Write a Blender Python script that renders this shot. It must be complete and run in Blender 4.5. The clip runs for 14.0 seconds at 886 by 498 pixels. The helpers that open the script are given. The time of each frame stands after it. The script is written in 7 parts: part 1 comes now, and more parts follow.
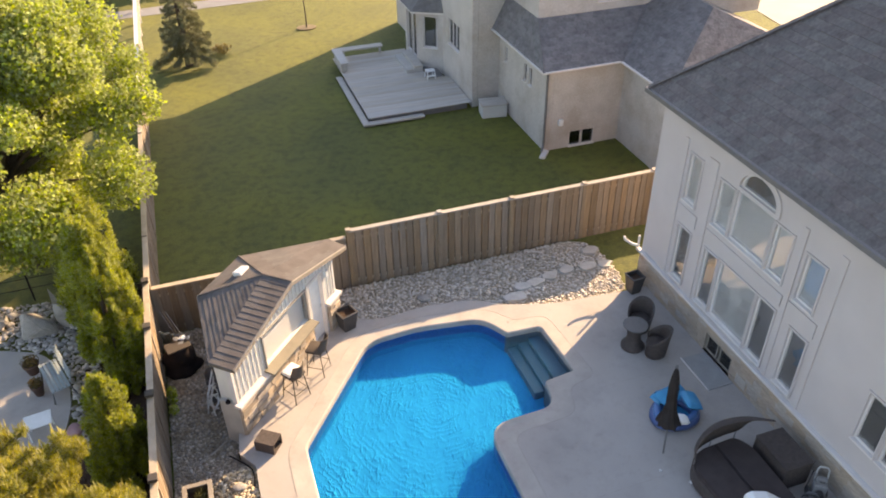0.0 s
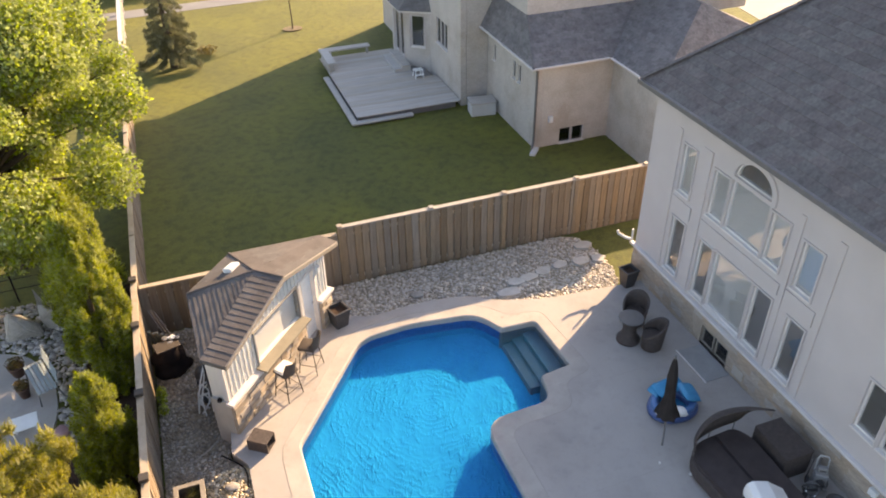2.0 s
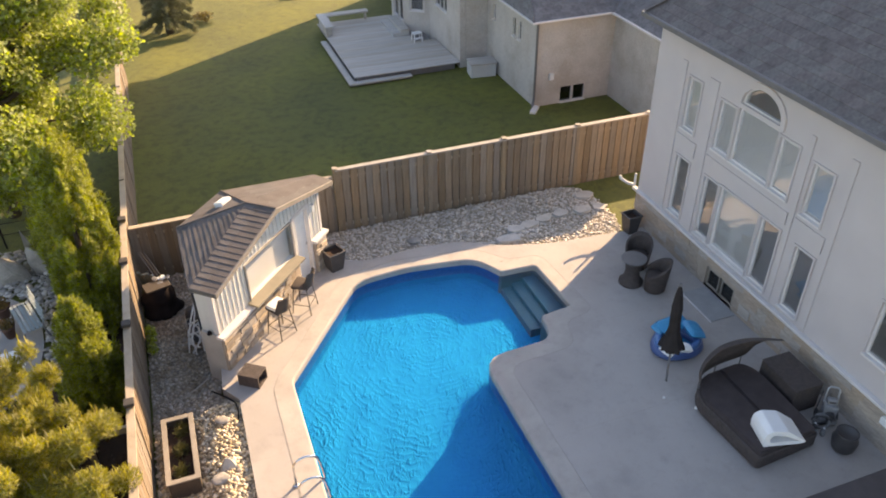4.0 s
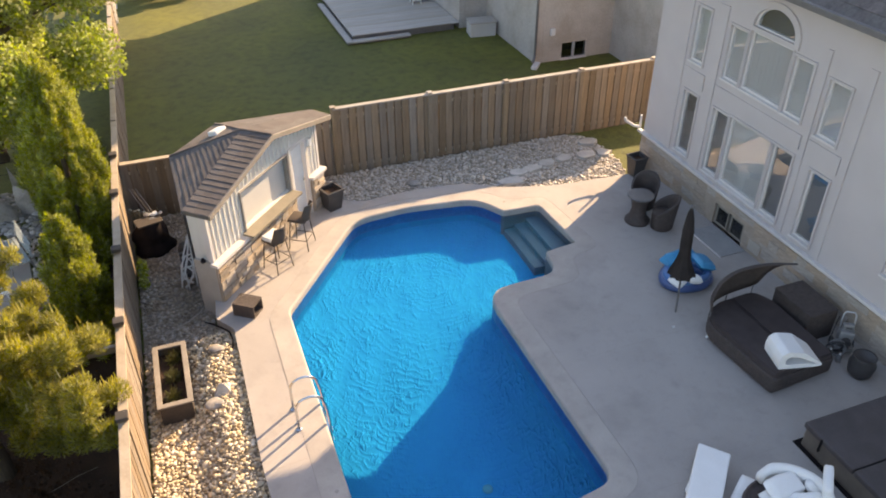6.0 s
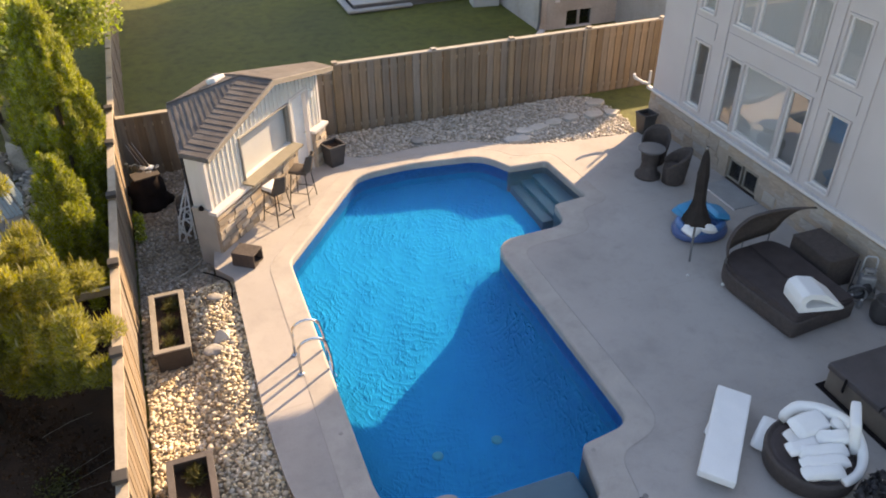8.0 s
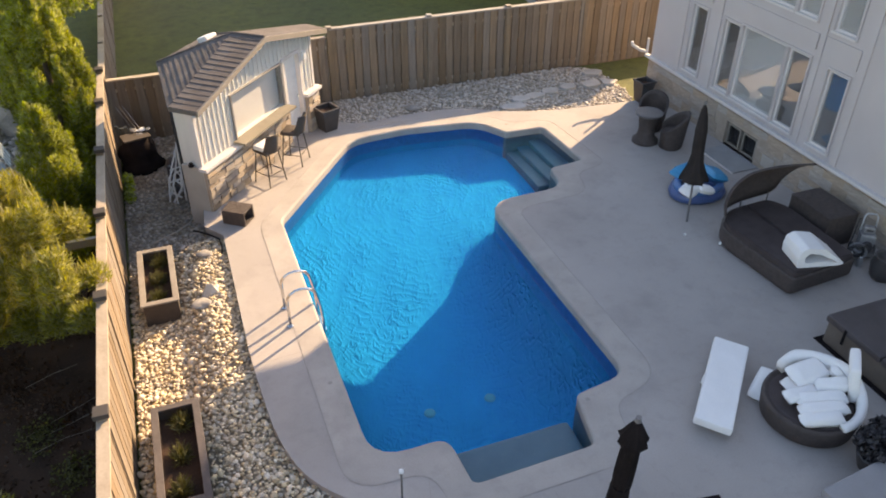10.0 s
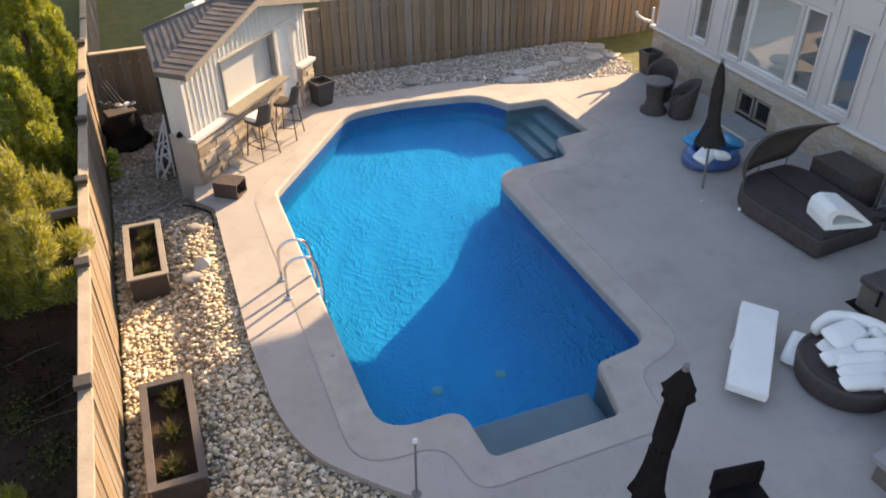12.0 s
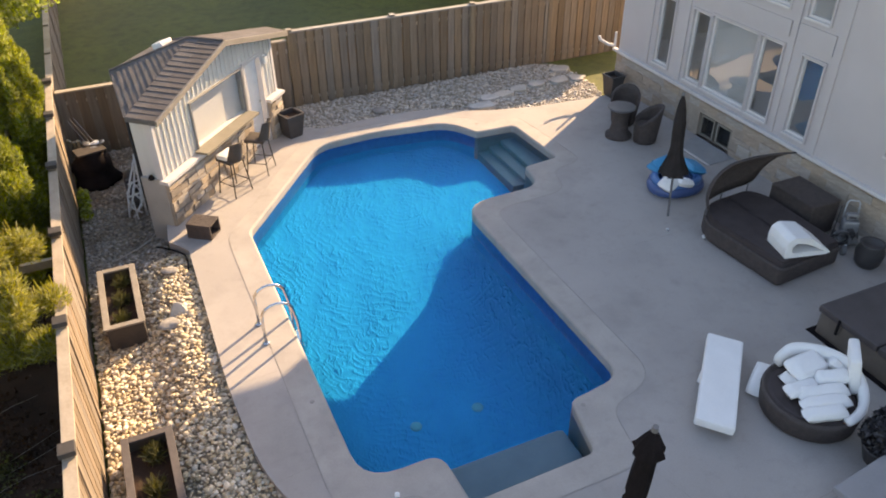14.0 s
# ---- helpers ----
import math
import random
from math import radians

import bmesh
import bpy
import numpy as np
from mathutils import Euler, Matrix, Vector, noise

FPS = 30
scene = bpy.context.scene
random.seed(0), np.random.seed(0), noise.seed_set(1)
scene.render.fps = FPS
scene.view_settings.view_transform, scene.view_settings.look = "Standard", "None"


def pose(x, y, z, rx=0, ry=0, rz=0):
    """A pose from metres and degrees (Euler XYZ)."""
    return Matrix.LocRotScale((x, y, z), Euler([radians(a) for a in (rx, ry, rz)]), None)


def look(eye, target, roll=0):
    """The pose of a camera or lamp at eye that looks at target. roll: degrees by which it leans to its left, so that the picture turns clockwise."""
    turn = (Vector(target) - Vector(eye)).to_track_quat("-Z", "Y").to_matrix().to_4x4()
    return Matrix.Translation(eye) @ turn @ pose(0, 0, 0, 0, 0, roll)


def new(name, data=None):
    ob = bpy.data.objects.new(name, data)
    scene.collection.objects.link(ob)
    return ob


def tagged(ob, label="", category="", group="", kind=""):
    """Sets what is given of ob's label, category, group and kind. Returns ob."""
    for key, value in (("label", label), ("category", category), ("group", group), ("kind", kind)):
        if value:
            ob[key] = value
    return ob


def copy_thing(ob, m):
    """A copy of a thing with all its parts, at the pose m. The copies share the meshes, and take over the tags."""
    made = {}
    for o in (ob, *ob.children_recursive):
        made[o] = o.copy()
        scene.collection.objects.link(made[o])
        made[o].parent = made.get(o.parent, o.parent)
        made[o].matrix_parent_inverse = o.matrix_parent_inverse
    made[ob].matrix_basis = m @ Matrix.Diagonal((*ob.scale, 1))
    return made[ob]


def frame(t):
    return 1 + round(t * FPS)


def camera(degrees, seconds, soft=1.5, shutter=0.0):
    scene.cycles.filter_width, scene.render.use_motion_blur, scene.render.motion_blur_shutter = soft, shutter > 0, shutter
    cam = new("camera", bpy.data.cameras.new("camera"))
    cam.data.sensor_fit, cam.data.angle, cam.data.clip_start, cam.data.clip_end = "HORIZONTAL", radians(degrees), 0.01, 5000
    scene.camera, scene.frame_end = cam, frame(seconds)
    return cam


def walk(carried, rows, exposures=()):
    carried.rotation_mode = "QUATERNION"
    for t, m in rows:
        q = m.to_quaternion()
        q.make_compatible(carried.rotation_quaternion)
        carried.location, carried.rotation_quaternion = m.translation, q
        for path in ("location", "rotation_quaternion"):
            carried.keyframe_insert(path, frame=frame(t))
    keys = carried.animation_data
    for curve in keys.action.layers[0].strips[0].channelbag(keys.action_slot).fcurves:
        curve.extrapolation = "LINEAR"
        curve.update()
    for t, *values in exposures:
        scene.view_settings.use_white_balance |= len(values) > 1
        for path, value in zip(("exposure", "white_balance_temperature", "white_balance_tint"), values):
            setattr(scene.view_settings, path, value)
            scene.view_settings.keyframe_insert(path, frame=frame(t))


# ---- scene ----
cam = camera(60.0, 14.0, soft=1.9)
EXPOSURES = [(0.0, 2.04, 7700, 18), (3.0, 2.0, 7680, 18), (5.5, 1.92, 7660, 17), (14.0, 1.86, 7600, 17)]
WAY = [
    (0, (2.442, -17.604, 13.648), (2.953, -16.060, 12.484), -1.0),
    (0.5, (2.343, -17.481, 13.609), (2.874, -15.937, 12.453), -1.0),
    (1, (2.310, -17.417, 13.595), (2.852, -15.875, 12.442), -1.0),
    (1.5, (2.338, -17.501, 13.541), (2.857, -15.950, 12.391), -1.1),
    (2, (2.264, -17.538, 13.273), (2.813, -15.997, 12.123), -0.9),
    (2.5, (2.244, -17.650, 12.880), (2.800, -16.108, 11.734), -0.9),
    (3, (2.205, -17.762, 12.483), (2.748, -16.217, 11.337), -0.9),
    (5.5, (1.950, -18.265, 10.553), (2.514, -16.728, 9.404), -0.5),
    (6, (1.831, -18.336, 10.136), (2.394, -16.796, 8.991), -0.4),
    (6.5, (1.776, -18.394, 9.736), (2.313, -16.842, 8.596), -0.5),
    (7, (1.680, -18.395, 9.396), (2.226, -16.846, 8.253), -0.6),
    (7.5, (1.623, -18.403, 9.156), (2.184, -16.861, 8.011), -0.6),
    (10, (1.621, -18.746, 8.186), (2.190, -17.207, 7.042), -0.1),
    (10.5, (1.574, -18.712, 7.816), (2.135, -17.165, 6.679), -0.1),
    (11, (1.525, -18.575, 7.486), (2.079, -17.022, 6.353), -0.3),
    (11.5, (1.478, -18.447, 7.285), (2.052, -16.903, 6.150), -0.3),
    (12, (1.472, -18.377, 7.240), (2.067, -16.841, 6.106), -0.4),
    (12.5, (1.493, -18.313, 7.296), (2.078, -16.773, 6.162), -0.3),
    (13, (1.531, -18.254, 7.371), (2.134, -16.719, 6.238), -0.4),
    (13.5, (1.564, -18.226, 7.559), (2.228, -16.720, 6.423), -0.7),
    (14, (1.510, -18.211, 7.907), (2.173, -16.704, 6.770), -0.6),
]
walk(cam, [(t, look(e, k, r)) for t, e, k, r in WAY], EXPOSURES)

# world and sun: low evening sun from beyond the house
SUN_AZ, SUN_EL = 33.5, 23.0          # degrees from +x towards +y, and above the horizon
world = bpy.data.worlds.new("sky")
scene.world = world
world.use_nodes = True
_wn = world.node_tree.nodes
_sky = _wn.new("ShaderNodeTexSky")
_sky.sky_type = "NISHITA"
_sky.sun_disc = False
_sky.sun_elevation = radians(SUN_EL)
_sky.sun_rotation = radians(90 - SUN_AZ)
_wn["Background"].inputs["Strength"].default_value = 0.112
world.node_tree.links.new(_sky.outputs[0], _wn["Background"].inputs["Color"])
sun_data = bpy.data.lights.new("sun", "SUN")
sun_data.energy, sun_data.angle, sun_data.color = 3.75, radians(0.6), (1.0, 0.78, 0.50)
sun = new("sun", sun_data)
_sd = Vector((math.cos(radians(SUN_AZ)) * math.cos(radians(SUN_EL)), math.sin(radians(SUN_AZ)) * math.cos(radians(SUN_EL)), math.sin(radians(SUN_EL))))
sun.matrix_world = look(_sd * 60, (0, 0, 0))

# ---- materials ----
def mat(name, col, col2=None, rough=0.8, metal=0.0, scale=6.0, fine=60.0, bump=0.15, mixfine=0.35, spread=0.0, spec=0.5, island=0.0, obj=0.0, stretch=(1, 1, 1), coat=0.0):
    """A surface with variation at two scales, fine relief, and an optional change of tone from piece to piece."""
    m = bpy.data.materials.new(name)
    m.use_nodes = True
    nt = m.node_tree
    N, L = nt.nodes, nt.links
    b = N["Principled BSDF"]
    col2 = col2 or tuple(c * 0.72 for c in col)
    tc = N.new("ShaderNodeTexCoord")
    mp = N.new("ShaderNodeMapping")
    mp.inputs["Scale"].default_value = stretch
    L.new(tc.outputs["Object"], mp.inputs["Vector"])
    n1, n2 = N.new("ShaderNodeTexNoise"), N.new("ShaderNodeTexNoise")
    n1.inputs["Scale"].default_value, n2.inputs["Scale"].default_value = scale, fine
    n1.inputs["Detail"].default_value, n2.inputs["Detail"].default_value = 5, 3
    for n in (n1, n2):
        L.new(mp.outputs[0], n.inputs["Vector"])
    f = N.new("ShaderNodeMix")
    f.inputs[0].default_value = mixfine
    L.new(n1.outputs["Fac"], f.inputs[2])
    L.new(n2.outputs["Fac"], f.inputs[3])
    rng = N.new("ShaderNodeMapRange")
    rng.inputs[1].default_value, rng.inputs[2].default_value = 0.32, 0.68
    L.new(f.outputs[0], rng.inputs[0])
    c = N.new("ShaderNodeMix")
    c.data_type = "RGBA"
    c.inputs[6].default_value, c.inputs[7].default_value = (*col2, 1), (*col, 1)
    L.new(rng.outputs[0], c.inputs[0])
    out = c.outputs[2]
    if island or obj:
        hsv = N.new("ShaderNodeHueSaturation")
        if island:
            g = N.new("ShaderNodeNewGeometry")
            src = g.outputs["Random Per Island"]
        else:
            g = N.new("ShaderNodeObjectInfo")
            src = g.outputs["Random"]
        r2 = N.new("ShaderNodeMapRange")
        k = island or obj
        r2.inputs[3].default_value, r2.inputs[4].default_value = 1 - k, 1 + k
        L.new(src, r2.inputs[0])
        L.new(r2.outputs[0], hsv.inputs["Value"])
        r3 = N.new("ShaderNodeMapRange")
        r3.inputs[3].default_value, r3.inputs[4].default_value = 1.25, 0.6
        w = N.new("ShaderNodeMath")
        w.operation = "FRACT"
        w2 = N.new("ShaderNodeMath")
        w2.operation = "MULTIPLY"
        w2.inputs[1].default_value = 7.31
        L.new(src, w2.inputs[0])
        L.new(w2.outputs[0], w.inputs[0])
        L.new(w.outputs[0], r3.inputs[0])
        L.new(r3.outputs[0], hsv.inputs["Saturation"])
        L.new(out, hsv.inputs["Color"])
        out = hsv.outputs["Color"]
    L.new(out, b.inputs["Base Color"])
    b.inputs["Roughness"].default_value, b.inputs["Metallic"].default_value = rough, metal
    b.inputs["Specular IOR Level"].default_value = spec
    b.inputs["Coat Weight"].default_value = coat
    if bump:
        bp = N.new("ShaderNodeBump")
        bp.inputs["Strength"].default_value, bp.inputs["Distance"].default_value = min(1, bump * 2), 0.02
        L.new(f.outputs[0], bp.inputs["Height"])
        L.new(bp.outputs[0], b.inputs["Normal"])
    return m


def nodes_of(m):
    return m.node_tree.nodes, m.node_tree.links, m.node_tree.nodes["Principled BSDF"]


def leaf_mat(name, col, col2, glow=0.35):
    """Leaves that let some of the sun through, each with a tone of its own."""
    m = mat(name, col, col2, rough=0.7, scale=1.2, fine=9, bump=0, island=0.35, spec=0.22)
    N, L, b = nodes_of(m)
    tr = N.new("ShaderNodeBsdfTranslucent")
    src = b.inputs["Base Color"].links[0].from_socket
    L.new(src, tr.inputs["Color"])
    mx = N.new("ShaderNodeMixShader")
    mx.inputs[0].default_value = glow
    L.new(b.outputs[0], mx.inputs[1])
    L.new(tr.outputs[0], mx.inputs[2])
    L.new(mx.outputs[0], N["Material Output"].inputs["Surface"])
    return m


def slant(N, L):
    """How far a surface is seen at a slant, steep towards its rim: for gloss."""
    lw = N.new("ShaderNodeLayerWeight")
    lw.inputs["Blend"].default_value = 0.5
    p = N.new("ShaderNodeMath")
    p.operation = "POWER"
    p.inputs[1].default_value = 4.0
    L.new(lw.outputs["Facing"], p.inputs[0])
    return p


def glass_mat(name, tint, mirror=0.17):
    """Window glass: clear, with a good share of mirror, more at a slant."""
    m = bpy.data.materials.new(name)
    m.use_nodes = True
    N, L = m.node_tree.nodes, m.node_tree.links
    N.remove(N["Principled BSDF"])
    t, g, mx, fr, mr = N.new("ShaderNodeBsdfTransparent"), N.new("ShaderNodeBsdfGlossy"), N.new("ShaderNodeMixShader"), slant(N, L), N.new("ShaderNodeMapRange")
    t.inputs["Color"].default_value = (*tint, 1)
    g.inputs["Roughness"].default_value = 0.02
    mr.inputs[3].default_value, mr.inputs[4].default_value = mirror, 1.0
    L.new(fr.outputs[0], mr.inputs[0])
    L.new(mr.outputs[0], mx.inputs[0])
    L.new(t.outputs[0], mx.inputs[1])
    L.new(g.outputs[0], mx.inputs[2])
    L.new(mx.outputs[0], N["Material Output"].inputs["Surface"])
    return m


def ripple(N, L, strength, dist, scale=5.6, level=False):
    """Small crossing waves, longer along one way."""
    tc = N.new("ShaderNodeTexCoord")
    mp = N.new("ShaderNodeMapping")
    turn = N.new("ShaderNodeMapping")
    turn.inputs["Rotation"].default_value = (0, 0, radians(22))
    mp.inputs["Scale"].default_value = (2.1, 1.0, 1)
    L.new(tc.outputs["Object"], turn.inputs[0])
    L.new(turn.outputs[0], mp.inputs[0])
    n1, n2 = N.new("ShaderNodeTexNoise"), N.new("ShaderNodeTexNoise")
    n1.inputs["Scale"].default_value, n1.inputs["Detail"].default_value, n1.inputs["Distortion"].default_value = scale, 1.0, 0.9
    n2.inputs["Scale"].default_value, n2.inputs["Detail"].default_value = 0.6, 2
    L.new(mp.outputs[0], n1.inputs[0])
    L.new(mp.outputs[0], n2.inputs[0])
    ad, calm = N.new("ShaderNodeMath"), N.new("ShaderNodeMapRange")
    ad.operation = "MULTIPLY"
    calm.inputs[1].default_value, calm.inputs[2].default_value = 0.36, 0.64
    calm.inputs[3].default_value, calm.inputs[4].default_value = 0.12, 0.75
    L.new(n2.outputs[0], calm.inputs[0])
    w, bl = N.new("ShaderNodeTexWave"), N.new("ShaderNodeMix")
    # rings that spread from the inlet under the far rim
    w.wave_type, w.rings_direction = "RINGS", "Z"
    w.inputs["Scale"].default_value, w.inputs["Distortion"].default_value = 2.1, 13.0
    w.inputs["Detail"].default_value, w.inputs["Detail Scale"].default_value = 2.4, 0.8
    off, crest = N.new("ShaderNodeMapping"), N.new("ShaderNodeMath")
    off.inputs["Location"].default_value = (-6.3, 5.0, 0)
    crest.operation = "POWER"
    crest.inputs[1].default_value = 2.2
    L.new(tc.outputs["Object"], off.inputs[0])
    L.new(off.outputs[0], w.inputs[0])
    L.new(w.outputs["Fac"], crest.inputs[0])
    bl.inputs[0].default_value = 0.15
    sb, ab, ml = N.new("ShaderNodeMath"), N.new("ShaderNodeMath"), N.new("ShaderNodeMath")
    sb.operation, ab.operation, ml.operation = "SUBTRACT", "ABSOLUTE", "MULTIPLY_ADD"
    sb.inputs[1].default_value = 0.5
    ml.inputs[1].default_value = 1.0
    L.new(n1.outputs[0], sb.inputs[0])
    L.new(sb.outputs[0], ab.inputs[0])
    L.new(ab.outputs[0], ml.inputs[0])
    L.new(n1.outputs[0], ml.inputs[2])
    L.new(ml.outputs[0], bl.inputs[2])
    L.new(crest.outputs[0], bl.inputs[3])
    L.new(bl.outputs[0], ad.inputs[0])
    L.new(calm.outputs[0], ad.inputs[1])
    bp = N.new("ShaderNodeBump")
    bp.inputs["Strength"].default_value, bp.inputs["Distance"].default_value = strength, dist
    L.new(ad.outputs[0], bp.inputs["Height"])
    if level:
        # under water the bent sunlight falls steeply, so the sloping floor is lit like a level one, less what the surface mirrors away
        up = N.new("ShaderNodeCombineXYZ")
        up.inputs[0].default_value, up.inputs[1].default_value, up.inputs[2].default_value = -0.045, -0.03, 1.0
        L.new(up.outputs[0], bp.inputs["Normal"])
    return bp


def water_mat():
    """Clear pool water with small wind waves that mirror the sky."""
    m = bpy.data.materials.new("pool_water")
    m.use_nodes = True
    N, L = m.node_tree.nodes, m.node_tree.links
    N.remove(N["Principled BSDF"])
    bg = ripple(N, L, 0.35, 0.06)
    bd = ripple(N, L, 0.9, 0.10)
    t, g, d = N.new("ShaderNodeBsdfTransparent"), N.new("ShaderNodeBsdfGlossy"), N.new("ShaderNodeBsdfDiffuse")
    t.inputs["Color"].default_value = (0.80, 0.95, 0.99, 1)
    d.inputs["Color"].default_value = (0.0, 0.33, 0.72, 1)
    g.inputs["Roughness"].default_value = 0.05
    L.new(bg.outputs[0], g.inputs["Normal"])
    L.new(bd.outputs[0], d.inputs["Normal"])
    m1, m2, fr = N.new("ShaderNodeMixShader"), N.new("ShaderNodeMixShader"), slant(N, L)
    m1.inputs[0].default_value = 0.03
    lift = N.new("ShaderNodeMapRange")
    lift.inputs[3].default_value, lift.inputs[4].default_value = 0.002, 0.10
    L.new(fr.outputs[0], lift.inputs[0])
    L.new(t.outputs[0], m1.inputs[1])
    L.new(d.outputs[0], m1.inputs[2])
    L.new(lift.outputs[0], m2.inputs[0])
    L.new(m1.outputs[0], m2.inputs[1])
    L.new(g.outputs[0], m2.inputs[2])
    L.new(m2.outputs[0], N["Material Output"].inputs["Surface"])
    return m


def liner_mat(name, col, col2, strength=1.0, dist=0.085, level=False):
    """Vinyl lining with a wave relief that stands in for sunlight focused by the water."""
    m = mat(name, col, col2, rough=0.8, scale=1.5, fine=20, bump=0, spec=0.0)
    N, L, b = nodes_of(m)
    L.new(ripple(N, L, strength, dist, level=level).outputs[0], b.inputs["Normal"])
    return m


def stain(m, scale, dark, lo=0.42, hi=0.72, tint=(1, 1, 1), detail=6, stretch=(1, 1, 1)):
    """Lay soft-edged stains or patches over a surface's own colour."""
    N, L, b = nodes_of(m)
    src = b.inputs["Base Color"].links[0].from_socket
    tc, mp, n, r, c = N.new("ShaderNodeTexCoord"), N.new("ShaderNodeMapping"), N.new("ShaderNodeTexNoise"), N.new("ShaderNodeMapRange"), N.new("ShaderNodeMix")
    mp.inputs["Location"].default_value = (scale * 3.1, 1.7, 0.4)
    mp.inputs["Scale"].default_value = stretch
    n.inputs["Scale"].default_value, n.inputs["Detail"].default_value, n.inputs["Roughness"].default_value = scale, detail, 0.62
    r.inputs[1].default_value, r.inputs[2].default_value = lo, hi
    r.inputs[3].default_value, r.inputs[4].default_value = 0.0, 1.0
    c.data_type, c.blend_type = "RGBA", "MULTIPLY"
    c.inputs[7].default_value = (dark * tint[0], dark * tint[1], dark * tint[2], 1)
    L.new(tc.outputs["Object"], mp.inputs[0])
    L.new(mp.outputs[0], n.inputs[0])
    L.new(n.outputs[0], r.inputs[0])
    L.new(r.outputs[0], c.inputs[0])
    L.new(src, c.inputs[6])
    L.new(c.outputs[2], b.inputs["Base Color"])
    return m


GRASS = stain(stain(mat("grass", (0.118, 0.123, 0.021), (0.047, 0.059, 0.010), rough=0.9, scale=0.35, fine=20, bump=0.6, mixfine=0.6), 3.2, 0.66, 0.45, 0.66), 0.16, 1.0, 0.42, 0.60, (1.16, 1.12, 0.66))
SOIL = mat("soil", (0.062, 0.029, 0.014), (0.017, 0.0085, 0.0045), rough=0.95, scale=2, fine=40, bump=0.4)
CONCRETE = stain(stain(mat("concrete", (0.405, 0.368, 0.340), (0.318, 0.288, 0.266), rough=0.85, scale=0.55, fine=45, bump=0.06, mixfine=0.3), 1.3, 0.86, 0.5, 0.72), 6.0, 0.90, 0.55, 0.75)
COPING = stain(mat("coping_concrete", (0.415, 0.376, 0.340), (0.325, 0.293, 0.265), rough=0.8, scale=1.6, fine=50, bump=0.08), 4.0, 0.85, 0.5, 0.75)
JOINT = mat("joint", (0.35, 0.318, 0.29), rough=0.95, bump=0.1)
STONE_BED = mat("gravel_bed", (0.36, 0.295, 0.215), (0.16, 0.13, 0.095), rough=0.95, scale=9, fine=40, bump=0.6)
PEBBLE = mat("river_stone", (0.70, 0.575, 0.40), (0.43, 0.35, 0.245), rough=0.8, scale=8, fine=60, bump=0.1, island=0.38)
PEBBLE_DULL = stain(mat("dusty_river_stone", (0.46, 0.40, 0.34), (0.27, 0.23, 0.19), rough=0.9, scale=8, fine=60, bump=0.1, island=0.42), 1.6, 0.62, 0.45, 0.66, (1.0, 0.92, 0.82))
PEBBLE_PALE = mat("pale_river_stone", (0.60, 0.535, 0.46), (0.40, 0.355, 0.305), rough=0.8, scale=8, fine=60, bump=0.1, island=0.30)
PEBBLE_ONE = mat("river_stone_single", (0.70, 0.575, 0.40), (0.43, 0.35, 0.245), rough=0.8, scale=8, fine=60, bump=0.1, obj=0.38)
FLAG = mat("flagstone", (0.49, 0.455, 0.415), (0.37, 0.345, 0.31), rough=0.85, scale=4, fine=40, bump=0.2, obj=0.12)
ROCK = mat("boulder_rock", (0.40, 0.37, 0.34), (0.20, 0.185, 0.17), rough=0.9, scale=2.5, fine=18, bump=0.5)
PALE_ROCK = mat("pale_rock", (0.50, 0.47, 0.43), (0.36, 0.34, 0.31), rough=0.9, scale=4, fine=25, bump=0.3)
BAY_GREY = mat("bay_moulding", (0.12, 0.115, 0.12), (0.085, 0.082, 0.088), rough=0.45, scale=3, fine=25, bump=0.03)
# same vinyl as the floor; the walls' shade is put into a darker blue
WALL_LINER_SHADED = liner_mat("pool_wall_liner", (0.0, 0.19, 0.40), (0.0, 0.17, 0.365), dist=0.05)
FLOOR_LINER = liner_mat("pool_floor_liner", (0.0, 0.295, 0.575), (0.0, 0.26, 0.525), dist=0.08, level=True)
STEP_LINER = mat("pool_step_liner", (0.10, 0.130, 0.158), (0.082, 0.108, 0.132), rough=0.5, scale=3, fine=20, bump=0.02)
BAND = mat("pool_band", (0.012, 0.06, 0.2), (0.02, 0.12, 0.32), rough=0.35, scale=12, fine=40, bump=0.02)
WATER = water_mat()
BOARD = mat("fence_board", (0.258, 0.197, 0.142), (0.135, 0.104, 0.077), rough=0.85, scale=2.2, fine=16, bump=0.2, obj=0.20, stretch=(6, 6, 0.5))
POST_W = mat("fence_post_wood", (0.26, 0.203, 0.148), (0.17, 0.132, 0.096), rough=0.85, scale=3, fine=22, bump=0.2, obj=0.1, stretch=(4, 4, 0.8))
CAP_DARK = mat("dark_post_cap", (0.055, 0.047, 0.042), (0.036, 0.031, 0.028), rough=0.7, scale=4, fine=30, bump=0.1)
RAIL = mat("fence_rail_wood", (0.42, 0.36, 0.29), (0.30, 0.25, 0.195), rough=0.85, scale=3, fine=22, bump=0.2, obj=0.12)
STUCCO = mat("stucco", (0.512, 0.464, 0.452), (0.462, 0.418, 0.408), rough=0.9, scale=1.2, fine=90, bump=0.12, mixfine=0.3)
TRIM = mat("white_trim", (0.65, 0.61, 0.59), (0.585, 0.55, 0.53), rough=0.5, scale=3, fine=30, bump=0.03)
STONE_V = mat("stone_veneer", (0.44, 0.36, 0.28), (0.30, 0.25, 0.20), rough=0.9, scale=3, fine=25, bump=0.35, obj=0.28)
STONE_HOUSE = mat("house_stone", (0.46, 0.372, 0.298), (0.30, 0.247, 0.203), rough=0.9, scale=3.5, fine=18, bump=0.4, mixfine=0.4, obj=0.07)
MORTAR = mat("mortar", (0.42, 0.345, 0.278), rough=0.95, scale=4, fine=40, bump=0.3)
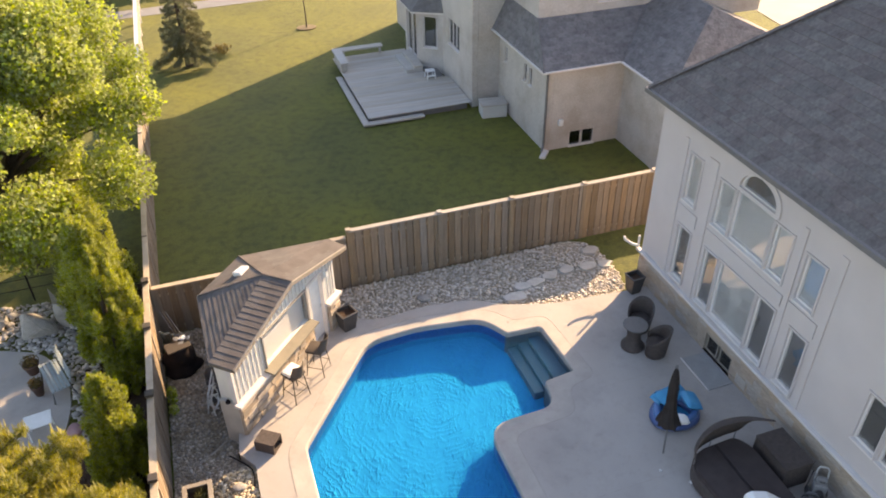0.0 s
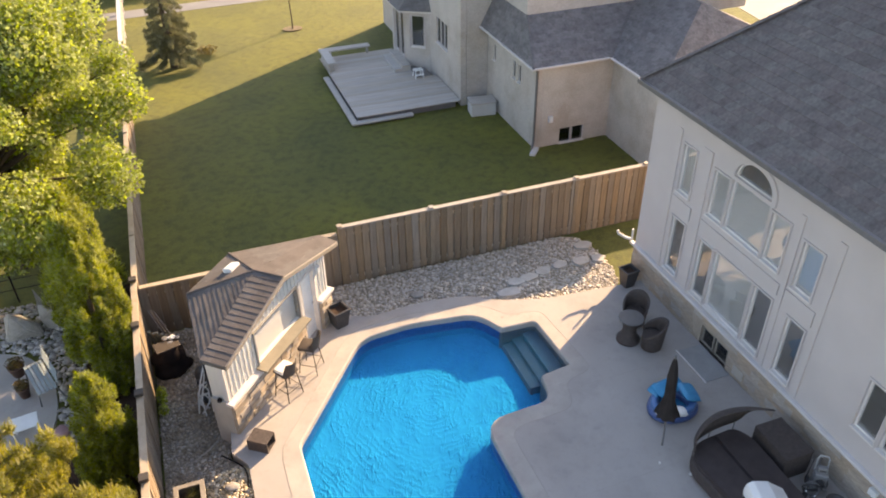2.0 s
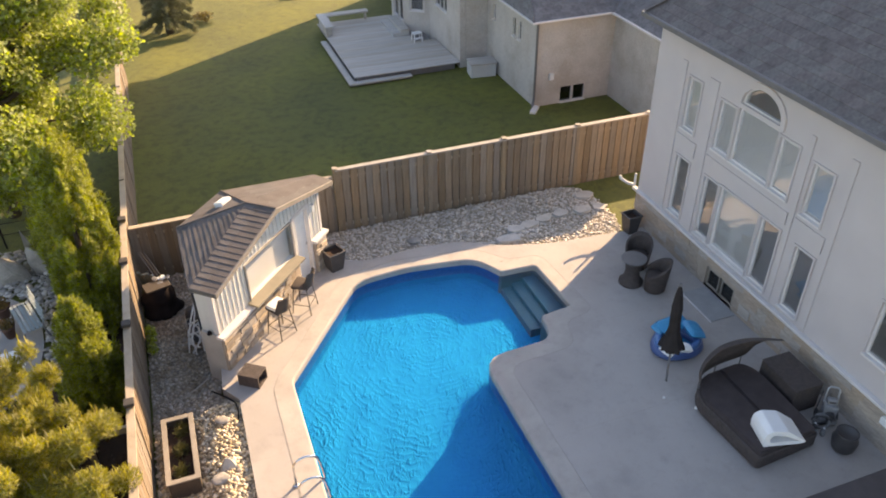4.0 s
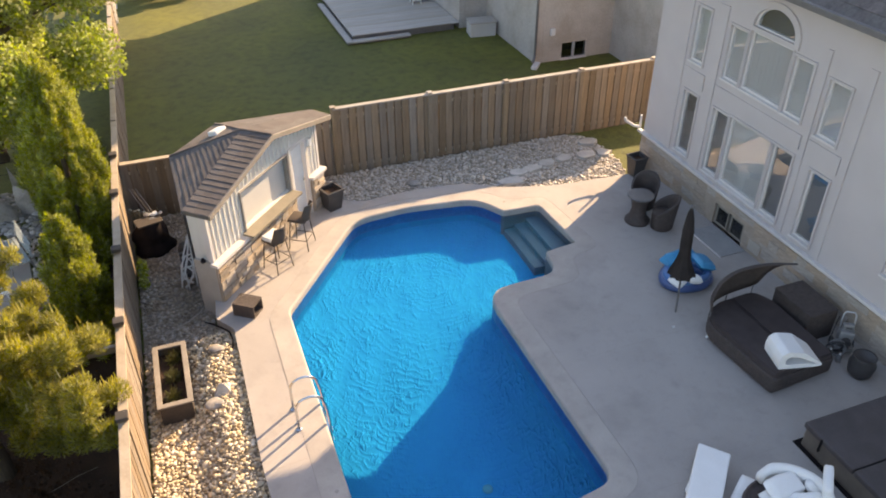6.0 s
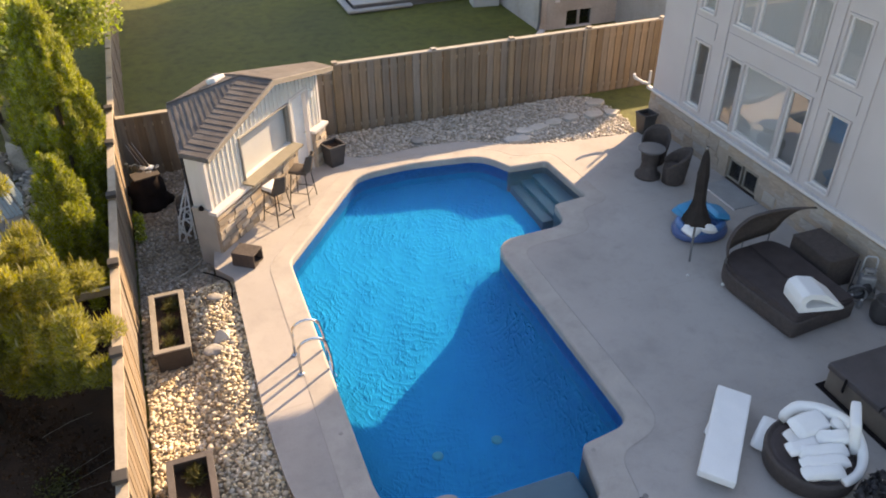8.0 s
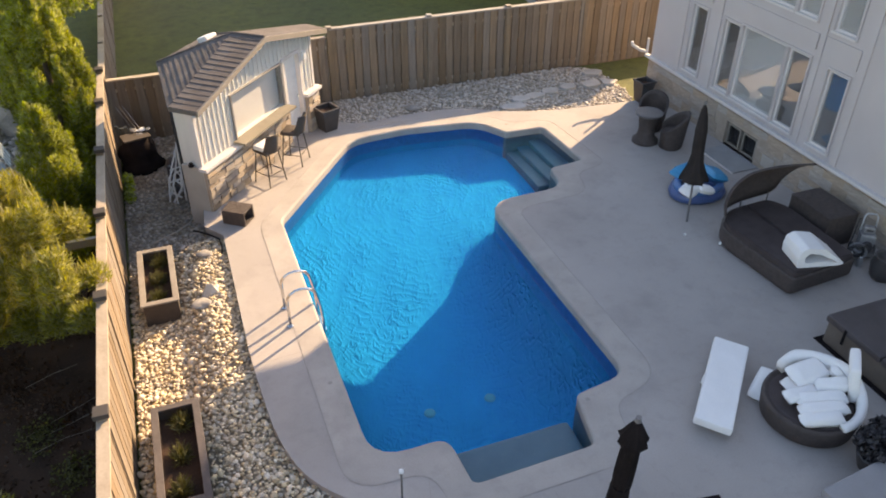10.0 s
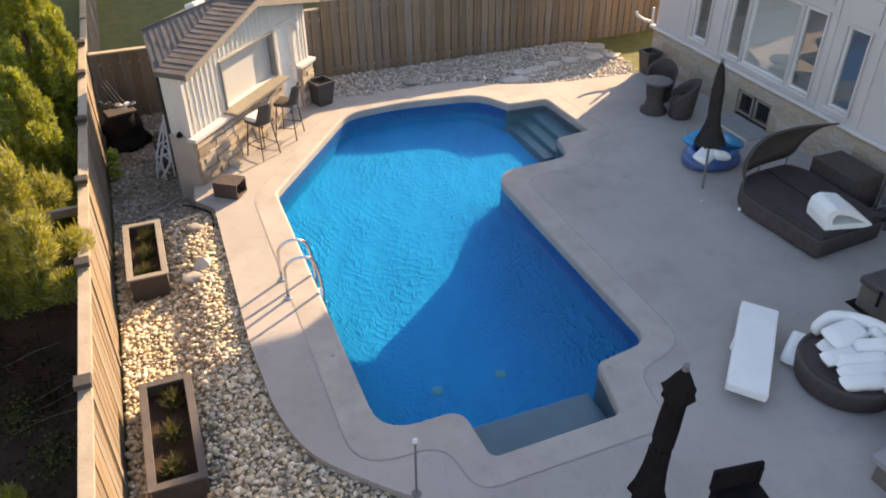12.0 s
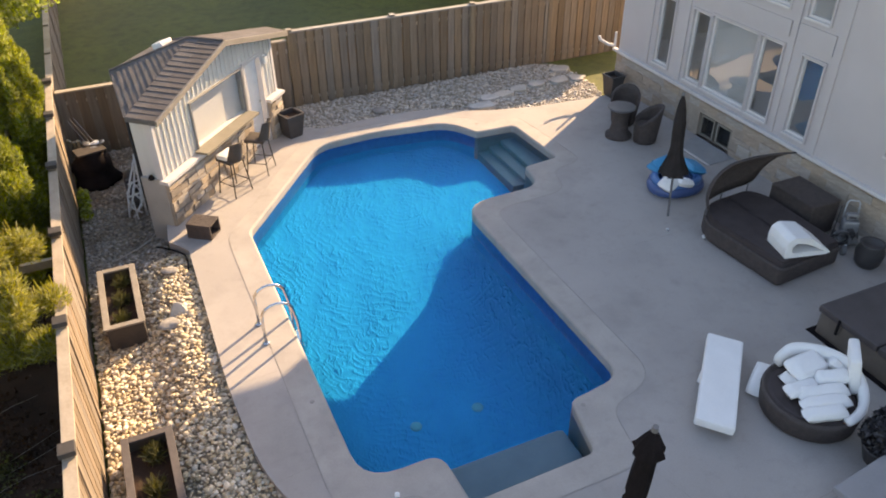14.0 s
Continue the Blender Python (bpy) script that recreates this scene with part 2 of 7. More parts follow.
SHINGLE = stain(mat("roof_shingle", (0.150, 0.132, 0.132), (0.092, 0.081, 0.083), rough=0.92, scale=1.6, fine=14, bump=0.45, mixfine=0.6, island=0.13), 5.0, 0.70, 0.48, 0.7)
# shingle of the neighbour's roofs, its grey lightened to carry the haze over them
SHINGLE_N = stain(mat("grey_roof_shingle", (0.19, 0.178, 0.18), (0.125, 0.117, 0.12), rough=0.92, scale=1.6, fine=10, bump=0.45, mixfine=0.6, island=0.12), 4.0, 0.72, 0.46, 0.7)
SHED_SHINGLE = mat("shed_shingle", (0.128, 0.108, 0.101), (0.078, 0.066, 0.062), rough=0.92, scale=2.5, fine=34, bump=0.35, island=0.25)
SHED_WALL = mat("shed_board", (0.66, 0.64, 0.60), (0.58, 0.565, 0.53), rough=0.7, scale=2, fine=24, bump=0.06, stretch=(4, 4, 0.6))
SHED_GREY = mat("shed_trim_tan", (0.28, 0.245, 0.205), (0.22, 0.195, 0.165), rough=0.7, scale=3, fine=30, bump=0.08)
SHUTTER = mat("roller_shutter", (0.55, 0.54, 0.52), (0.49, 0.48, 0.465), rough=0.5, scale=2, fine=30, bump=0.03)
BRICK = stain(mat("pale_brick", (0.53, 0.485, 0.45), (0.41, 0.38, 0.352), rough=0.9, scale=1.5, fine=14, bump=0.45, mixfine=0.55), 0.8, 0.86, 0.45, 0.65, (1.0, 0.95, 0.9))
GLASS = glass_mat("window_glass", (0.93, 0.95, 0.96))
GLASS_DIM = glass_mat("basement_glass", (0.6, 0.62, 0.64), 0.06)
ROOM = mat("room_wall", (0.42, 0.40, 0.38), (0.36, 0.345, 0.33), rough=0.9, scale=1.5, fine=20, bump=0.02)
# near-black backing: the shade of an unlit interior is put into its colour
UNLIT_ROOM = mat("dark_room", (0.05, 0.05, 0.055), rough=0.9, bump=0)
BLIND_DARK = mat("brown_blind", (0.21, 0.188, 0.178), (0.165, 0.147, 0.14), rough=0.8, scale=2, fine=20, bump=0.02)
BLIND = mat("blind", (0.66, 0.62, 0.59), (0.60, 0.56, 0.53), rough=0.8, scale=2, fine=20, bump=0.02)
WICKER = mat("dark_wicker", (0.080, 0.061, 0.055), (0.043, 0.033, 0.030), rough=0.75, scale=14, fine=85, bump=0.5)
BLACK = mat("black_fabric", (0.021, 0.0165, 0.0175), (0.011, 0.009, 0.0095), rough=0.9, scale=6, fine=60, bump=0.2, spec=0.06)
WHITE_F = mat("white_cushion", (0.83, 0.81, 0.78), (0.76, 0.745, 0.72), rough=0.75, scale=3, fine=40, bump=0.08)
STEEL = mat("polished_steel", (0.72, 0.72, 0.72), (0.62, 0.62, 0.62), rough=0.16, metal=1.0, scale=4, fine=40, bump=0.01)
PLASTIC_BLUE = mat("blue_vinyl", (0.015, 0.27, 0.48), (0.012, 0.20, 0.39), rough=0.35, scale=5, fine=30, bump=0.05)
WHITE_P = mat("white_plastic", (0.78, 0.78, 0.77), (0.66, 0.66, 0.65), rough=0.4, scale=5, fine=30, bump=0.03)
POT = mat("dark_pot", (0.06, 0.055, 0.055), (0.04, 0.036, 0.036), rough=0.5, scale=6, fine=50, bump=0.08)
PLANTER = mat("planter_wood", (0.30, 0.27, 0.235), (0.20, 0.175, 0.15), rough=0.85, scale=3, fine=25, bump=0.2)
PLANTER_D = mat("planter_side", (0.075, 0.058, 0.046), (0.04, 0.032, 0.027), rough=0.85, scale=3, fine=25, bump=0.2)
DECKWOOD = mat("deck_wood", (0.50, 0.455, 0.405), (0.37, 0.335, 0.295), rough=0.85, scale=2, fine=20, bump=0.15, obj=0.08, stretch=(0.5, 5, 5))
TUB = mat("tub_cover", (0.08, 0.066, 0.066), (0.052, 0.043, 0.043), rough=0.6, scale=3, fine=40, bump=0.08)
TUB_SIDE = mat("tub_side", (0.17, 0.14, 0.115), (0.11, 0.09, 0.075), rough=0.6, scale=3, fine=40, bump=0.1)
ASPHALT = mat("asphalt", (0.22, 0.22, 0.228), (0.18, 0.18, 0.186), rough=0.9, scale=1, fine=40, bump=0.1)
PAVE = mat("driveway", (0.40, 0.37, 0.33), (0.33, 0.305, 0.27), rough=0.9, scale=0.6, fine=30, bump=0.1)
BARK = mat("bark", (0.12, 0.09, 0.065), (0.06, 0.045, 0.032), rough=0.95, scale=6, fine=30, bump=0.6, stretch=(4, 4, 1))
LEAF_MAPLE = leaf_mat("maple_leaf", (0.44, 0.49, 0.105), (0.25, 0.31, 0.065), 0.5)
LEAF_THUJA = leaf_mat("thuja_leaf", (0.43, 0.455, 0.055), (0.205, 0.235, 0.034), 0.44)
LEAF_SHOOT = leaf_mat("pine_shoot", (0.52, 0.47, 0.12), (0.40, 0.36, 0.09), 0.3)
LEAF_PINE = leaf_mat("pine_needle", (0.46, 0.43, 0.076), (0.195, 0.20, 0.039), 0.47)
LEAF_GRASS = leaf_mat("dry_grass_blade", (0.13, 0.125, 0.04), (0.06, 0.062, 0.02), 0.3)
LEAF_SPRUCE = leaf_mat("spruce_needle", (0.27, 0.27, 0.15), (0.15, 0.155, 0.085), 0.3)
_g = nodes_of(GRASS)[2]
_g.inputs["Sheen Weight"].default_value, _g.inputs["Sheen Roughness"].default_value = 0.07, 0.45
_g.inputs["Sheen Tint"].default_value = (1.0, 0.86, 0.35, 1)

# ---- mesh helpers ----
def finish(bm, name, material, smooth=False):
    me = bpy.data.meshes.new(name)
    bm.normal_update()
    bm.to_mesh(me)
    bm.free()
    me.materials.append(material)
    if smooth:
        me.polygons.foreach_set("use_smooth", [True] * len(me.polygons))
    return me


def part(name, bm, material, parent=None, label="", smooth=False):
    """Links a bmesh as one mesh object under a thing or a part."""
    ob = new(name, finish(bm, name, material, smooth))
    ob.parent = parent
    if label:
        ob["label"] = label
    return ob


def thing(name, label, category, m=None, group="", kind=""):
    ob = tagged(new(name), label, category, group, kind)
    ob.empty_display_size = 0.1
    if m is not None:
        ob.matrix_basis = m
    return ob


def solid(name, bm, material, label, category="", kind="", group="", smooth=False):
    return tagged(part(name, bm, material, None, "", smooth), label, category, group, kind)


def piece(name, me, parent, m):
    ob = new(name, me)
    ob.parent = parent
    ob.matrix_basis = m
    return ob


def box(bm, x0, x1, y0, y1, z0, z1, bev=0.0, m=None):
    r = bmesh.ops.create_cube(bm, size=1.0, matrix=Matrix.Translation(((x0 + x1) / 2, (y0 + y1) / 2, (z0 + z1) / 2)) @ Matrix.Diagonal((x1 - x0, y1 - y0, z1 - z0, 1)))
    vs = r["verts"]
    if bev:
        es = list({e for v in vs for e in v.link_edges})
        r2 = bmesh.ops.bevel(bm, geom=es, offset=bev, segments=2, affect="EDGES", profile=0.6)
        vs = list({v for f in r2["faces"] for v in f.verts} | {v for v in vs if v.is_valid})
    if m is not None:
        bmesh.ops.transform(bm, matrix=m, verts=vs)
    return vs


def nb():
    return bmesh.new()


def boxed(*a, **k):
    bm = nb()
    box(bm, *a, **k)
    return bm


def prism(bm, pts, z0, z1):
    lo, hi = [bm.verts.new((x, y, z0)) for x, y in pts], [bm.verts.new((x, y, z1)) for x, y in pts]
    n = len(pts)
    bm.faces.new(hi)
    bm.faces.new(lo[::-1])
    for i in range(n):
        bm.faces.new((lo[i], lo[(i + 1) % n], hi[(i + 1) % n], hi[i]))
    return lo + hi


def prism_rec(bm):
    bmesh.ops.recalc_face_normals(bm, faces=bm.faces)
    return bm


def tube(bm, pts, r, seg=8, r_end=None, caps=True):
    """A round bar along points, tapering to r_end."""
    pts = [Vector(p) for p in pts]
    r_end = r if r_end is None else r_end
    rings, last = [], None
    for i, p in enumerate(pts):
        d = (pts[min(i + 1, len(pts) - 1)] - pts[max(i - 1, 0)]).normalized()
        ref = Vector((0, 0, 1)) if abs(d.z) < 0.9 else Vector((1, 0, 0))
        a = d.cross(ref).normalized()
        if last is not None:
            a = (last - d * last.dot(d)).normalized()
        last = a
        b = d.cross(a)
        k = r + (r_end - r) * i / max(1, len(pts) - 1)
        rings.append([bm.verts.new(p + (a * math.cos(2 * math.pi * j / seg) + b * math.sin(2 * math.pi * j / seg)) * k) for j in range(seg)])
    for u, v in zip(rings, rings[1:]):
        for j in range(seg):
            bm.faces.new((u[j], u[(j + 1) % seg], v[(j + 1) % seg], v[j]))
    if caps:
        bm.faces.new(rings[0][::-1])
        bm.faces.new(rings[-1])
    return bm


def tubed(*a, **k):
    return tube(nb(), *a, **k)


def lathe(bm, profile, seg=24, cx=0.0, cy=0.0):
    """A turned shape from (radius, height) pairs."""
    rings = [[bm.verts.new((cx + r * math.cos(2 * math.pi * j / seg), cy + r * math.sin(2 * math.pi * j / seg), z)) for j in range(seg)] for r, z in profile]
    for u, v in zip(rings, rings[1:]):
        for j in range(seg):
            bm.faces.new((u[j], u[(j + 1) % seg], v[(j + 1) % seg], v[j]))
    bm.faces.new(rings[0][::-1])
    bm.faces.new(rings[-1])
    return bm


def pillow(bm, sx, sy, sz, m, n=10, puff=0.5):
    """A soft cushion: a rounded box, fuller in the middle."""
    r = bmesh.ops.create_grid(bm, x_segments=n, y_segments=n, size=1.0)
    top = r["verts"]
    r2 = bmesh.ops.create_grid(bm, x_segments=n, y_segments=n, size=1.0)
    low = r2["verts"]
    for vs, s in ((top, 1), (low, -1)):
        for v in vs:
            x, y = v.co.x, v.co.y
            e = max(0.0, (1 - abs(x) ** 4) * (1 - abs(y) ** 4))
            v.co = Vector((x * sx / 2 * (1 - 0.06 * y * y), y * sy / 2 * (1 - 0.06 * x * x), s * sz / 2 * (e ** puff)))
    bmesh.ops.reverse_faces(bm, faces=list({f for v in low for f in v.link_faces}))
    vs = top + low
    bmesh.ops.transform(bm, matrix=m, verts=vs)
    return vs


def smooth_loop(pts, r=0.25, seg=5):
    """Rounds the corners of a closed outline; a point (x, y, radius) has its own radius."""
    out, n = [], len(pts)
    for i in range(n):
        p = Vector(pts[i][:2])
        k = pts[i][2] if len(pts[i]) > 2 else r
        a, b = Vector(pts[i - 1][:2]) - p, Vector(pts[(i + 1) % n][:2]) - p
        k = min(k, a.length * 0.48, b.length * 0.48)
        if k < 0.01:
            out.append((p.x, p.y))
            continue
        a, b = p + a.normalized() * k, p + b.normalized() * k
        for j in range(seg + 1):
            t = j / seg
            q = a * (1 - t) ** 2 + p * 2 * t * (1 - t) + b * t * t
            out.append((q.x, q.y))
    return out


def offset_loop(pts, d):
    """The outline moved outwards by d (counter-clockwise outlines grow)."""
    n, out = len(pts), []
    for i in range(n):
        a, b, c = Vector(pts[i - 1]), Vector(pts[i]), Vector(pts[(i + 1) % n])
        u, v = (b - a), (c - b)
        if u.length < 1e-6:
            u = v
        if v.length < 1e-6:
            v = u
        u, v = u.normalized(), v.normalized()
        nrm = Vector((u.y + v.y, -u.x - v.x))
        nrm = nrm.normalized() if nrm.length > 1e-6 else Vector((u.y, -u.x))
        out.append(tuple(b + nrm * d))
    return out


def fill_with_holes(bm, loops, z):
    """A flat sheet between an outer outline and holes in it."""
    edges = []
    for pts in loops:
        vs = [bm.verts.new((x, y, z)) for x, y in pts]
        edges += [bm.edges.new((vs[i], vs[(i + 1) % len(vs)])) for i in range(len(vs))]
    r = bmesh.ops.triangle_fill(bm, edges=edges, use_beauty=True, use_dissolve=False)
    for f in [g for g in r["geom"] if isinstance(g, bmesh.types.BMFace)]:
        if f.normal.z < 0:
            f.normal_flip()
    return bm


def inside(p, poly):
    x, y = p
    c = False
    for (x0, y0), (x1, y1) in zip(poly, poly[1:] + poly[:1]):
        if (y0 > y) != (y1 > y) and x < (x1 - x0) * (y - y0) / (y1 - y0) + x0:
            c = not c
    return c


def pydata(name, verts, faces, material, smooth=False):
    me = bpy.data.meshes.new(name)
    me.from_pydata(verts, [], faces)
    me.materials.append(material)
    if smooth:
        me.polygons.foreach_set("use_smooth", [True] * len(me.polygons))
    return me

# ---- ground, pool and deck ----
POOL = smooth_loop([(3.06, -5.68, 0.12), (5.22, -2.78, 0.45), (6.6, -2.68, 0.3), (8.36, -2.92, 0.6), (8.78, -3.70, 0.05), (9.72, -3.75, 0.12), (9.82, -5.52, 0.06), (8.98, -5.62, 0.1),
                    (8.88, -6.42, 0.42), (7.11, -6.48, 0.6), (7.16, -11.76, 0.32), (6.22, -11.90, 0.12), (6.03, -12.82, 0.12), (4.22, -12.86, 0.12), (4.18, -12.0, 0.25), (3.10, -12.02, 0.65)][::-1])
COPE = smooth_loop([(2.62, -5.72, 0.3), (4.98, -2.42, 0.5), (6.6, -2.28, 0.4), (8.60, -2.52, 0.6), (9.15, -3.28, 0.2), (10.05, -3.38, 0.3), (10.26, -5.86, 0.3), (9.42, -6.02, 0.3),
                    (9.28, -6.84, 0.5), (7.56, -6.92, 0.4), (7.60, -12.0, 0.5), (6.66, -12.26, 0.25), (6.48, -13.24, 0.3), (3.86, -13.28, 0.3), (3.76, -12.46, 0.35), (2.66, -12.46, 0.8)][::-1])
DECK = smooth_loop([(1.60, -5.38, 0.05), (1.91, -5.84, 0.05), (1.87, -9.6, 0.5), (1.96, -11.2, 0.5), (2.2, -12.05, 0.5), (3.05, -12.98, 0.6), (4.3, -14.0, 0.8), (5.2, -15.6, 0.6), (5.2, -26, 0.01), (13.34, -26, 0.01),
                    (13.34, -3.2, 0.01), (12.4, -3.16, 0.2), (10.46, -3.0, 0.5), (9.2, -2.6, 0.4), (8.37, -2.04, 0.6), (7.1, -1.9, 0.5), (5.6, -2.02, 0.4), (4.7, -1.4, 0.02), (4.0, -1.0, 0.02), (1.75, -4.0, 0.02)])

bm = nb()
FAR = 420.0
fill_with_holes(bm, [[(-FAR, -FAR), (FAR, -FAR), (FAR, FAR), (-FAR, FAR)], offset_loop(POOL, 0.15)], -0.45)
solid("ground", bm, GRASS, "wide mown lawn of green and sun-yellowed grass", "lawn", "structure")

COPE_IN = offset_loop(COPE, 0.012)
bm = nb()
fill_with_holes(bm, [DECK, COPE_IN], 0.0)
top_edges = [e for e in bm.edges if e.is_boundary]
r = bmesh.ops.extrude_edge_only(bm, edges=top_edges)
bmesh.ops.translate(bm, verts=[v for v in r["geom"] if isinstance(v, bmesh.types.BMVert)], vec=(0, 0, -0.5))
bmesh.ops.recalc_face_normals(bm, faces=bm.faces)
deck = solid("pavement_deck", bm, CONCRETE, "pale broom-finished concrete pool deck with saw-cut joints", "pavement", "structure")

bm = nb()
ins = [(0.0, -0.16), (0.0, -0.035), (0.012, -0.012), (0.035, 0.0)]
rings = []
for d, z in ins:
    rings.append([bm.verts.new((x, y, z + 0.004)) for x, y in offset_loop(POOL, d)])
for u, v in zip(rings, rings[1:]):
    for i in range(len(u)):
        bm.faces.new((u[i], u[(i + 1) % len(u)], v[(i + 1) % len(u)], v[i]))
fill_with_holes(bm, [COPE, offset_loop(POOL, 0.035)], 0.004)
bmesh.ops.remove_doubles(bm, verts=bm.verts, dist=0.0005)
bmesh.ops.recalc_face_normals(bm, faces=bm.faces)
part("coping", bm, COPING, deck, "smooth concrete coping round the pool")
part("joint_bed", fill_with_holes(nb(), [offset_loop(COPE, 0.03), offset_loop(COPE, -0.03)], -0.004), JOINT, deck)


def joint(a, b, w=0.005):
    a, b = Vector((*a, 0)), Vector((*b, 0))
    n = Vector((-(b - a).y, (b - a).x, 0)).normalized() * w / 2
    bm = nb()
    bm.faces.new([bm.verts.new(p + Vector((0, 0, 0.003))) for p in (a + n, a - n, b - n, b + n)])
    bm.normal_update()
    if bm.faces[:][0].normal.z < 0:
        bmesh.ops.reverse_faces(bm, faces=bm.faces)
    part("saw_joint", bm, JOINT, deck)


for a, b in (((6.75, -12.2), (10.4, -12.14)), ((7.55, -9.1), (13.3, -9.0)), ((9.4, -6.3), (13.3, -6.25)), ((1.9, -9.65), (2.62, -9.6)), ((1.92, -7.6), (2.6, -7.58)),
             ((2.05, -11.6), (2.7, -11.5)), ((3.5, -13.35), (3.72, -12.5)), ((6.5, -13.3), (6.9, -14.6)), ((6.9, -14.6), (13.3, -14.5)), ((10.4, -12.14), (10.4, -16)), ((8.1, -2.2), (8.5, -2.5)), ((5.15, -13.3), (5.2, -15.2))):
    joint(a, b)

FLOOR_Z = -1.30


def ramp(v, a, b):
    t = min(1.0, max(0.0, (v - a) / (b - a)))
    return t * t * (3 - 2 * t)


def floor_at(y):
    """The floor falls from the shallow far end to the deep near end."""
    return -0.70 - 1.06 * ramp(-y, 5.0, 9.4)


# basin: liner walls, floor sloping to the deep end, steps
bm = nb()
N_P = len(POOL)
top = [bm.verts.new((x, y, -0.155)) for x, y in offset_loop(POOL, 0.002)]
# dark band, carried lower to give the wall under it its shade
mid = [bm.verts.new((x, y, -0.43)) for x, y in offset_loop(POOL, 0.002)]
for i in range(N_P):
    bm.faces.new((top[i], top[(i + 1) % N_P], mid[(i + 1) % N_P], mid[i]))
bmesh.ops.reverse_faces(bm, faces=bm.faces)
basin = solid("pool", bm, BAND, "in-ground swimming pool with blue vinyl liner and dark band", "swimming pool", "structure")
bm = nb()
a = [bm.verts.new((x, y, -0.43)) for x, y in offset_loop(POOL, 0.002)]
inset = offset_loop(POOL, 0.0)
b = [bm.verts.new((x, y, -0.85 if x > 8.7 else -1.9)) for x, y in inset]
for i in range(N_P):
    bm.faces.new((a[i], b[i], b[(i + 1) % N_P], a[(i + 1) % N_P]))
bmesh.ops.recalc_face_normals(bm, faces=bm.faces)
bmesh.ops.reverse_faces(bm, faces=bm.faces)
part("liner", bm, WALL_LINER_SHADED, basin)
RIM = np.array(inset)


def from_rim(x, y):
    """Distance to the foot of the basin's wall."""
    p, q = RIM, np.roll(RIM, -1, 0)
    d = q - p
    t = np.clip(((x - p[:, 0]) * d[:, 0] + (y - p[:, 1]) * d[:, 1]) / (d ** 2).sum(1), 0, 1)
    return float(np.hypot(p[:, 0] + t * d[:, 0] - x, p[:, 1] + t * d[:, 1] - y).min())


bm = nb()
bm.faces.new([bm.verts.new((x, y, 0)) for x, y in inset])
for i in range(26):
    bmesh.ops.bisect_plane(bm, geom=bm.verts[:] + bm.edges[:] + bm.faces[:], plane_co=(3.2 + i * 0.26, 0, 0), plane_no=(1, 0, 0))
for i in range(40):
    bmesh.ops.bisect_plane(bm, geom=bm.verts[:] + bm.edges[:] + bm.faces[:], plane_co=(0, -2.8 - i * 0.26, 0), plane_no=(0, 1, 0))
bmesh.ops.triangulate(bm, faces=bm.faces)
for v in bm.verts:
    x, y = v.co.x, v.co.y
    dip = min(1.0, from_rim(x, y) / 1.0)
    rim = -0.60 + (floor_at(y) + 0.70) * 0.12
    dip = max(dip * (2 - dip), min(1.0, max(0.0, (x - 8.2) / 0.5)), min(1.0, max(0.0, (-11.5 - y) / 0.35)))
    v.co.z = rim + (floor_at(y) - rim) * dip
bmesh.ops.recalc_face_normals(bm, faces=bm.faces)
part("floor_liner", bm, FLOOR_LINER, basin, smooth=True)
DRAIN = mat("drain_plastic", (0.06, 0.36, 0.42), (0.045, 0.30, 0.36), rough=0.7, scale=5, fine=30, bump=0.05)
for x, y in ((4.62, -9.96), (5.74, -9.99)):
    z = floor_at(y) - 0.01
    part("drain_cover", lathe(nb(), [(0.10, z), (0.10, z + 0.025), (0.07, z + 0.04), (0.01, z + 0.045)], 18, x, y), DRAIN, basin, "greenish main drain cover", smooth=True)
# grey moulded walls of the two step bays
LINE_IN = offset_loop(POOL, -0.006)
for test in (lambda p: p[0] > 8.74 and p[1] < -3.6, lambda p: p[1] < -11.95 and 4.1 < p[0] < 6.25):
    bm = nb()
    for p, q in zip(LINE_IN, LINE_IN[1:] + LINE_IN[:1]):
        if test(p) and test(q):
            bm.faces.new([bm.verts.new((x, y, z)) for (x, y), z in ((p, -0.152), (q, -0.152), (q, -0.72), (p, -0.72))])
    part("bay_wall", bm, BAY_GREY, basin, "grey moulded wall of the step bay")
# steps in the far side bay and the bench in the near bay
for i, (x0, x1, z) in enumerate(((8.80, 9.08, -0.51), (9.08, 9.38, -0.42), (9.38, 9.80, -0.31))):
    bm = boxed(x0 - 0.0, 9.80 if i == 2 else x1, -5.50, -3.74, -0.95, z, bev=0.02)
    part("step", bm, STEP_LINER, basin, "pale grey-blue pool step")
part("bench_step", boxed(4.24, 6.04, -12.82, -12.05, FLOOR_Z + 0.02, -0.36, bev=0.03), STEP_LINER, basin, "pale grey-blue pool bench")
part("bench_step", boxed(4.24, 6.10, -12.05, -11.88, FLOOR_Z + 0.02, -0.56, bev=0.03), STEP_LINER, basin, "pale grey-blue pool bench")
for x, y, z in ((4.75, -11.1, -1.76), (5.55, -11.25, -1.76)):
    part("drain_cover", lathe(nb(), [(0.08, z - 0.3), (0.08, z + 0.03), (0.05, z + 0.04)], 16, x, y), mat("drain_green", (0.12, 0.30, 0.14), rough=0.6), basin)
bm = nb()
bmesh.ops.create_grid(bm, x_segments=2, y_segments=2, size=1)
bm.clear()
fill_with_holes(bm, [offset_loop(POOL, -0.001)], -0.17)
solid("water", bm, WATER, "clear blue pool water with small wind ripples", "water", "structure")
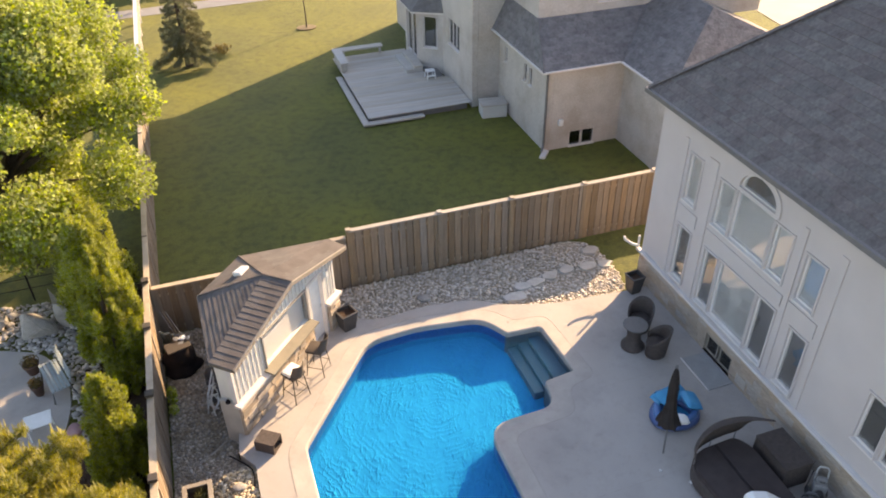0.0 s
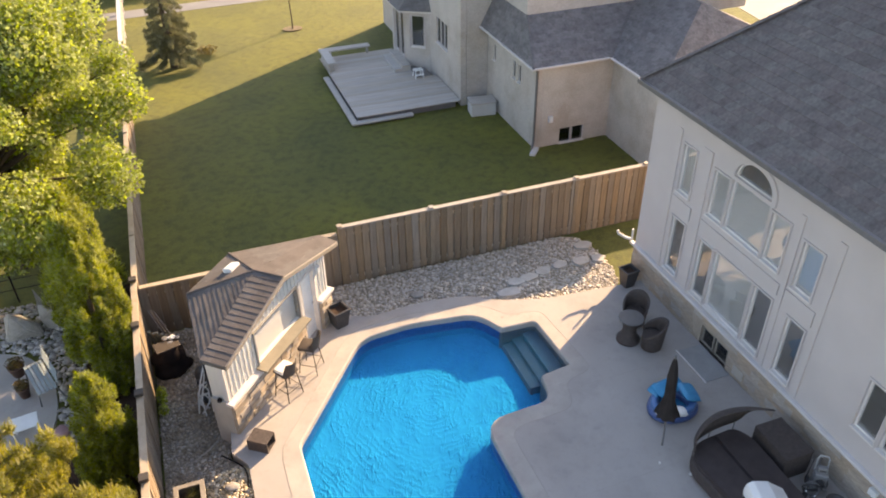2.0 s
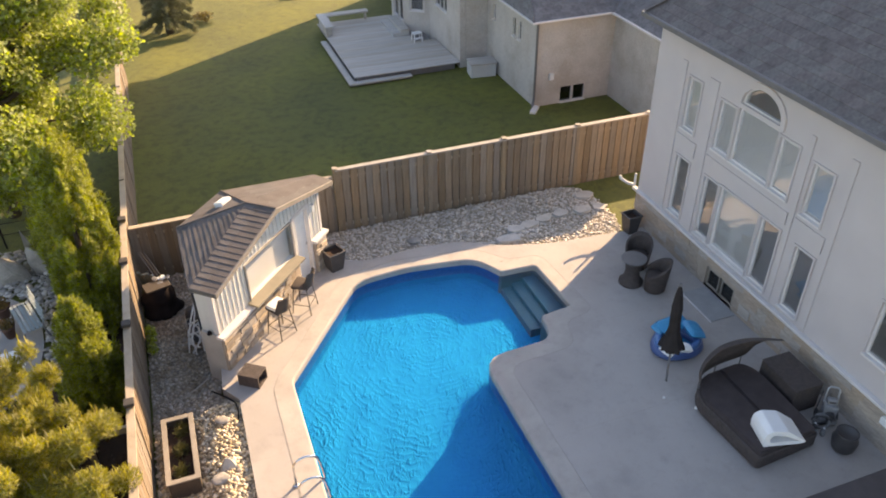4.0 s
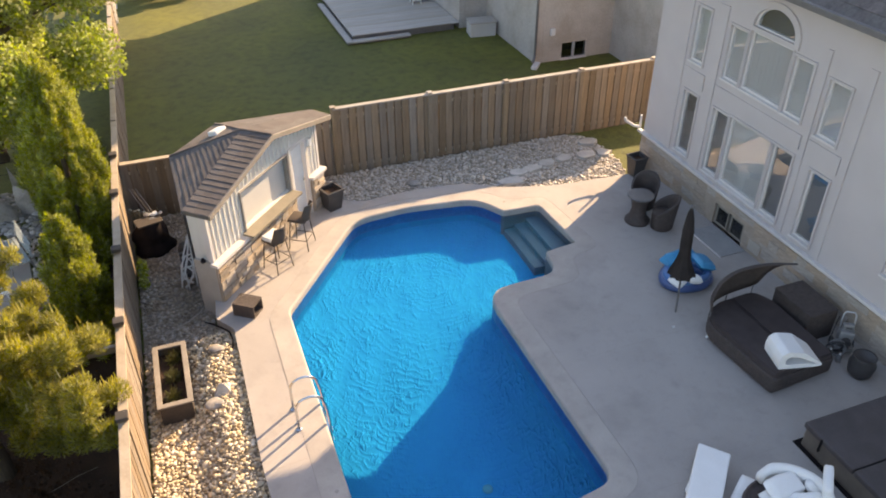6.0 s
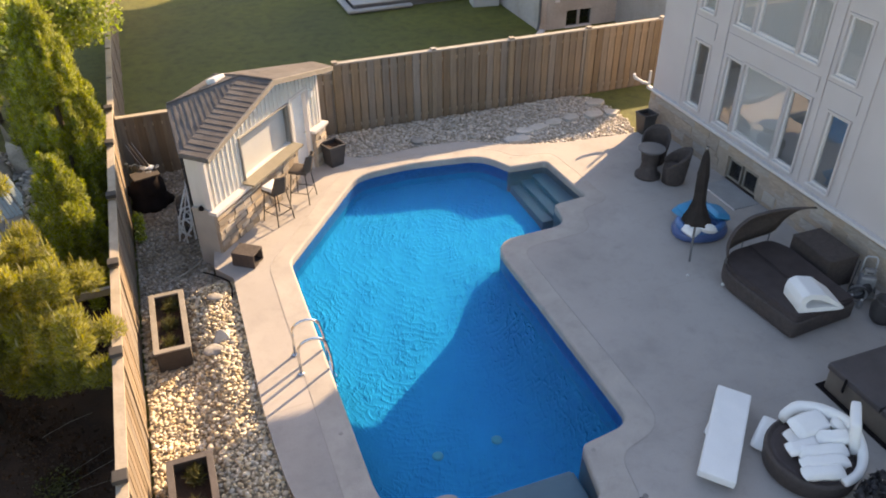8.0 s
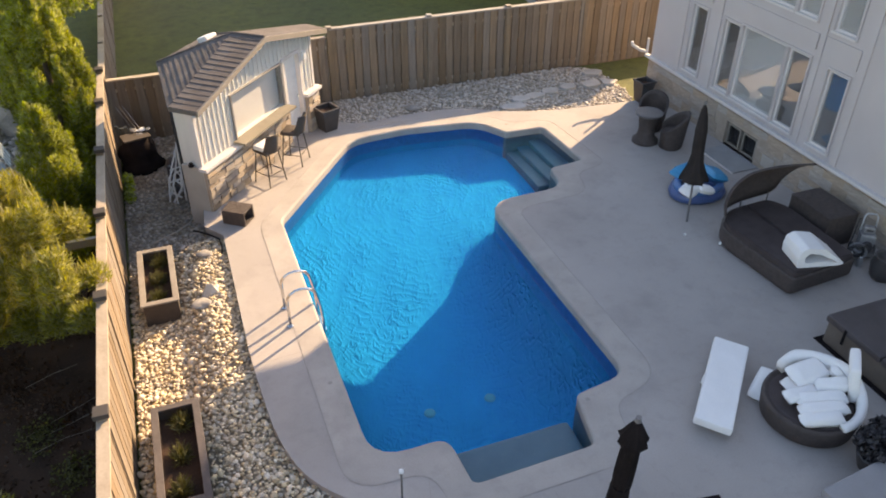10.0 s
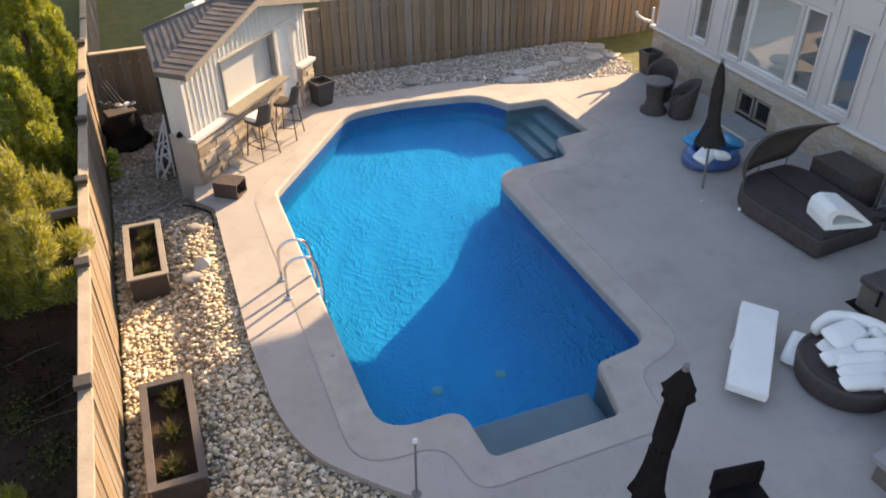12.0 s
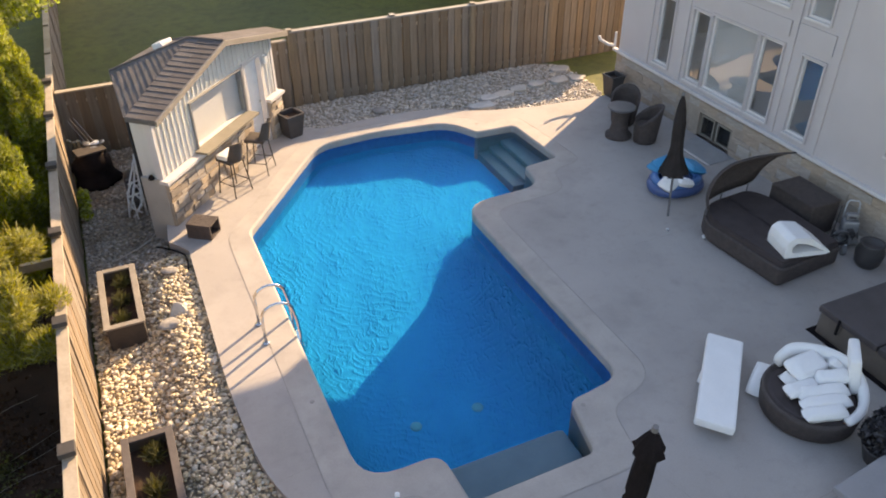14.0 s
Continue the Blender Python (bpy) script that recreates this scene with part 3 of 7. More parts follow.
for x, y in ((6.33, -12.06), (2.90, -10.42), (8.98, -3.3)):
    part("lid_dot", lathe(nb(), [(0.035, 0.0), (0.035, 0.007), (0.02, 0.009)], 12, x, y), JOINT, deck)

# ---- planting beds of river stone ----
BED_LEFT = [(0.12, -26), (5.1, -26), (5.22, -15.6), (4.35, -14.0), (3.07, -12.96), (2.23, -12.05), (1.97, -11.2), (1.89, -9.6), (1.92, -5.9), (1.56, -5.38), (1.6, -4.5), (1.4, -0.25), (0.12, -0.25)]
BED_BACK = [(4.3, -0.25), (4.3, -1.2), (4.75, -1.45), (5.6, -2.06), (7.1, -1.95), (8.37, -2.09), (9.2, -2.65), (10.46, -3.04), (12.3, -3.2), (12.75, -2.95), (12.93, -2.3), (12.98, -1.5), (12.9, -0.85), (12.55, -0.38), (12.1, -0.25)]


def bed_z(x, y):
    """The side bed is heaped up against the deck and lies lower along the fence and by the shed."""
    k = ramp(x, 0.75, 1.5) * ramp(-y, 4.7, 5.9)
    return -0.38 + 0.28 * k + 0.05 * ramp(y, -8.0, -11.0) * (1 - k)


bm = nb()
fill_with_holes(bm, [BED_LEFT], -0.40)
for x in (0.75, 0.95, 1.15, 1.35, 1.5):
    bmesh.ops.bisect_plane(bm, geom=bm.verts[:] + bm.edges[:] + bm.faces[:], plane_co=(x, 0, 0), plane_no=(1, 0, 0))
for y in (-4.7, -5.0, -5.3, -5.6, -5.9, -6.6, -7.6, -8, -9, -10, -11):
    bmesh.ops.bisect_plane(bm, geom=bm.verts[:] + bm.edges[:] + bm.faces[:], plane_co=(0, y, 0), plane_no=(0, 1, 0))
for v in bm.verts:
    v.co.z = bed_z(v.co.x, v.co.y) - 0.02
solid("gravel_bed", bm, STONE_BED, "bed of dark grit under river stones", "gravel", "structure")
bm = nb()
fill_with_holes(bm, [BED_BACK], -0.14)
solid("gravel_bed", bm, STONE_BED, "bed of dark grit under river stones", "gravel", "structure")
bm = nb()
prism(bm, [(12.0, -0.22), (12.5, -0.36), (12.86, -0.84), (12.94, -1.5), (12.89, -2.3), (12.7, -2.95), (12.3, -3.22), (13.28, -3.22), (13.28, -2.7), (30, -2.7), (30, -0.22)], -0.5, -0.17)
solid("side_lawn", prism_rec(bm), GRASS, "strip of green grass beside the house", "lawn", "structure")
bm = nb()
prism(bm, [(4.2, -0.26), (4.2, -1.2), (4.7, -1.46), (5.6, -2.1), (12.3, -3.21), (12.7, -2.93), (12.85, -2.3), (12.9, -1.5), (12.8, -0.85), (12.45, -0.40), (12.0, -0.26)], -0.5, -0.16)
solid("bed_fill", prism_rec(bm), SOIL, "packed soil under the far stone bed", "soil", "structure")


def stone_proto(seed, sub):
    rnd = random.Random(seed)
    bm = nb()
    bmesh.ops.create_icosphere(bm, subdivisions=sub, radius=0.5)
    k = Vector((rnd.uniform(0, 9), rnd.uniform(0, 9), rnd.uniform(0, 9)))
    for v in bm.verts:
        v.co *= 1 + 0.5 * (noise.noise(v.co * 1.6 + k))
        v.co.z *= 0.55
    co = np.array([v.co[:] for v in bm.verts])
    fa = np.array([[v.index for v in f.verts] for f in bm.faces])
    bm.free()
    return co, fa


PROTO = [stone_proto(i, 2) for i in range(7)]
PROTO_LOW = [stone_proto(i, 1) for i in range(7)]
rnd = random.Random(11)
rest_v, rest_f, rest_n = [], [], 0
dull_v, dull_f, dull_n = [], [], 0


def scatter(poly, step, lo, hi, z, skip=(), floor_y=-15.5):
    xs, ys = [p[0] for p in poly], [p[1] for p in poly]
    out = []
    y = max(min(ys), floor_y)
    while y < max(ys):
        x = min(xs)
        while x < max(xs):
            p = (x + rnd.uniform(-0.5, 0.5) * step, y + rnd.uniform(-0.5, 0.5) * step)
            if inside(p, poly) and not any(a < p[0] < b and c < p[1] < d for a, b, c, d in skip):
                big = rnd.random() ** 2.2
                out.append((p[0], p[1], (z(*p) if callable(z) else z) + rnd.uniform(-0.015, 0.025), lo + (hi - lo) * big, rnd.uniform(0, 6.28), rnd.randrange(7), rnd.uniform(0.62, 1.0), rnd.uniform(-0.4, 0.4)))
            x += step
        y += step
    return out


stones = scatter(BED_LEFT, 0.052, 0.036, 0.098, bed_z, [(0.34, 0.95, -7.64, -5.93), (0.37, 1.02, -11.94, -10.1)])
stones += scatter([(0.12, -21), (5.2, -21), (5.2, -15.5), (0.12, -15.5)], 0.085, 0.06, 0.12, bed_z, floor_y=-21)
chosen = [s for s in stones if -10.9 < s[1] < -8.3 and 0.9 < s[0] < 1.85][:290]
chosen_set = set(id(s) for s in chosen)
for s in stones:
    if id(s) in chosen_set:
        continue
    x, y, z, d, a, k, w, tilt = s
    co, fa = (PROTO if -15.5 < y < -5.5 and d > 0.095 else PROTO_LOW)[k]
    c, sn = math.cos(a), math.sin(a)
    if y > -5.75:
        d, z = d * 0.86, z - 0.012
    q = co * (d * 1.25, d * 1.25 * w, d)
    q = q @ np.array([[1, 0, 0], [0, math.cos(tilt), math.sin(tilt)], [0, -math.sin(tilt), math.cos(tilt)]])
    q = q @ np.array([[c, sn, 0], [-sn, c, 0], [0, 0, 1]]) + (x, y, z)
    if y > -5.75:
        dull_v.append(q)
        dull_f.append(fa + dull_n)
        dull_n += len(q)
        continue
    rest_v.append(q)
    rest_f.append(fa + rest_n)
    rest_n += len(q)
pale_v, pale_f, pale_n = [], [], 0
for x, y, z, d, a, k, w, tilt in scatter(BED_BACK, 0.056, 0.036, 0.098, -0.118):
    co, fa = PROTO_LOW[k]
    c, sn = math.cos(a), math.sin(a)
    q = (co * (d * 1.3, d * 1.3 * w, d)) @ np.array([[c, sn, 0], [-sn, c, 0], [0, 0, 1]]) + (x, y, z)
    pale_v.append(q)
    pale_f.append(fa + pale_n)
    pale_n += len(q)
tagged(new("pale_river_stones", pydata("pale_river_stones", np.concatenate(pale_v).tolist(), np.concatenate(pale_f).tolist(), PEBBLE_PALE, True)), "loose bed of small pale grey river stones", "river stones", kind="stuff")
tagged(new("dull_river_stones", pydata("dull_river_stones", np.concatenate(dull_v).tolist(), np.concatenate(dull_f).tolist(), PEBBLE_DULL, True)), "loose bed of small dusty grey-brown stones beside the shed", "river stones", kind="stuff")
ob = new("river_stones", pydata("river_stones", np.concatenate(rest_v).tolist(), np.concatenate(rest_f).tolist(), PEBBLE, True))
tagged(ob, "loose bed of rounded buff and grey river stones", "river stones", kind="stuff")
stone_bed = thing("stone_patch", "patch of rounded buff river stones beside the deck", "river stones")
STONE_ME = []
for k in range(7):
    STONE_ME.append(pydata("river_stone", PROTO_LOW[k][0].tolist(), PROTO_LOW[k][1].tolist(), PEBBLE_ONE, True))
for x, y, z, d, a, k, w, tilt in chosen:
    piece("river_stone", STONE_ME[k], stone_bed, Matrix.LocRotScale((x, y, z), Euler((tilt, 0, a)), (d * 1.25, d * 1.25 * w, d)))

# flat stepping stones across the far bed
for i, (x, y, r) in enumerate(((9.63, -2.30, 0.30), (10.02, -1.93, 0.24), (10.47, -1.86, 0.26), (11.0, -1.74, 0.26), (11.52, -1.67, 0.27), (12.20, -1.70, 0.32), (12.74, -1.76, 0.22), (12.66, -1.02, 0.30))):
    rr = random.Random(i + 40)
    pts = []
    for j in range(9):
        a = j / 9 * 2 * math.pi
        k = r * rr.uniform(0.65, 1.1)
        pts.append((x + k * 1.2 * math.cos(a), y + k * 0.85 * math.sin(a)))
    bm = nb()
    prism(bm, pts, -0.12, -0.03)
    bmesh.ops.bevel(bm, geom=[e for e in bm.edges if all(v.co.z > -0.05 for v in e.verts)], offset=0.015, segments=1, affect="EDGES")
    solid("stepping_stone", prism_rec(bm), FLAG, "flat irregular pale flagstone lying in the river stones", "stepping stone", group="stepping stones in the far bed")
bm = nb()
for q in ((-0.19, -0.15, 0), (0.20, -0.17, 0), (0.22, 0.10, 0), (0.02, 0.20, 0), (-0.18, 0.12, 0), (-0.03, 0.06, 0.33), (0.06, 0.02, 0.31), (-0.16, -0.08, 0.12), (0.17, -0.10, 0.14), (-0.02, -0.15, 0.10)):
    bm.verts.new(Vector(q) + Vector((1.47, -7.42, -0.25)))
bmesh.ops.convex_hull(bm, input=bm.verts)
bmesh.ops.bevel(bm, geom=bm.edges[:], offset=0.012, segments=1, affect="EDGES")
solid("rock", bm, PALE_ROCK, "angular pale grey rock standing in the river stones", "rock")
for i, (x, y, s) in enumerate(((1.30, -7.68, 0.30), (1.5, -6.25, 0.28), (7.2, -1.5, 0.34))):
    co, fa = stone_proto(80 + i, 3)
    o = new("rock", pydata("rock", (co * (s, s * 0.9, s * 0.7) + (x, y, bed_z(x, y) + 0.05 if x < 5 else -0.05)).tolist(), fa.tolist(), ROCK, True))
    tagged(o, "grey garden rock among the river stones", "rock")

# ---- fences ----
BOARD_ME = {}


def board_mesh(h, half=0.07):
    k = (round(h, 2), half)
    if k not in BOARD_ME:
        bm = boxed(-half, half, -0.010, 0.010, 0, h)
        BOARD_ME[k] = finish(bm, "board", BOARD)
    return BOARD_ME[k]


def fence_run(name, label, origin, angle, length, spans, top, base, group, cap=None):
    """Boards on two rails between posts; local x runs along the fence, the near face is -y. Alternate boards stand behind the rails."""
    root = thing(name, label, "fence", pose(*origin, 0, 0, angle), group)
    rs = random.Random(len(label) + int(length * 10))
    x = 0.07
    while x < length:
        h = top - base + rs.uniform(-0.012, 0.012)
        piece("board", board_mesh(h - 0.03, 0.091), root, pose(x, rs.uniform(-0.003, 0.003) - 0.030, base, 0, rs.uniform(-0.5, 0.5), 0))
        if x + 0.105 < length:
            piece("board", board_mesh(h - 0.03), root, pose(x + 0.105, 0.030, base, 0, rs.uniform(-0.5, 0.5), 0))
        x += 0.21
    part("top_rail", boxed(0, length, -0.075, 0.075, top - 0.03, top + 0.008, bev=0.006), RAIL, root, "weathered pale cap rail")
    part("rail", boxed(0, length, -0.019, 0.019, top - 0.32, top - 0.24), RAIL, root)
    part("rail", boxed(0, length, -0.019, 0.019, base + 0.18, base + 0.26), RAIL, root)
    rise = 0.06 if cap else 0.03
    for px in spans:
        p = part("post", boxed(px - 0.06, px + 0.06, -0.062, 0.062, base - 0.1, top + rise, bev=0.008), POST_W, root)
        w, h = (0.092, 0.075) if cap else (0.072, 0.025)
        part("post_cap", boxed(px - w, px + w, -w, w, top + rise, top + rise + h, bev=0.010), cap or RAIL, p)
    return root


fence_run("fence", "tall weathered brown board fence with pale cap rail", (5.47, -0.12, 0), 0, 9.9, (0.0, 2.66, 4.91, 7.27, 9.66), 1.77, -0.2, "board fences of the yard")
fence_run("fence", "low weathered brown board fence in the yard corner", (0.12, -0.12, 0), 0, 2.7, (2.6,), 1.18, -0.45, "board fences of the yard")
fence_run("fence", "weathered brown board fence behind the shed", (2.86, -0.12, 0), 0, 2.52, (), 1.57, -0.45, "board fences of the yard")
fence_run("fence", "sunlit weathered board fence along the stone bed", (0.03, -26.0, 0), 90, 25.95, [0.4 + 2.36 * i for i in range(11)] + [25.9], 1.36, -0.45, "board fences of the yard", CAP_DARK)
fence_run("fence", "grey board fence beside the neighbour's lawn", (0.03, 0.05, 0), 90, 13.9, [2.3 * i + 0.1 for i in range(7)], 1.22, -0.45, "board fences of the yard")
far_fence = thing("post_and_rail_fence", "pale open post and rail fence beside the far lawn", "fence", pose(0.0, 14.2, 0, 0, 0, 90), "board fences of the yard")
for i in range(11):
    p = part("post", boxed(i * 2.1 - 0.06, i * 2.1 + 0.06, -0.06, 0.06, -0.5, 1.05, bev=0.008), TRIM, far_fence)
for z in (0.25, 0.6, 0.95):
    part("rail", boxed(0, 21.1, -0.10, -0.062, z - 0.06, z + 0.06, bev=0.006), RAIL, far_fence)
part("top_rail", boxed(0, 21.1, -0.085, 0.075, 1.05, 1.08, bev=0.006), TRIM, far_fence)

# ---- far path, street and lot beyond ----
bm = nb()
vs = [bm.verts.new(p) for p in ((-60, 25.2, -0.436), (-60, 26.6, -0.436), (70, 32.4, -0.436), (70, 31.0, -0.436))]
bm.faces.new(vs[::-1])
solid("footpath", prism_rec(bm), ASPHALT, "pale asphalt footpath beyond the lawns", "path", "structure")
bm = nb()
prism(bm, [(31.2, 10.0), (60, -8), (90, 30), (40, 60), (32.2, 17.5)], -0.5, -0.43)
solid("road", prism_rec(bm), PAVE, "sunlit pale street and driveway beyond the houses", "road", "structure")

# ---- buildings ----
def plate(bm, outer, holes, place, thick):
    """A wall with real openings: outline and holes in (along, up), set by place(along, up, depth)."""
    flat = nb()
    fill_with_holes(flat, [outer] + holes, 0.0)
    for d in (0.0, thick):
        idx = {}
        for v in flat.verts:
            idx[v] = bm.verts.new(place(v.co.x, v.co.y, d))
        for f in flat.faces:
            bm.faces.new([idx[v] for v in f.verts])
    flat.free()
    for loop in [outer] + holes:
        a = [bm.verts.new(place(u, w, 0.0)) for u, w in loop]
        b = [bm.verts.new(place(u, w, thick)) for u, w in loop]
        n = len(loop)
        for i in range(n):
            bm.faces.new((a[i], a[(i + 1) % n], b[(i + 1) % n], b[i]))
    bmesh.ops.remove_doubles(bm, verts=bm.verts, dist=0.0005)
    bmesh.ops.recalc_face_normals(bm, faces=bm.faces)
    return bm


def rect(u0, u1, w0, w1):
    return [(u0, w0), (u1, w0), (u1, w1), (u0, w1)]


def bars(bm, place, u0, u1, w0, w1, d0, d1):
    """A straight bar on a wall, from two corners and two depths."""
    c = [bm.verts.new(place(u, w, d)) for d in (d0, d1) for u, w in rect(u0, u1, w0, w1)]
    for q in ((0, 1, 2, 3), (7, 6, 5, 4), (0, 4, 5, 1), (1, 5, 6, 2), (2, 6, 7, 3), (3, 7, 4, 0)):
        bm.faces.new([c[i] for i in q])
    return bm


def window_unit(place, u0, u1, w0, w1, parent, name="window", frame_w=0.05, casing=0.09, blind=0.0, proud=0.035, sill=True, group="", glass=None, shade=None):
    """Casing on the wall, frame and pane in the opening, and a blind behind the glass where there is one."""
    win = new(name)
    win.parent = parent
    bm = nb()
    for a in () if not casing else ((u0 - casing, u0, w0 - casing, w1 + casing), (u1, u1 + casing, w0 - casing, w1 + casing), (u0, u1, w1, w1 + casing), (u0, u1, w0 - casing, w0)):
        bars(bm, place, *a, -proud, -0.001)
    if casing:
        part("casing", prism_rec(bm), STUCCO, win)
    bm = nb()
    for a in ((u0, u0 + frame_w, w0, w1), (u1 - frame_w, u1, w0, w1), (u0 + frame_w, u1 - frame_w, w1 - frame_w, w1), (u0 + frame_w, u1 - frame_w, w0, w0 + frame_w)):
        bars(bm, place, *a, 0.03, 0.10)
    part("window_frame", prism_rec(bm), TRIM, win, "white window frame")
    p = part("pane", prism_rec(bars(nb(), place, u0 + frame_w, u1 - frame_w, w0 + frame_w, w1 - frame_w, 0.06, 0.066)), glass or GLASS, win)
    p.visible_shadow = False
    if sill:
        part("window_sill", prism_rec(bars(nb(), place, u0 - 0.02, u1 + 0.02, w0 - 0.035, w0 + 0.004, -0.06, 0.028)), TRIM, win)
    if blind:
        part("blind", prism_rec(bars(nb(), place, u0 + 0.02, u1 - 0.02, w1 - (w1 - w0) * blind, w1 - 0.01, 0.085, 0.092)), shade or BLIND, win, "dark grey-brown drawn blind" if shade else "pale drawn roller blind")
    return win


# the house beside the pool
HX = 13.3
house = thing("house", "pale grey stucco house with stone base and dark hipped roof", "house")


def on_house(u, w, d):
    return (HX + d, u, w)


ARCH = [(-7.07, 4.80), (-5.86, 4.80)] + [(-6.465 + 0.605 * math.cos(a), 4.86 + 0.44 * math.sin(a)) for a in [math.pi * i / 12 for i in range(13)]]
WINS = [(-4.58, -4.06, 1.12, 2.68, 0.985), (-4.50, -4.02, 3.42, 4.70, 0.985),
        (-5.72, -5.20, 1.10, 2.68, 0.985), (-7.12, -5.80, 1.10, 2.72, 0.985), (-7.78, -7.20, 1.10, 2.72, 0.985),
        (-5.76, -5.22, 3.42, 4.62, 0.985), (-7.08, -5.84, 3.42, 4.70, 0.985), (-7.70, -7.16, 3.42, 4.62, 0.985),
        (-8.80, -8.28, 1.12, 2.66, 0.985), (-8.68, -8.14, 3.36, 4.50, 0.985),
        (-11.05, -10.50, 1.62, 2.86, 0.975), (-11.75, -11.13, 1.62, 2.86, 0.975)]
bm = nb()
plate(bm, rect(-26, -2.68, 0.93, 5.75), [rect(a, b, c, d) for a, b, c, d, _ in WINS] + [ARCH], on_house, 0.25)
part("wall", bm, STUCCO, house, "pale grey stucco wall")
BASE_WIN = [(-6.42, -5.98, 0.04, 0.52), (-6.96, -6.50, 0.04, 0.52)]
bm = nb()
plate(bm, rect(-26, -2.66, -0.4, 0.93), [rect(-7.00, -5.94, 0.0, 0.56)], lambda u, w, d: (HX - 0.02 + d, u, w), 0.3)
base_wall = part("stone_base", bm, MORTAR, house, "beige stone veneer base")
rs = random.Random(17)
SV = []
for k in range(6):
    bm = boxed(-0.012, 0.02, -0.5, 0.5, -0.5, 0.5)
    for v in bm.verts:
        v.co += Vector((rs.uniform(-0.006, 0.006) if v.co.x < 0 else 0, rs.uniform(-0.03, 0.03), rs.uniform(-0.03, 0.03)))
    SV.append(finish(bm, "stone", STONE_HOUSE))
z, left = -0.02, 290
while z < 0.86:
    h = min(rs.choice((0.12, 0.16, 0.20)), 0.90 - z)
    y = -12.9
    while y < -2.7:
        wd = min(rs.uniform(0.25, 0.62), -2.66 - y)
        blocked = y < -5.92 and y + wd > -7.02 and z < 0.57
        if wd > 0.06 and not blocked and left > 0:
            piece("stone", rs.choice(SV), base_wall, Matrix.LocRotScale((HX - 0.02, y + wd / 2, z + h / 2), None, (1, wd - 0.006, h - 0.006)))
            left -= 1
        y += wd
    z += h
part("base_ledge", boxed(HX - 0.12, HX + 0.0, -26, -2.56, 0.90, 0.965, bev=0.012), TRIM, house, "pale ledge over the stone base")
part("side_wall", boxed(HX + 0.26, 30, -2.93, -2.68, -0.4, 5.75), STUCCO, house)
part("back_wall", boxed(30, 30.25, -26, -2.68, -0.4, 5.75), STUCCO, house)
part("end_wall", boxed(HX + 0.26, 30, -26.25, -26, -0.4, 5.75), STUCCO, house)
# rooms behind the panes
part("inner_wall", boxed(HX + 2.2, HX + 2.3, -25.9, -2.95, 0.0, 5.7), ROOM, house)
part("inner_floor", boxed(HX + 0.27, HX + 2.2, -25.9, -2.95, 2.95, 3.1), ROOM, house)
part("inner_floor", boxed(HX + 0.27, HX + 2.2, -25.9, -2.95, 0.55, 0.65), mat("room_floor", (0.30, 0.25, 0.20), rough=0.5), house)
for a, b, c, d, bl in WINS:
    w = window_unit(on_house, a, b, c, d, house, blind=bl, casing=0.045, shade=BLIND_DARK if c < 2 and b - a < 1 else None)
bm = nb()
aw = new("arched_window")
aw.parent = house
inner = [(-6.465 + (u + 6.465) * 0.9, 4.80 + (w - 4.80) * 0.88 + 0.03) for u, w in ARCH]
plate(bm, ARCH, [inner], lambda u, w, d: (HX + 0.03 + d, u, w), 0.07)
part("window_frame", bm, TRIM, aw, "white arched window frame")
bm = nb()
plate(bm, inner, [], lambda u, w, d: (HX + 0.06 + d, u, w), 0.006)
o = part("pane", bm, GLASS, aw)
o.visible_shadow = False
bm = nb()
plate(bm, inner, [], lambda u, w, d: (HX + 0.105 + d, u, w), 0.006)
part("blind", bm, BLIND_DARK, aw, "dark grey-brown drawn blind")
bm = nb()
grow = [(-7.20, 4.72), (-5.73, 4.72)] + [(-6.465 + 0.74 * math.cos(a), 4.86 + 0.57 * math.sin(a)) for a in [math.pi * i / 14 for i in range(15)]]
plate(bm, grow, [ARCH], lambda u, w, d: (HX - 0.045 + d, u, w), 0.043)
part("casing", bm, STUCCO, aw)
# raised flat bands framing the tall window group
for a in ((-3.86, -3.70, 0.97, 5.0), (-5.06, -4.72, 0.97, 4.95), (-8.02, -7.90, 0.97, 5.0), (-9.10, -8.92, 0.97, 5.0), (-7.85, -5.10, 2.90, 3.20), (-4.68, -3.90, 2.86, 3.24), (-8.9, -8.05, 2.84, 3.22)):
    part("band", prism_rec(bars(nb(), on_house, *a, -0.03, 0.0)), STUCCO, house, "raised stucco band")
w = new("basement_window")
w.parent = house
for a, b, c, d in BASE_WIN:
    bm = nb()
    for q in ((a, a + 0.04, c, d), (b - 0.04, b, c, d), (a + 0.04, b - 0.04, d - 0.04, d), (a + 0.04, b - 0.04, c, c + 0.04)):
        bars(bm, on_house, *q, 0.02, 0.10)
    part("window_frame", prism_rec(bm), SHED_GREY, w)
    part("pane", prism_rec(bars(nb(), on_house, a + 0.04, b - 0.04, c + 0.04, d - 0.04, 0.05, 0.056)), GLASS_DIM, w)
# black sheet behind the basement panes, in place of a shaded room
part("window_back", boxed(HX + 0.3, HX + 0.34, -7.2, -5.9, -0.4, 0.65), UNLIT_ROOM, w)
# hipped roof with courses of shingles
EX, EY, EZ, PITCH = 12.88, -2.44, 5.80, 1.0
bm = nb()
steps, rise = 46, 0.16


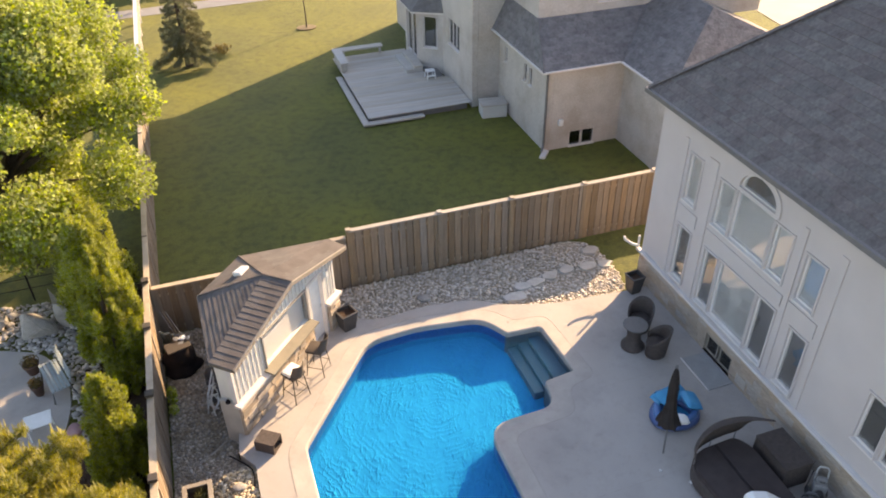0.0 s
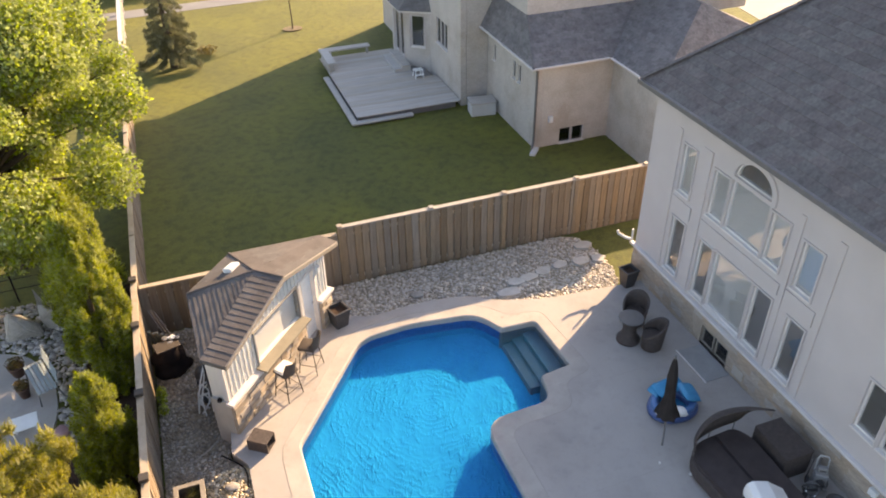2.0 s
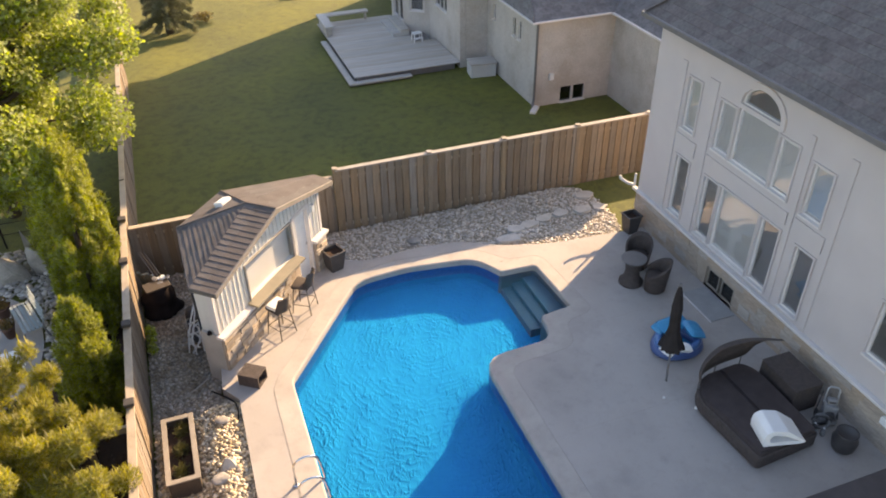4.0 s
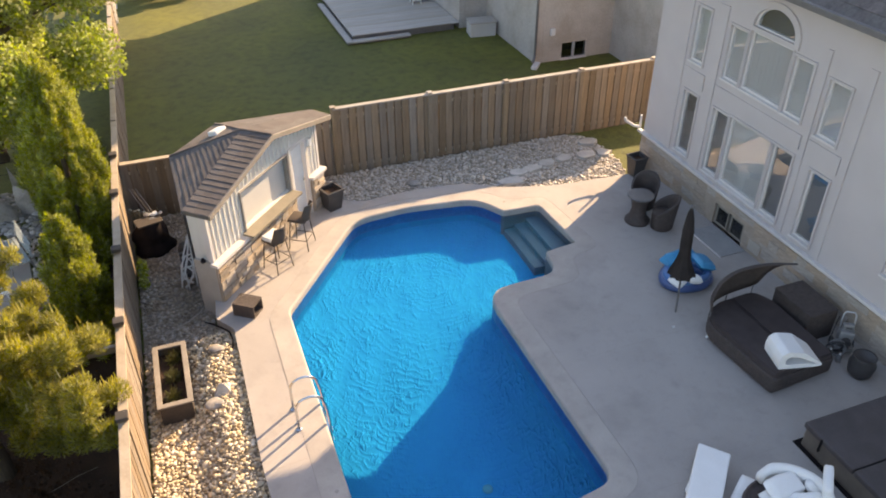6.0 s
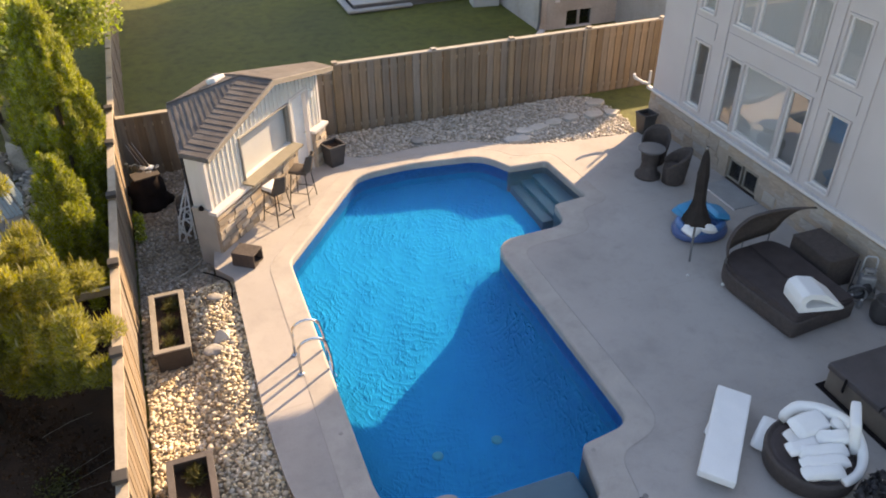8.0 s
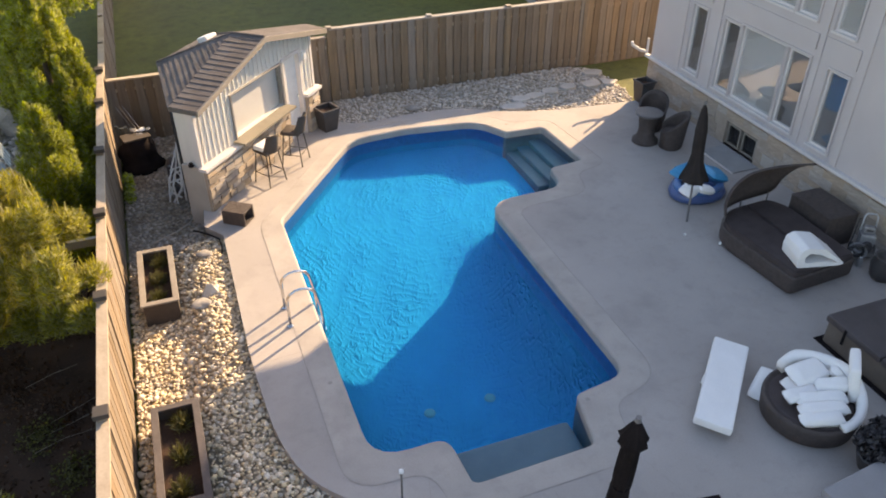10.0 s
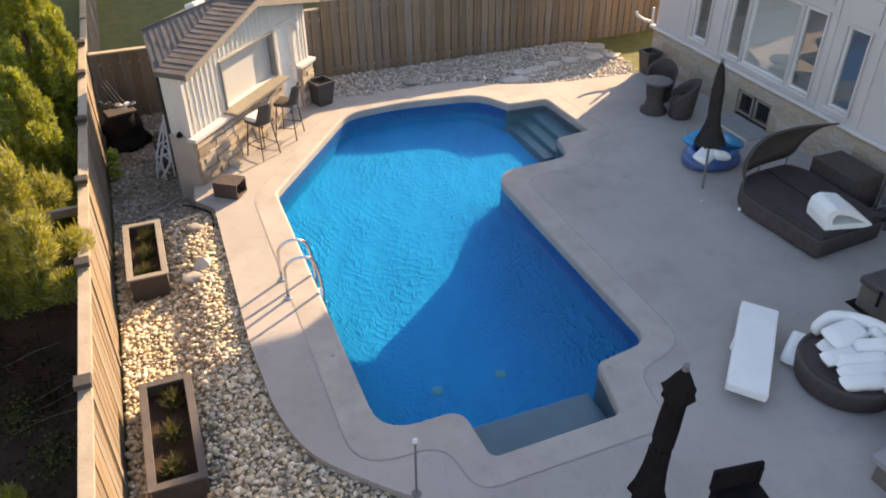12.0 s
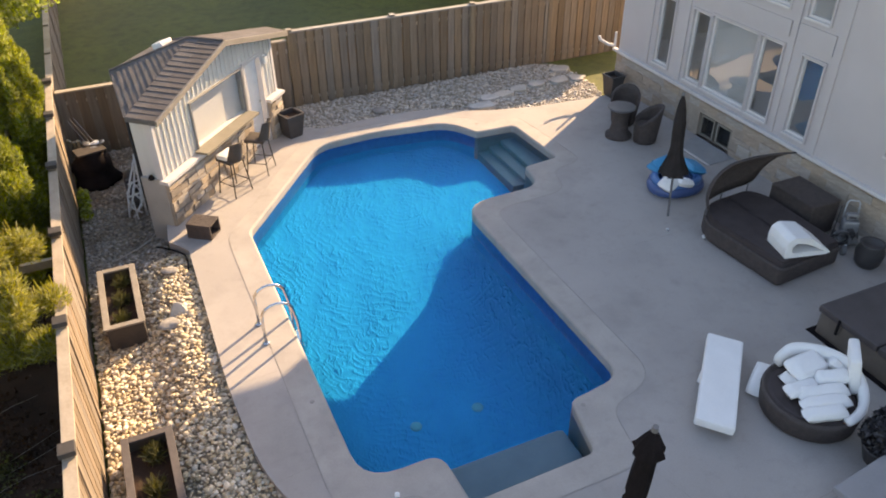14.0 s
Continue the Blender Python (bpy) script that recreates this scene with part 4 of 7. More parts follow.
def roof_course(i):
    a, b = i * rise, (i + 1) * rise + 0.02
    z0, z1 = EZ + a * PITCH, EZ + b * PITCH
    lo, hi = [(EX + a, EY - a), (EX + a, -26.6 + a)], [(EX + b, EY - b), (EX + b, -26.6 + b)]
    for (p, q), (r_, s) in (((lo[0], lo[1]), (hi[0], hi[1])),):
        n = max(2, int((p[1] - q[1]) / 0.26))
        for j in range(n):
            t0, t1 = j / n, (j + 1) / n
            v = [bm.verts.new((p[0], p[1] + (q[1] - p[1]) * t0, z0 + 0.014)), bm.verts.new((p[0], p[1] + (q[1] - p[1]) * t1, z0 + 0.014)),
                 bm.verts.new((r_[0], r_[1] + (s[1] - r_[1]) * t1, z1)), bm.verts.new((r_[0], r_[1] + (s[1] - r_[1]) * t0, z1))]
            bm.faces.new(v[::-1])
            u = [bm.verts.new((p[0], p[1] + (q[1] - p[1]) * t0, z0 - 0.002)), bm.verts.new((p[0], p[1] + (q[1] - p[1]) * t1, z0 - 0.002))]
            bm.faces.new((v[0], v[1], u[1], u[0])[::-1])
    north = [(EX + a, EY - a), (30.4 - a, EY - a), (30.4 - b, EY - b), (EX + b, EY - b)]
    bm.faces.new([bm.verts.new((x, y, z)) for (x, y), z in zip(north, (z0, z0, z1, z1))])


for i in range(steps):
    roof_course(i)
roof = part("roof", prism_rec(bm), SHINGLE, house, "dark charcoal shingle roof")
bm = nb()
vs = [bm.verts.new(p) for p in ((30.4, EY, EZ), (30.4, -26.6, EZ), (30.4 - 7.36, -26.6 + 7.36, EZ + 7.36), (30.4 - 7.36, EY - 7.36, EZ + 7.36))]
bm.faces.new(vs)
vs = [bm.verts.new(p) for p in ((EX + 7.36, EY - 7.36, EZ + 7.35), (30.4 - 7.36, EY - 7.36, EZ + 7.35), (30.4 - 7.36, -26.6 + 7.36, EZ + 7.35), (EX + 7.36, -26.6 + 7.36, EZ + 7.35))]
bm.faces.new(vs)
vs = [bm.verts.new(p) for p in ((EX, -26.6, EZ), (30.4, -26.6, EZ), (30.4 - 7.36, -26.6 + 7.36, EZ + 7.36), (EX + 7.36, -26.6 + 7.36, EZ + 7.36))]
bm.faces.new(vs)
part("roof_back", prism_rec(bm), SHINGLE, house)
bm = nb()
a = Vector((EX, EY, EZ + 0.02))
for i in range(40):
    p = a + Vector((1, -1, 1)) * (0.18 * i)
    q = p + Vector((1, -1, 1)) * 0.2
    s = Vector((1, 1, 0)).normalized() * 0.11
    f = [bm.verts.new(p - s + Vector((0, 0, 0.0))), bm.verts.new(p + Vector((0, 0, 0.05))), bm.verts.new(q + Vector((0, 0, 0.035))), bm.verts.new(q - s)]
    bm.faces.new(f)
    f = [bm.verts.new(p + s), bm.verts.new(p + Vector((0, 0, 0.05))), bm.verts.new(q + Vector((0, 0, 0.035))), bm.verts.new(q + s)]
    bm.faces.new(f[::-1])
part("hip_cap", bm, SHINGLE, roof)
part("soffit", boxed(EX + 0.02, HX, -26.4, EY - 0.02, EZ - 0.06, EZ - 0.03), TRIM, house)
part("soffit", boxed(HX, 30.2, -2.68, EY - 0.02, EZ - 0.06, EZ - 0.03), TRIM, house)
GUT = mat("gutter_grey", (0.16, 0.15, 0.15), (0.12, 0.115, 0.115), rough=0.4, bump=0.02)
part("gutter", boxed(EX - 0.09, EX + 0.02, -26.5, EY + 0.02, EZ - 0.10, EZ + 0.015, bev=0.012), GUT, house, "dark metal gutter")
part("gutter", boxed(EX + 0.02, 30.3, EY, EY + 0.1, EZ - 0.10, EZ + 0.015, bev=0.012), GUT, house, "dark metal gutter")
# window well of the basement window: a low slab beside the wall
well = thing("window_well", "low concrete window well cover at the house wall", "window well")
part("cover", boxed(12.56, 13.24, -7.25, -6.08, 0.0, 0.022, bev=0.006), mat("well_grey", (0.33, 0.325, 0.32), (0.26, 0.255, 0.25), rough=0.85, scale=3, fine=30), well)
part("edge", boxed(12.535, 12.558, -7.27, -6.06, 0.0, 0.032, bev=0.005), TRIM, well, "white edge strip")
VENT_TAN = mat("tan_vent", (0.46, 0.41, 0.36), (0.40, 0.355, 0.31), rough=0.6)
vp = thing("vent_plate", "tan metal vent plate low on the stone base", "vent")
part("plate", boxed(13.245, 13.275, -7.62, -7.26, 0.10, 0.36, bev=0.006), VENT_TAN, vp)
for k in range(4):
    part("slat", boxed(13.232, 13.246, -7.58, -7.30, 0.14 + 0.05 * k, 0.165 + 0.05 * k), VENT_TAN, vp)
# hose tap arm at the house corner
arm = thing("wall_spout", "white downspout elbow at the house corner", "downspout")
bm = nb()
tube(bm, [(13.26, -2.60, 1.02), (13.10, -2.48, 1.04), (12.92, -2.36, 1.16), (12.90, -2.34, 1.25)], 0.04, 8)
part("elbow", bm, TRIM, arm, smooth=True)
part("pipe", tubed([(13.22, -2.60, 1.0), (13.22, -2.60, 1.38)], 0.03, 8), TRIM, arm)

# ---- garden shed set across the corner of the yard ----
A, B = Vector((1.80, -4.80)), Vector((4.67, -1.66))
U = (B - A).normalized()
V = Vector((-U.y, U.x))
WID = (B - A).length
C1, E1, D = B + V * 0.45, A + V * 0.45, Vector((1.46, -2.36))
G1 = Vector((2.52, -1.14))
shed = thing("garden_shed", "white board-and-batten pool shed with stone base and brown shingle roof", "shed")


def on_shed(u, w, d):
    p = A + U * u + V * d
    return (p.x, p.y, w)


SH, BAR = 2.19, 0.98
peak = 2.76
serving = rect(1.15, 2.96, 1.06, 1.98)
bm = nb()
plate(bm, [(0, BAR), (3.04, BAR), (3.04, 2.06), (3.78, 2.06), (3.78, BAR), (WID, BAR), (WID, SH), (WID / 2, peak), (0, SH)], [serving], on_shed, 0.1)
part("front_wall", bm, SHED_WALL, shed, "white board-and-batten wall")
for i in range(1, 30):
    u = i * 0.148
    if u > WID - 0.05:
        break
    t = SH + (peak - SH) * (1 - abs(u - WID / 2) / (WID / 2))
    lows = BAR + 0.02
    segs = [(lows, t - 0.03)]
    if 1.06 < u < 3.03:
        segs = [(2.06, t - 0.03)]
    if 3.03 < u < 3.80:
        segs = [(2.10, t - 0.03)]
    for s0, s1 in segs:
        if s1 - s0 > 0.05:
            part("batten", prism_rec(bars(nb(), on_shed, u - 0.02, u + 0.02, s0, s1, -0.022, 0.0)), SHED_WALL, shed)
# side and back walls
for nm, p, q in (("side_wall", A, E1), ("side_wall", C1, B), ("back_wall", E1, D), ("back_wall", D, G1), ("back_wall", G1, C1)):
    L_, dr = (q - p).length, (q - p).normalized()
    nn = Vector((-dr.y, dr.x))
    if (Vector((3.0, -2.6)) - p).dot(nn) < 0:
        nn = -nn
    bm = nb()
    plate(bm, rect(0.0, L_ + (0.0 if nm == "side_wall" else 0.10), BAR if nm == "side_wall" else -0.45, SH), [], lambda u, w, d, p=p, dr=dr, nn=nn: ((p + dr * u + nn * d).x, (p + dr * u + nn * d).y, w), 0.1)
    part(nm, bm, SHED_WALL, shed)
    if nm == "side_wall":
        bm = nb()
        plate(bm, rect(-0.05, L_ + 0.0, -0.45, BAR), [], lambda u, w, d, p=p, dr=dr, nn=nn: ((p + dr * u + nn * (d - 0.07)).x, (p + dr * u + nn * (d - 0.07)).y, w), 0.16)
        part("side_base", bm, mat("base_render", (0.44, 0.41, 0.37), (0.36, 0.335, 0.30), rough=0.85, scale=3, fine=40, bump=0.1), shed, "plain rendered base")
for nm, u0, u1 in (("base", -0.06, 3.02), ("base", 3.80, WID + 0.06)):
    base = part("stone_base", prism_rec(bars(nb(), on_shed, u0, u1, -0.1, BAR - 0.06, -0.10, 0.1)), MORTAR, shed, "rough beige stone veneer base")
    part("ledge", prism_rec(bars(nb(), on_shed, u0 - 0.05, u1 + (0.0 if u1 < 3.5 else 0.06), BAR - 0.06, BAR + 0.005, -0.17, 0.02)), TRIM, shed, "pale cast ledge over the stone")
    rs = random.Random(5 + int(u0))
    z, row = 0.0, 0
    while z < BAR - 0.1:
        h = rs.choice((0.09, 0.12, 0.15))
        h = min(h, BAR - 0.07 - z)
        x = u0 + 0.01
        while x < u1 - 0.02:
            wd = min(rs.uniform(0.14, 0.38), u1 - 0.01 - x)
            if wd > 0.05:
                d0 = -0.10 - rs.uniform(0.012, 0.04)
                bm = nb()
                bars(bm, on_shed, x + 0.008, x + wd - 0.008, z + 0.008, z + h - 0.008, d0, -0.09)
                prism_rec(bm)
                for v in bm.verts:
                    v.co += Vector((rs.uniform(-1, 1), rs.uniform(-1, 1), rs.uniform(-1, 1))) * 0.007
                part("stone", bm, STONE_V, base)
            x += wd
        z += h
# serving hatch with shelf, roller shutter and white casing
hatch = new("serving_hatch")
hatch.parent = shed
bm = nb()
for a in ((1.12, 1.15, 1.046, 2.01), (2.96, 2.99, 1.046, 2.01), (1.15, 2.96, 1.98, 2.01)):
    bars(bm, on_shed, *a, -0.05, 0.13)
part("casing", prism_rec(bm), mat("hatch_frame", (0.27, 0.26, 0.25), (0.22, 0.212, 0.205), rough=0.6), hatch, "grey hatch frame")
for i in range(12):
    z = 1.06 + i * 0.077
    part("shutter_slat", prism_rec(bars(nb(), on_shed, 1.15, 2.96, z, z + 0.0755, 0.10, 0.125)), SHUTTER, hatch)
part("counter", prism_rec(bars(nb(), on_shed, 1.02, 3.02, 1.0, 1.045, -0.30, 0.03)), mat("serving_shelf", (0.27, 0.24, 0.185), (0.20, 0.178, 0.138), rough=0.7, scale=3, fine=20, bump=0.1), hatch, "tan timber serving shelf")
# door
dr_ = new("door")
dr_.parent = shed
bm = nb()
for a in ((3.04, 3.10, 0.0, 2.06), (3.72, 3.78, 0.0, 2.06), (3.10, 3.72, 1.99, 2.06)):
    bars(bm, on_shed, *a, -0.04, 0.10)
part("door_frame", prism_rec(bm), TRIM, dr_)
bm = nb()
plate(bm, rect(3.10, 3.72, 0.02, 1.99), [rect(3.16, 3.30, 0.25, 1.88)], lambda u, w, d: on_shed(u, w, d + 0.08), 0.045)
part("leaf", bm, WHITE_P, dr_, "white panelled door leaf")
part("pane", prism_rec(bars(nb(), on_shed, 3.16, 3.30, 0.25, 1.88, 0.10, 0.106)), GLASS, dr_)
part("handle", tubed([on_shed(3.66, 1.0, 0.08), on_shed(3.66, 1.0, 0.02), on_shed(3.56, 1.0, 0.02)], 0.011, 8), STEEL, dr_, "steel lever handle")
# black sheet inside the shed, in place of its shaded interior
part("inner_back", prism_rec(bars(nb(), on_shed, 0.1, WID - 0.1, 0, 2.0, 0.6, 0.62)), UNLIT_ROOM, shed)
for u in (0.0, WID):
    part("corner_board", prism_rec(bars(nb(), on_shed, u - 0.04, u + 0.04, BAR, SH + 0.02, -0.03, 0.11)), TRIM, shed)
part("wall_lamp", prism_rec(bars(nb(), on_shed, 3.86, 3.95, 1.78, 1.96, -0.10, 0.0)), WHITE_P, shed, "small white outdoor lamp")
# roof
Ae, Be = Vector((1.88, -5.12)), Vector((5.12, -1.50))
E1e, C1e, De, Ge = Vector((1.42, -4.72)), Vector((4.77, -1.05)), Vector((1.36, -2.33)), Vector((2.48, -1.03))
RZ, RP = 2.25, 2.85
M1 = (Ae + Be) / 2
P = Vector((2.93, -2.82))


def facet(name, e0, e1, t0, t1, courses, parent):
    """Overlapping shingle courses from an eave (e0, e1) up to a line (t0, t1)."""
    e0, e1, t0, t1 = (Vector(p) for p in (e0, e1, t0, t1))
    nrm = (e1 - e0).cross(t0 - e0).normalized()
    if nrm.z < 0:
        nrm = -nrm
    rs = random.Random(int(e0.x * 100))
    for i in range(courses):
        bm = nb()
        a, b = i / courses, min(1, (i + 1.08) / courses)
        p, q = e0.lerp(t0, a), e1.lerp(t1, a)
        r_, s = e0.lerp(t0, b), e1.lerp(t1, b)
        n = max(1, int((q - p).length / 0.3))
        off = rs.uniform(0, 0.5) / n
        cuts = [0.0] + [min(1, max(0, (j + off * n) / n)) for j in range(1, n)] + [1.0]
        for c0, c1 in zip(cuts, cuts[1:]):
            if c1 - c0 < 1e-3:
                continue
            lift = nrm * rs.uniform(0.010, 0.018)
            v = [p.lerp(q, c0) + lift, p.lerp(q, c1) + lift, r_.lerp(s, c1) + nrm * 0.003, r_.lerp(s, c0) + nrm * 0.003]
            w = [p.lerp(q, c0) - nrm * 0.004, p.lerp(q, c1) - nrm * 0.004]
            vs = [bm.verts.new(k) for k in v]
            ws = [bm.verts.new(k) for k in w]
            f = bm.faces.new(vs)
            f.normal_update()
            if f.normal.dot(nrm) < 0:
                f.normal_flip()
            bm.faces.new((vs[0], vs[1], ws[1], ws[0]))
        part("shingle_course", bm, SHED_SHINGLE, parent)


def z3(p, z):
    return (p.x, p.y, z)


sroof = new("roof")
sroof.parent = shed
facet("roof_slope", z3(Ae, RZ), z3(E1e, RZ), z3(M1, RP), z3(P, RP), 16, sroof)
facet("roof_slope", z3(E1e, RZ), z3(De, RZ), z3(P, RP), z3(P, RP), 14, sroof)
facet("roof_slope", z3(De, RZ), z3(Ge, RZ), z3(P, RP), z3(P, RP), 11, sroof)
facet("roof_slope", z3(Ge, RZ), z3(C1e, RZ), z3(P, RP), z3(P, RP), 13, sroof)
facet("roof_slope", z3(C1e, RZ), z3(Be, RZ), z3(P, RP), z3(M1, RP), 15, sroof)
bm = nb()
for poly in ((z3(Ae, RZ - .05), z3(E1e, RZ - .05), z3(P, RP - .06), z3(M1, RP - .06)), (z3(E1e, RZ - .05), z3(De, RZ - .05), z3(P, RP - .06)), (z3(De, RZ - .05), z3(Ge, RZ - .05), z3(P, RP - .06)), (z3(Ge, RZ - .05), z3(C1e, RZ - .05), z3(P, RP - .06)), (z3(C1e, RZ - .05), z3(Be, RZ - .05), z3(M1, RP - .06), z3(P, RP - .06))):
    bm.faces.new([bm.verts.new(p) for p in poly])
part("roof_deck", bm, SHED_GREY, sroof)
bm = nb()
for p, q in ((Ae, M1), (M1, Be)):
    zp, zq = (RZ, RP) if q == M1 else (RP, RZ)
    vs = []
    for dv in (-0.03, 0.02):
        for r_, z in ((p, zp), (q, zq)):
            w = r_ + V * dv
            vs += [bm.verts.new((w.x, w.y, z + 0.005)), bm.verts.new((w.x, w.y, z - 0.10))]
    for f in ((0, 1, 3, 2), (4, 6, 7, 5), (0, 2, 6, 4), (1, 5, 7, 3), (0, 4, 5, 1), (2, 3, 7, 6)):
        bm.faces.new([vs[i] for i in f])
EAVE_DARK = mat("eave_board", (0.13, 0.115, 0.105), (0.09, 0.08, 0.072), rough=0.75, scale=3, fine=30, bump=0.08)
part("barge_board", prism_rec(bm), SHED_GREY, sroof, "tan barge boards")
for p, q in ((Ae, E1e), (E1e, De), (C1e, Be), (De, Ge), (Ge, C1e)):
    d = (q - p).normalized()
    n = Vector((d.y, -d.x)) * 0.02
    bm = nb()
    vs = [bm.verts.new((r_.x + s * n.x, r_.y + s * n.y, z)) for s in (-1, 1) for r_ in (p, q) for z in (RZ + 0.003, RZ - 0.075)]
    for f in ((0, 1, 3, 2), (4, 6, 7, 5), (0, 2, 6, 4), (1, 5, 7, 3), (0, 4, 5, 1), (2, 3, 7, 6)):
        bm.faces.new([vs[i] for i in f])
    part("fascia", prism_rec(bm), EAVE_DARK, sroof)
for p, q in (((M1, RP), (P, RP)), ((De, RZ), (P, RP)), ((Ge, RZ), (P, RP))):
    a, b = Vector(z3(*p)), Vector(z3(*q))
    part("ridge_cap", tubed([a + Vector((0, 0, 0.012)), b + Vector((0, 0, 0.002))], 0.032, 6), SHED_SHINGLE, sroof)
vent = part("vent", boxed(-0.17, 0.17, -0.13, 0.13, 0, 0.13, bev=0.03), WHITE_P, sroof, "white box roof vent")
vent.matrix_basis = pose(2.47, -2.12, 2.50, -20, 0, 42)

# ---- neighbour's house ----
BAYX, BAY0, BAY1 = 12.2, 15.0, 16.8
nh = thing("neighbour_house", "pale brick neighbour's house with dark hipped roofs", "house")


def ybox(name, x0, x1, y0, y1, z0, z1, m=BRICK, lab=""):
    return part(name, boxed(x0, x1, y0, y1, z0, z1), m, nh, lab)


def on_main(u, w, d):
    return (12.72 + d, u, w)


def on_wing(u, w, d):
    return (13.9 + d, u, w)


def on_upper(u, w, d):
    return (u, 6.72 + d, w)


def on_end(u, w, d):
    return (u, 4.98 + d, w)


bm = nb()
plate(bm, rect(9.6, 21.0, -0.6, 6.2), [rect(11.15, 12.5, 1.45, 2.6)], on_main, 0.25)
part("wall", bm, BRICK, nh, "pale brick wall")
ybox("wall", 12.98, 25, 9.6, 9.85, -0.6, 6.2)
ybox("wall", 12.98, 25, 20.75, 21.0, -0.6, 6.2)
ybox("wall", 24.8, 25.05, 9.86, 20.74, -0.6, 6.2)
bm = nb()
plate(bm, rect(4.98, 9.58, -0.6, 3.0), [rect(8.75, 8.98, 1.75, 2.4), rect(6.38, 6.62, 1.7, 2.42), rect(6.86, 7.12, 1.7, 2.42)], on_wing, 0.25)
part("wall", bm, BRICK, nh)
bm = nb()
plate(bm, rect(14.16, 17.2, -0.6, 3.0), [rect(14.95, 16.0, -0.42, 0.22)], on_end, 0.25)
part("wall", bm, BRICK, nh)
ybox("wall", 17.0, 17.25, 1.92, 4.97, -0.6, 3.0)
ybox("wall", 17.26, 23.04, 1.92, 2.17, -0.6, 2.9)
ybox("wall", 23.05, 23.3, 1.92, 9.58, -0.6, 3.0)
bm = nb()
plate(bm, rect(14.2, 24.0, 3.4, 6.4), [rect(16.6, 17.5, 4.62, 5.7)], on_upper, 0.2)
part("upper_wall", bm, BRICK, nh)
ybox("upper_wall", 14.2, 14.4, 6.93, 9.58, 3.2, 6.4, BRICK)
# black sheets close behind the neighbour's panes stand in for unlit rooms
part("inner_wall", boxed(14.5, 21.5, 7.2, 7.3, 3.5, 6.3), UNLIT_ROOM, nh)
for pl, q in ((on_main, (11.15, 11.59, 1.45, 2.6)), (on_main, (11.61, 12.04, 1.45, 2.6)), (on_main, (12.06, 12.5, 1.45, 2.6)),
              (on_wing, (8.75, 8.98, 1.75, 2.4)), (on_wing, (6.38, 6.62, 1.7, 2.42)), (on_wing, (6.86, 7.12, 1.7, 2.42)), (on_end, (14.95, 15.45, -0.42, 0.22)), (on_end, (15.49, 16.0, -0.42, 0.22))):
    window_unit(pl, *q, nh, frame_w=0.026, casing=0.0, proud=0.01, glass=GLASS_DIM)
window_unit(on_upper, 16.6, 17.04, 4.62, 5.7, nh, casing=0.03)
window_unit(on_upper, 17.06, 17.5, 4.62, 5.7, nh, casing=0.03)
part("inner_wall", boxed(13.4, 13.5, 9.9, 20.7, 0, 6), UNLIT_ROOM, nh)
part("inner_wall", boxed(14.6, 14.7, 5.3, 9.5, -0.3, 3), UNLIT_ROOM, nh)
part("inner_wall", boxed(14.75, 17.0, 5.5, 5.6, -0.3, 3), UNLIT_ROOM, nh)


def nroof(bm, pts):
    bm.faces.new([bm.verts.new(p) for p in pts])


def slope_courses(e0, e1, t0, t1, n):
    """One roof slope from its eave to its top line, in n overlapping courses."""
    e0, e1, t0, t1 = (Vector(p) for p in (e0, e1, t0, t1))
    bm = nb()
    for i in range(n):
        a, b = i / n, (i + 1) / n
        q = [e0.lerp(t0, a), e1.lerp(t1, a), e1.lerp(t1, b), e0.lerp(t0, b)]
        m = max(1, int((q[1] - q[0]).length / 0.35))
        for c in range(m):
            nroof(bm, (q[0].lerp(q[1], c / m), q[0].lerp(q[1], (c + 1) / m), q[3].lerp(q[2], (c + 1) / m), q[3].lerp(q[2], c / m)))
    for f in bm.faces:
        f.normal_update()
        if f.normal.z < 0:
            f.normal_flip()
    o = part("wing_roof", bm, SHINGLE_N, nh, "dark grey shingle roof of the low wing")


slope_courses((13.55, 4.65, 3.0), (16.65, 4.65, 3.0), (14.2, 6.72, 4.28), (18.72, 6.72, 4.28), 15)
slope_courses((13.55, 9.6, 3.0), (13.55, 4.65, 3.0), (14.2, 9.6, 4.28), (14.2, 6.72, 4.28), 10)
slope_courses((16.65, 4.65, 3.0), (16.65, 1.52, 3.0), (18.72, 6.72, 4.28), (18.72, 3.20, 4.28), 15)
slope_courses((18.72, 6.72, 4.28), (18.72, 3.20, 4.28), (19.7, 6.72, 4.88), (19.7, 4.0, 4.88), 6)
slope_courses((23.6, 1.52, 3.0), (23.6, 6.72, 3.0), (19.7, 4.0, 4.88), (19.7, 6.72, 4.88), 20)
slope_courses((16.65, 1.52, 3.0), (23.6, 1.52, 3.0), (19.68, 4.0, 4.88), (19.72, 4.0, 4.88), 14)
part("upper_roof", boxed(13.9, 24.3, 6.4, 9.5, 6.4, 6.6), SHINGLE_N, nh)
bm = nb()
# unseen ridge, set this high only to keep the side fence in shade
R0, R1 = (19, 13.2, 12.0), (19, 18.4, 12.0)
for pts in (((12.3, 9.2, 6.2), (25.4, 9.2, 6.2), R0), ((12.3, 21.4, 6.2), (12.3, 9.2, 6.2), R0, R1), ((25.4, 9.2, 6.2), (25.4, 21.4, 6.2), R1, R0), ((25.4, 21.4, 6.2), (12.3, 21.4, 6.2), R1)):
    nroof(bm, pts)
part("main_roof", prism_rec(bm), SHINGLE_N, nh, "dark grey shingle roof")
part("gutter", boxed(13.50, 13.58, 4.62, 9.58, 2.95, 3.02, bev=0.01), TRIM, nh, "white gutter")
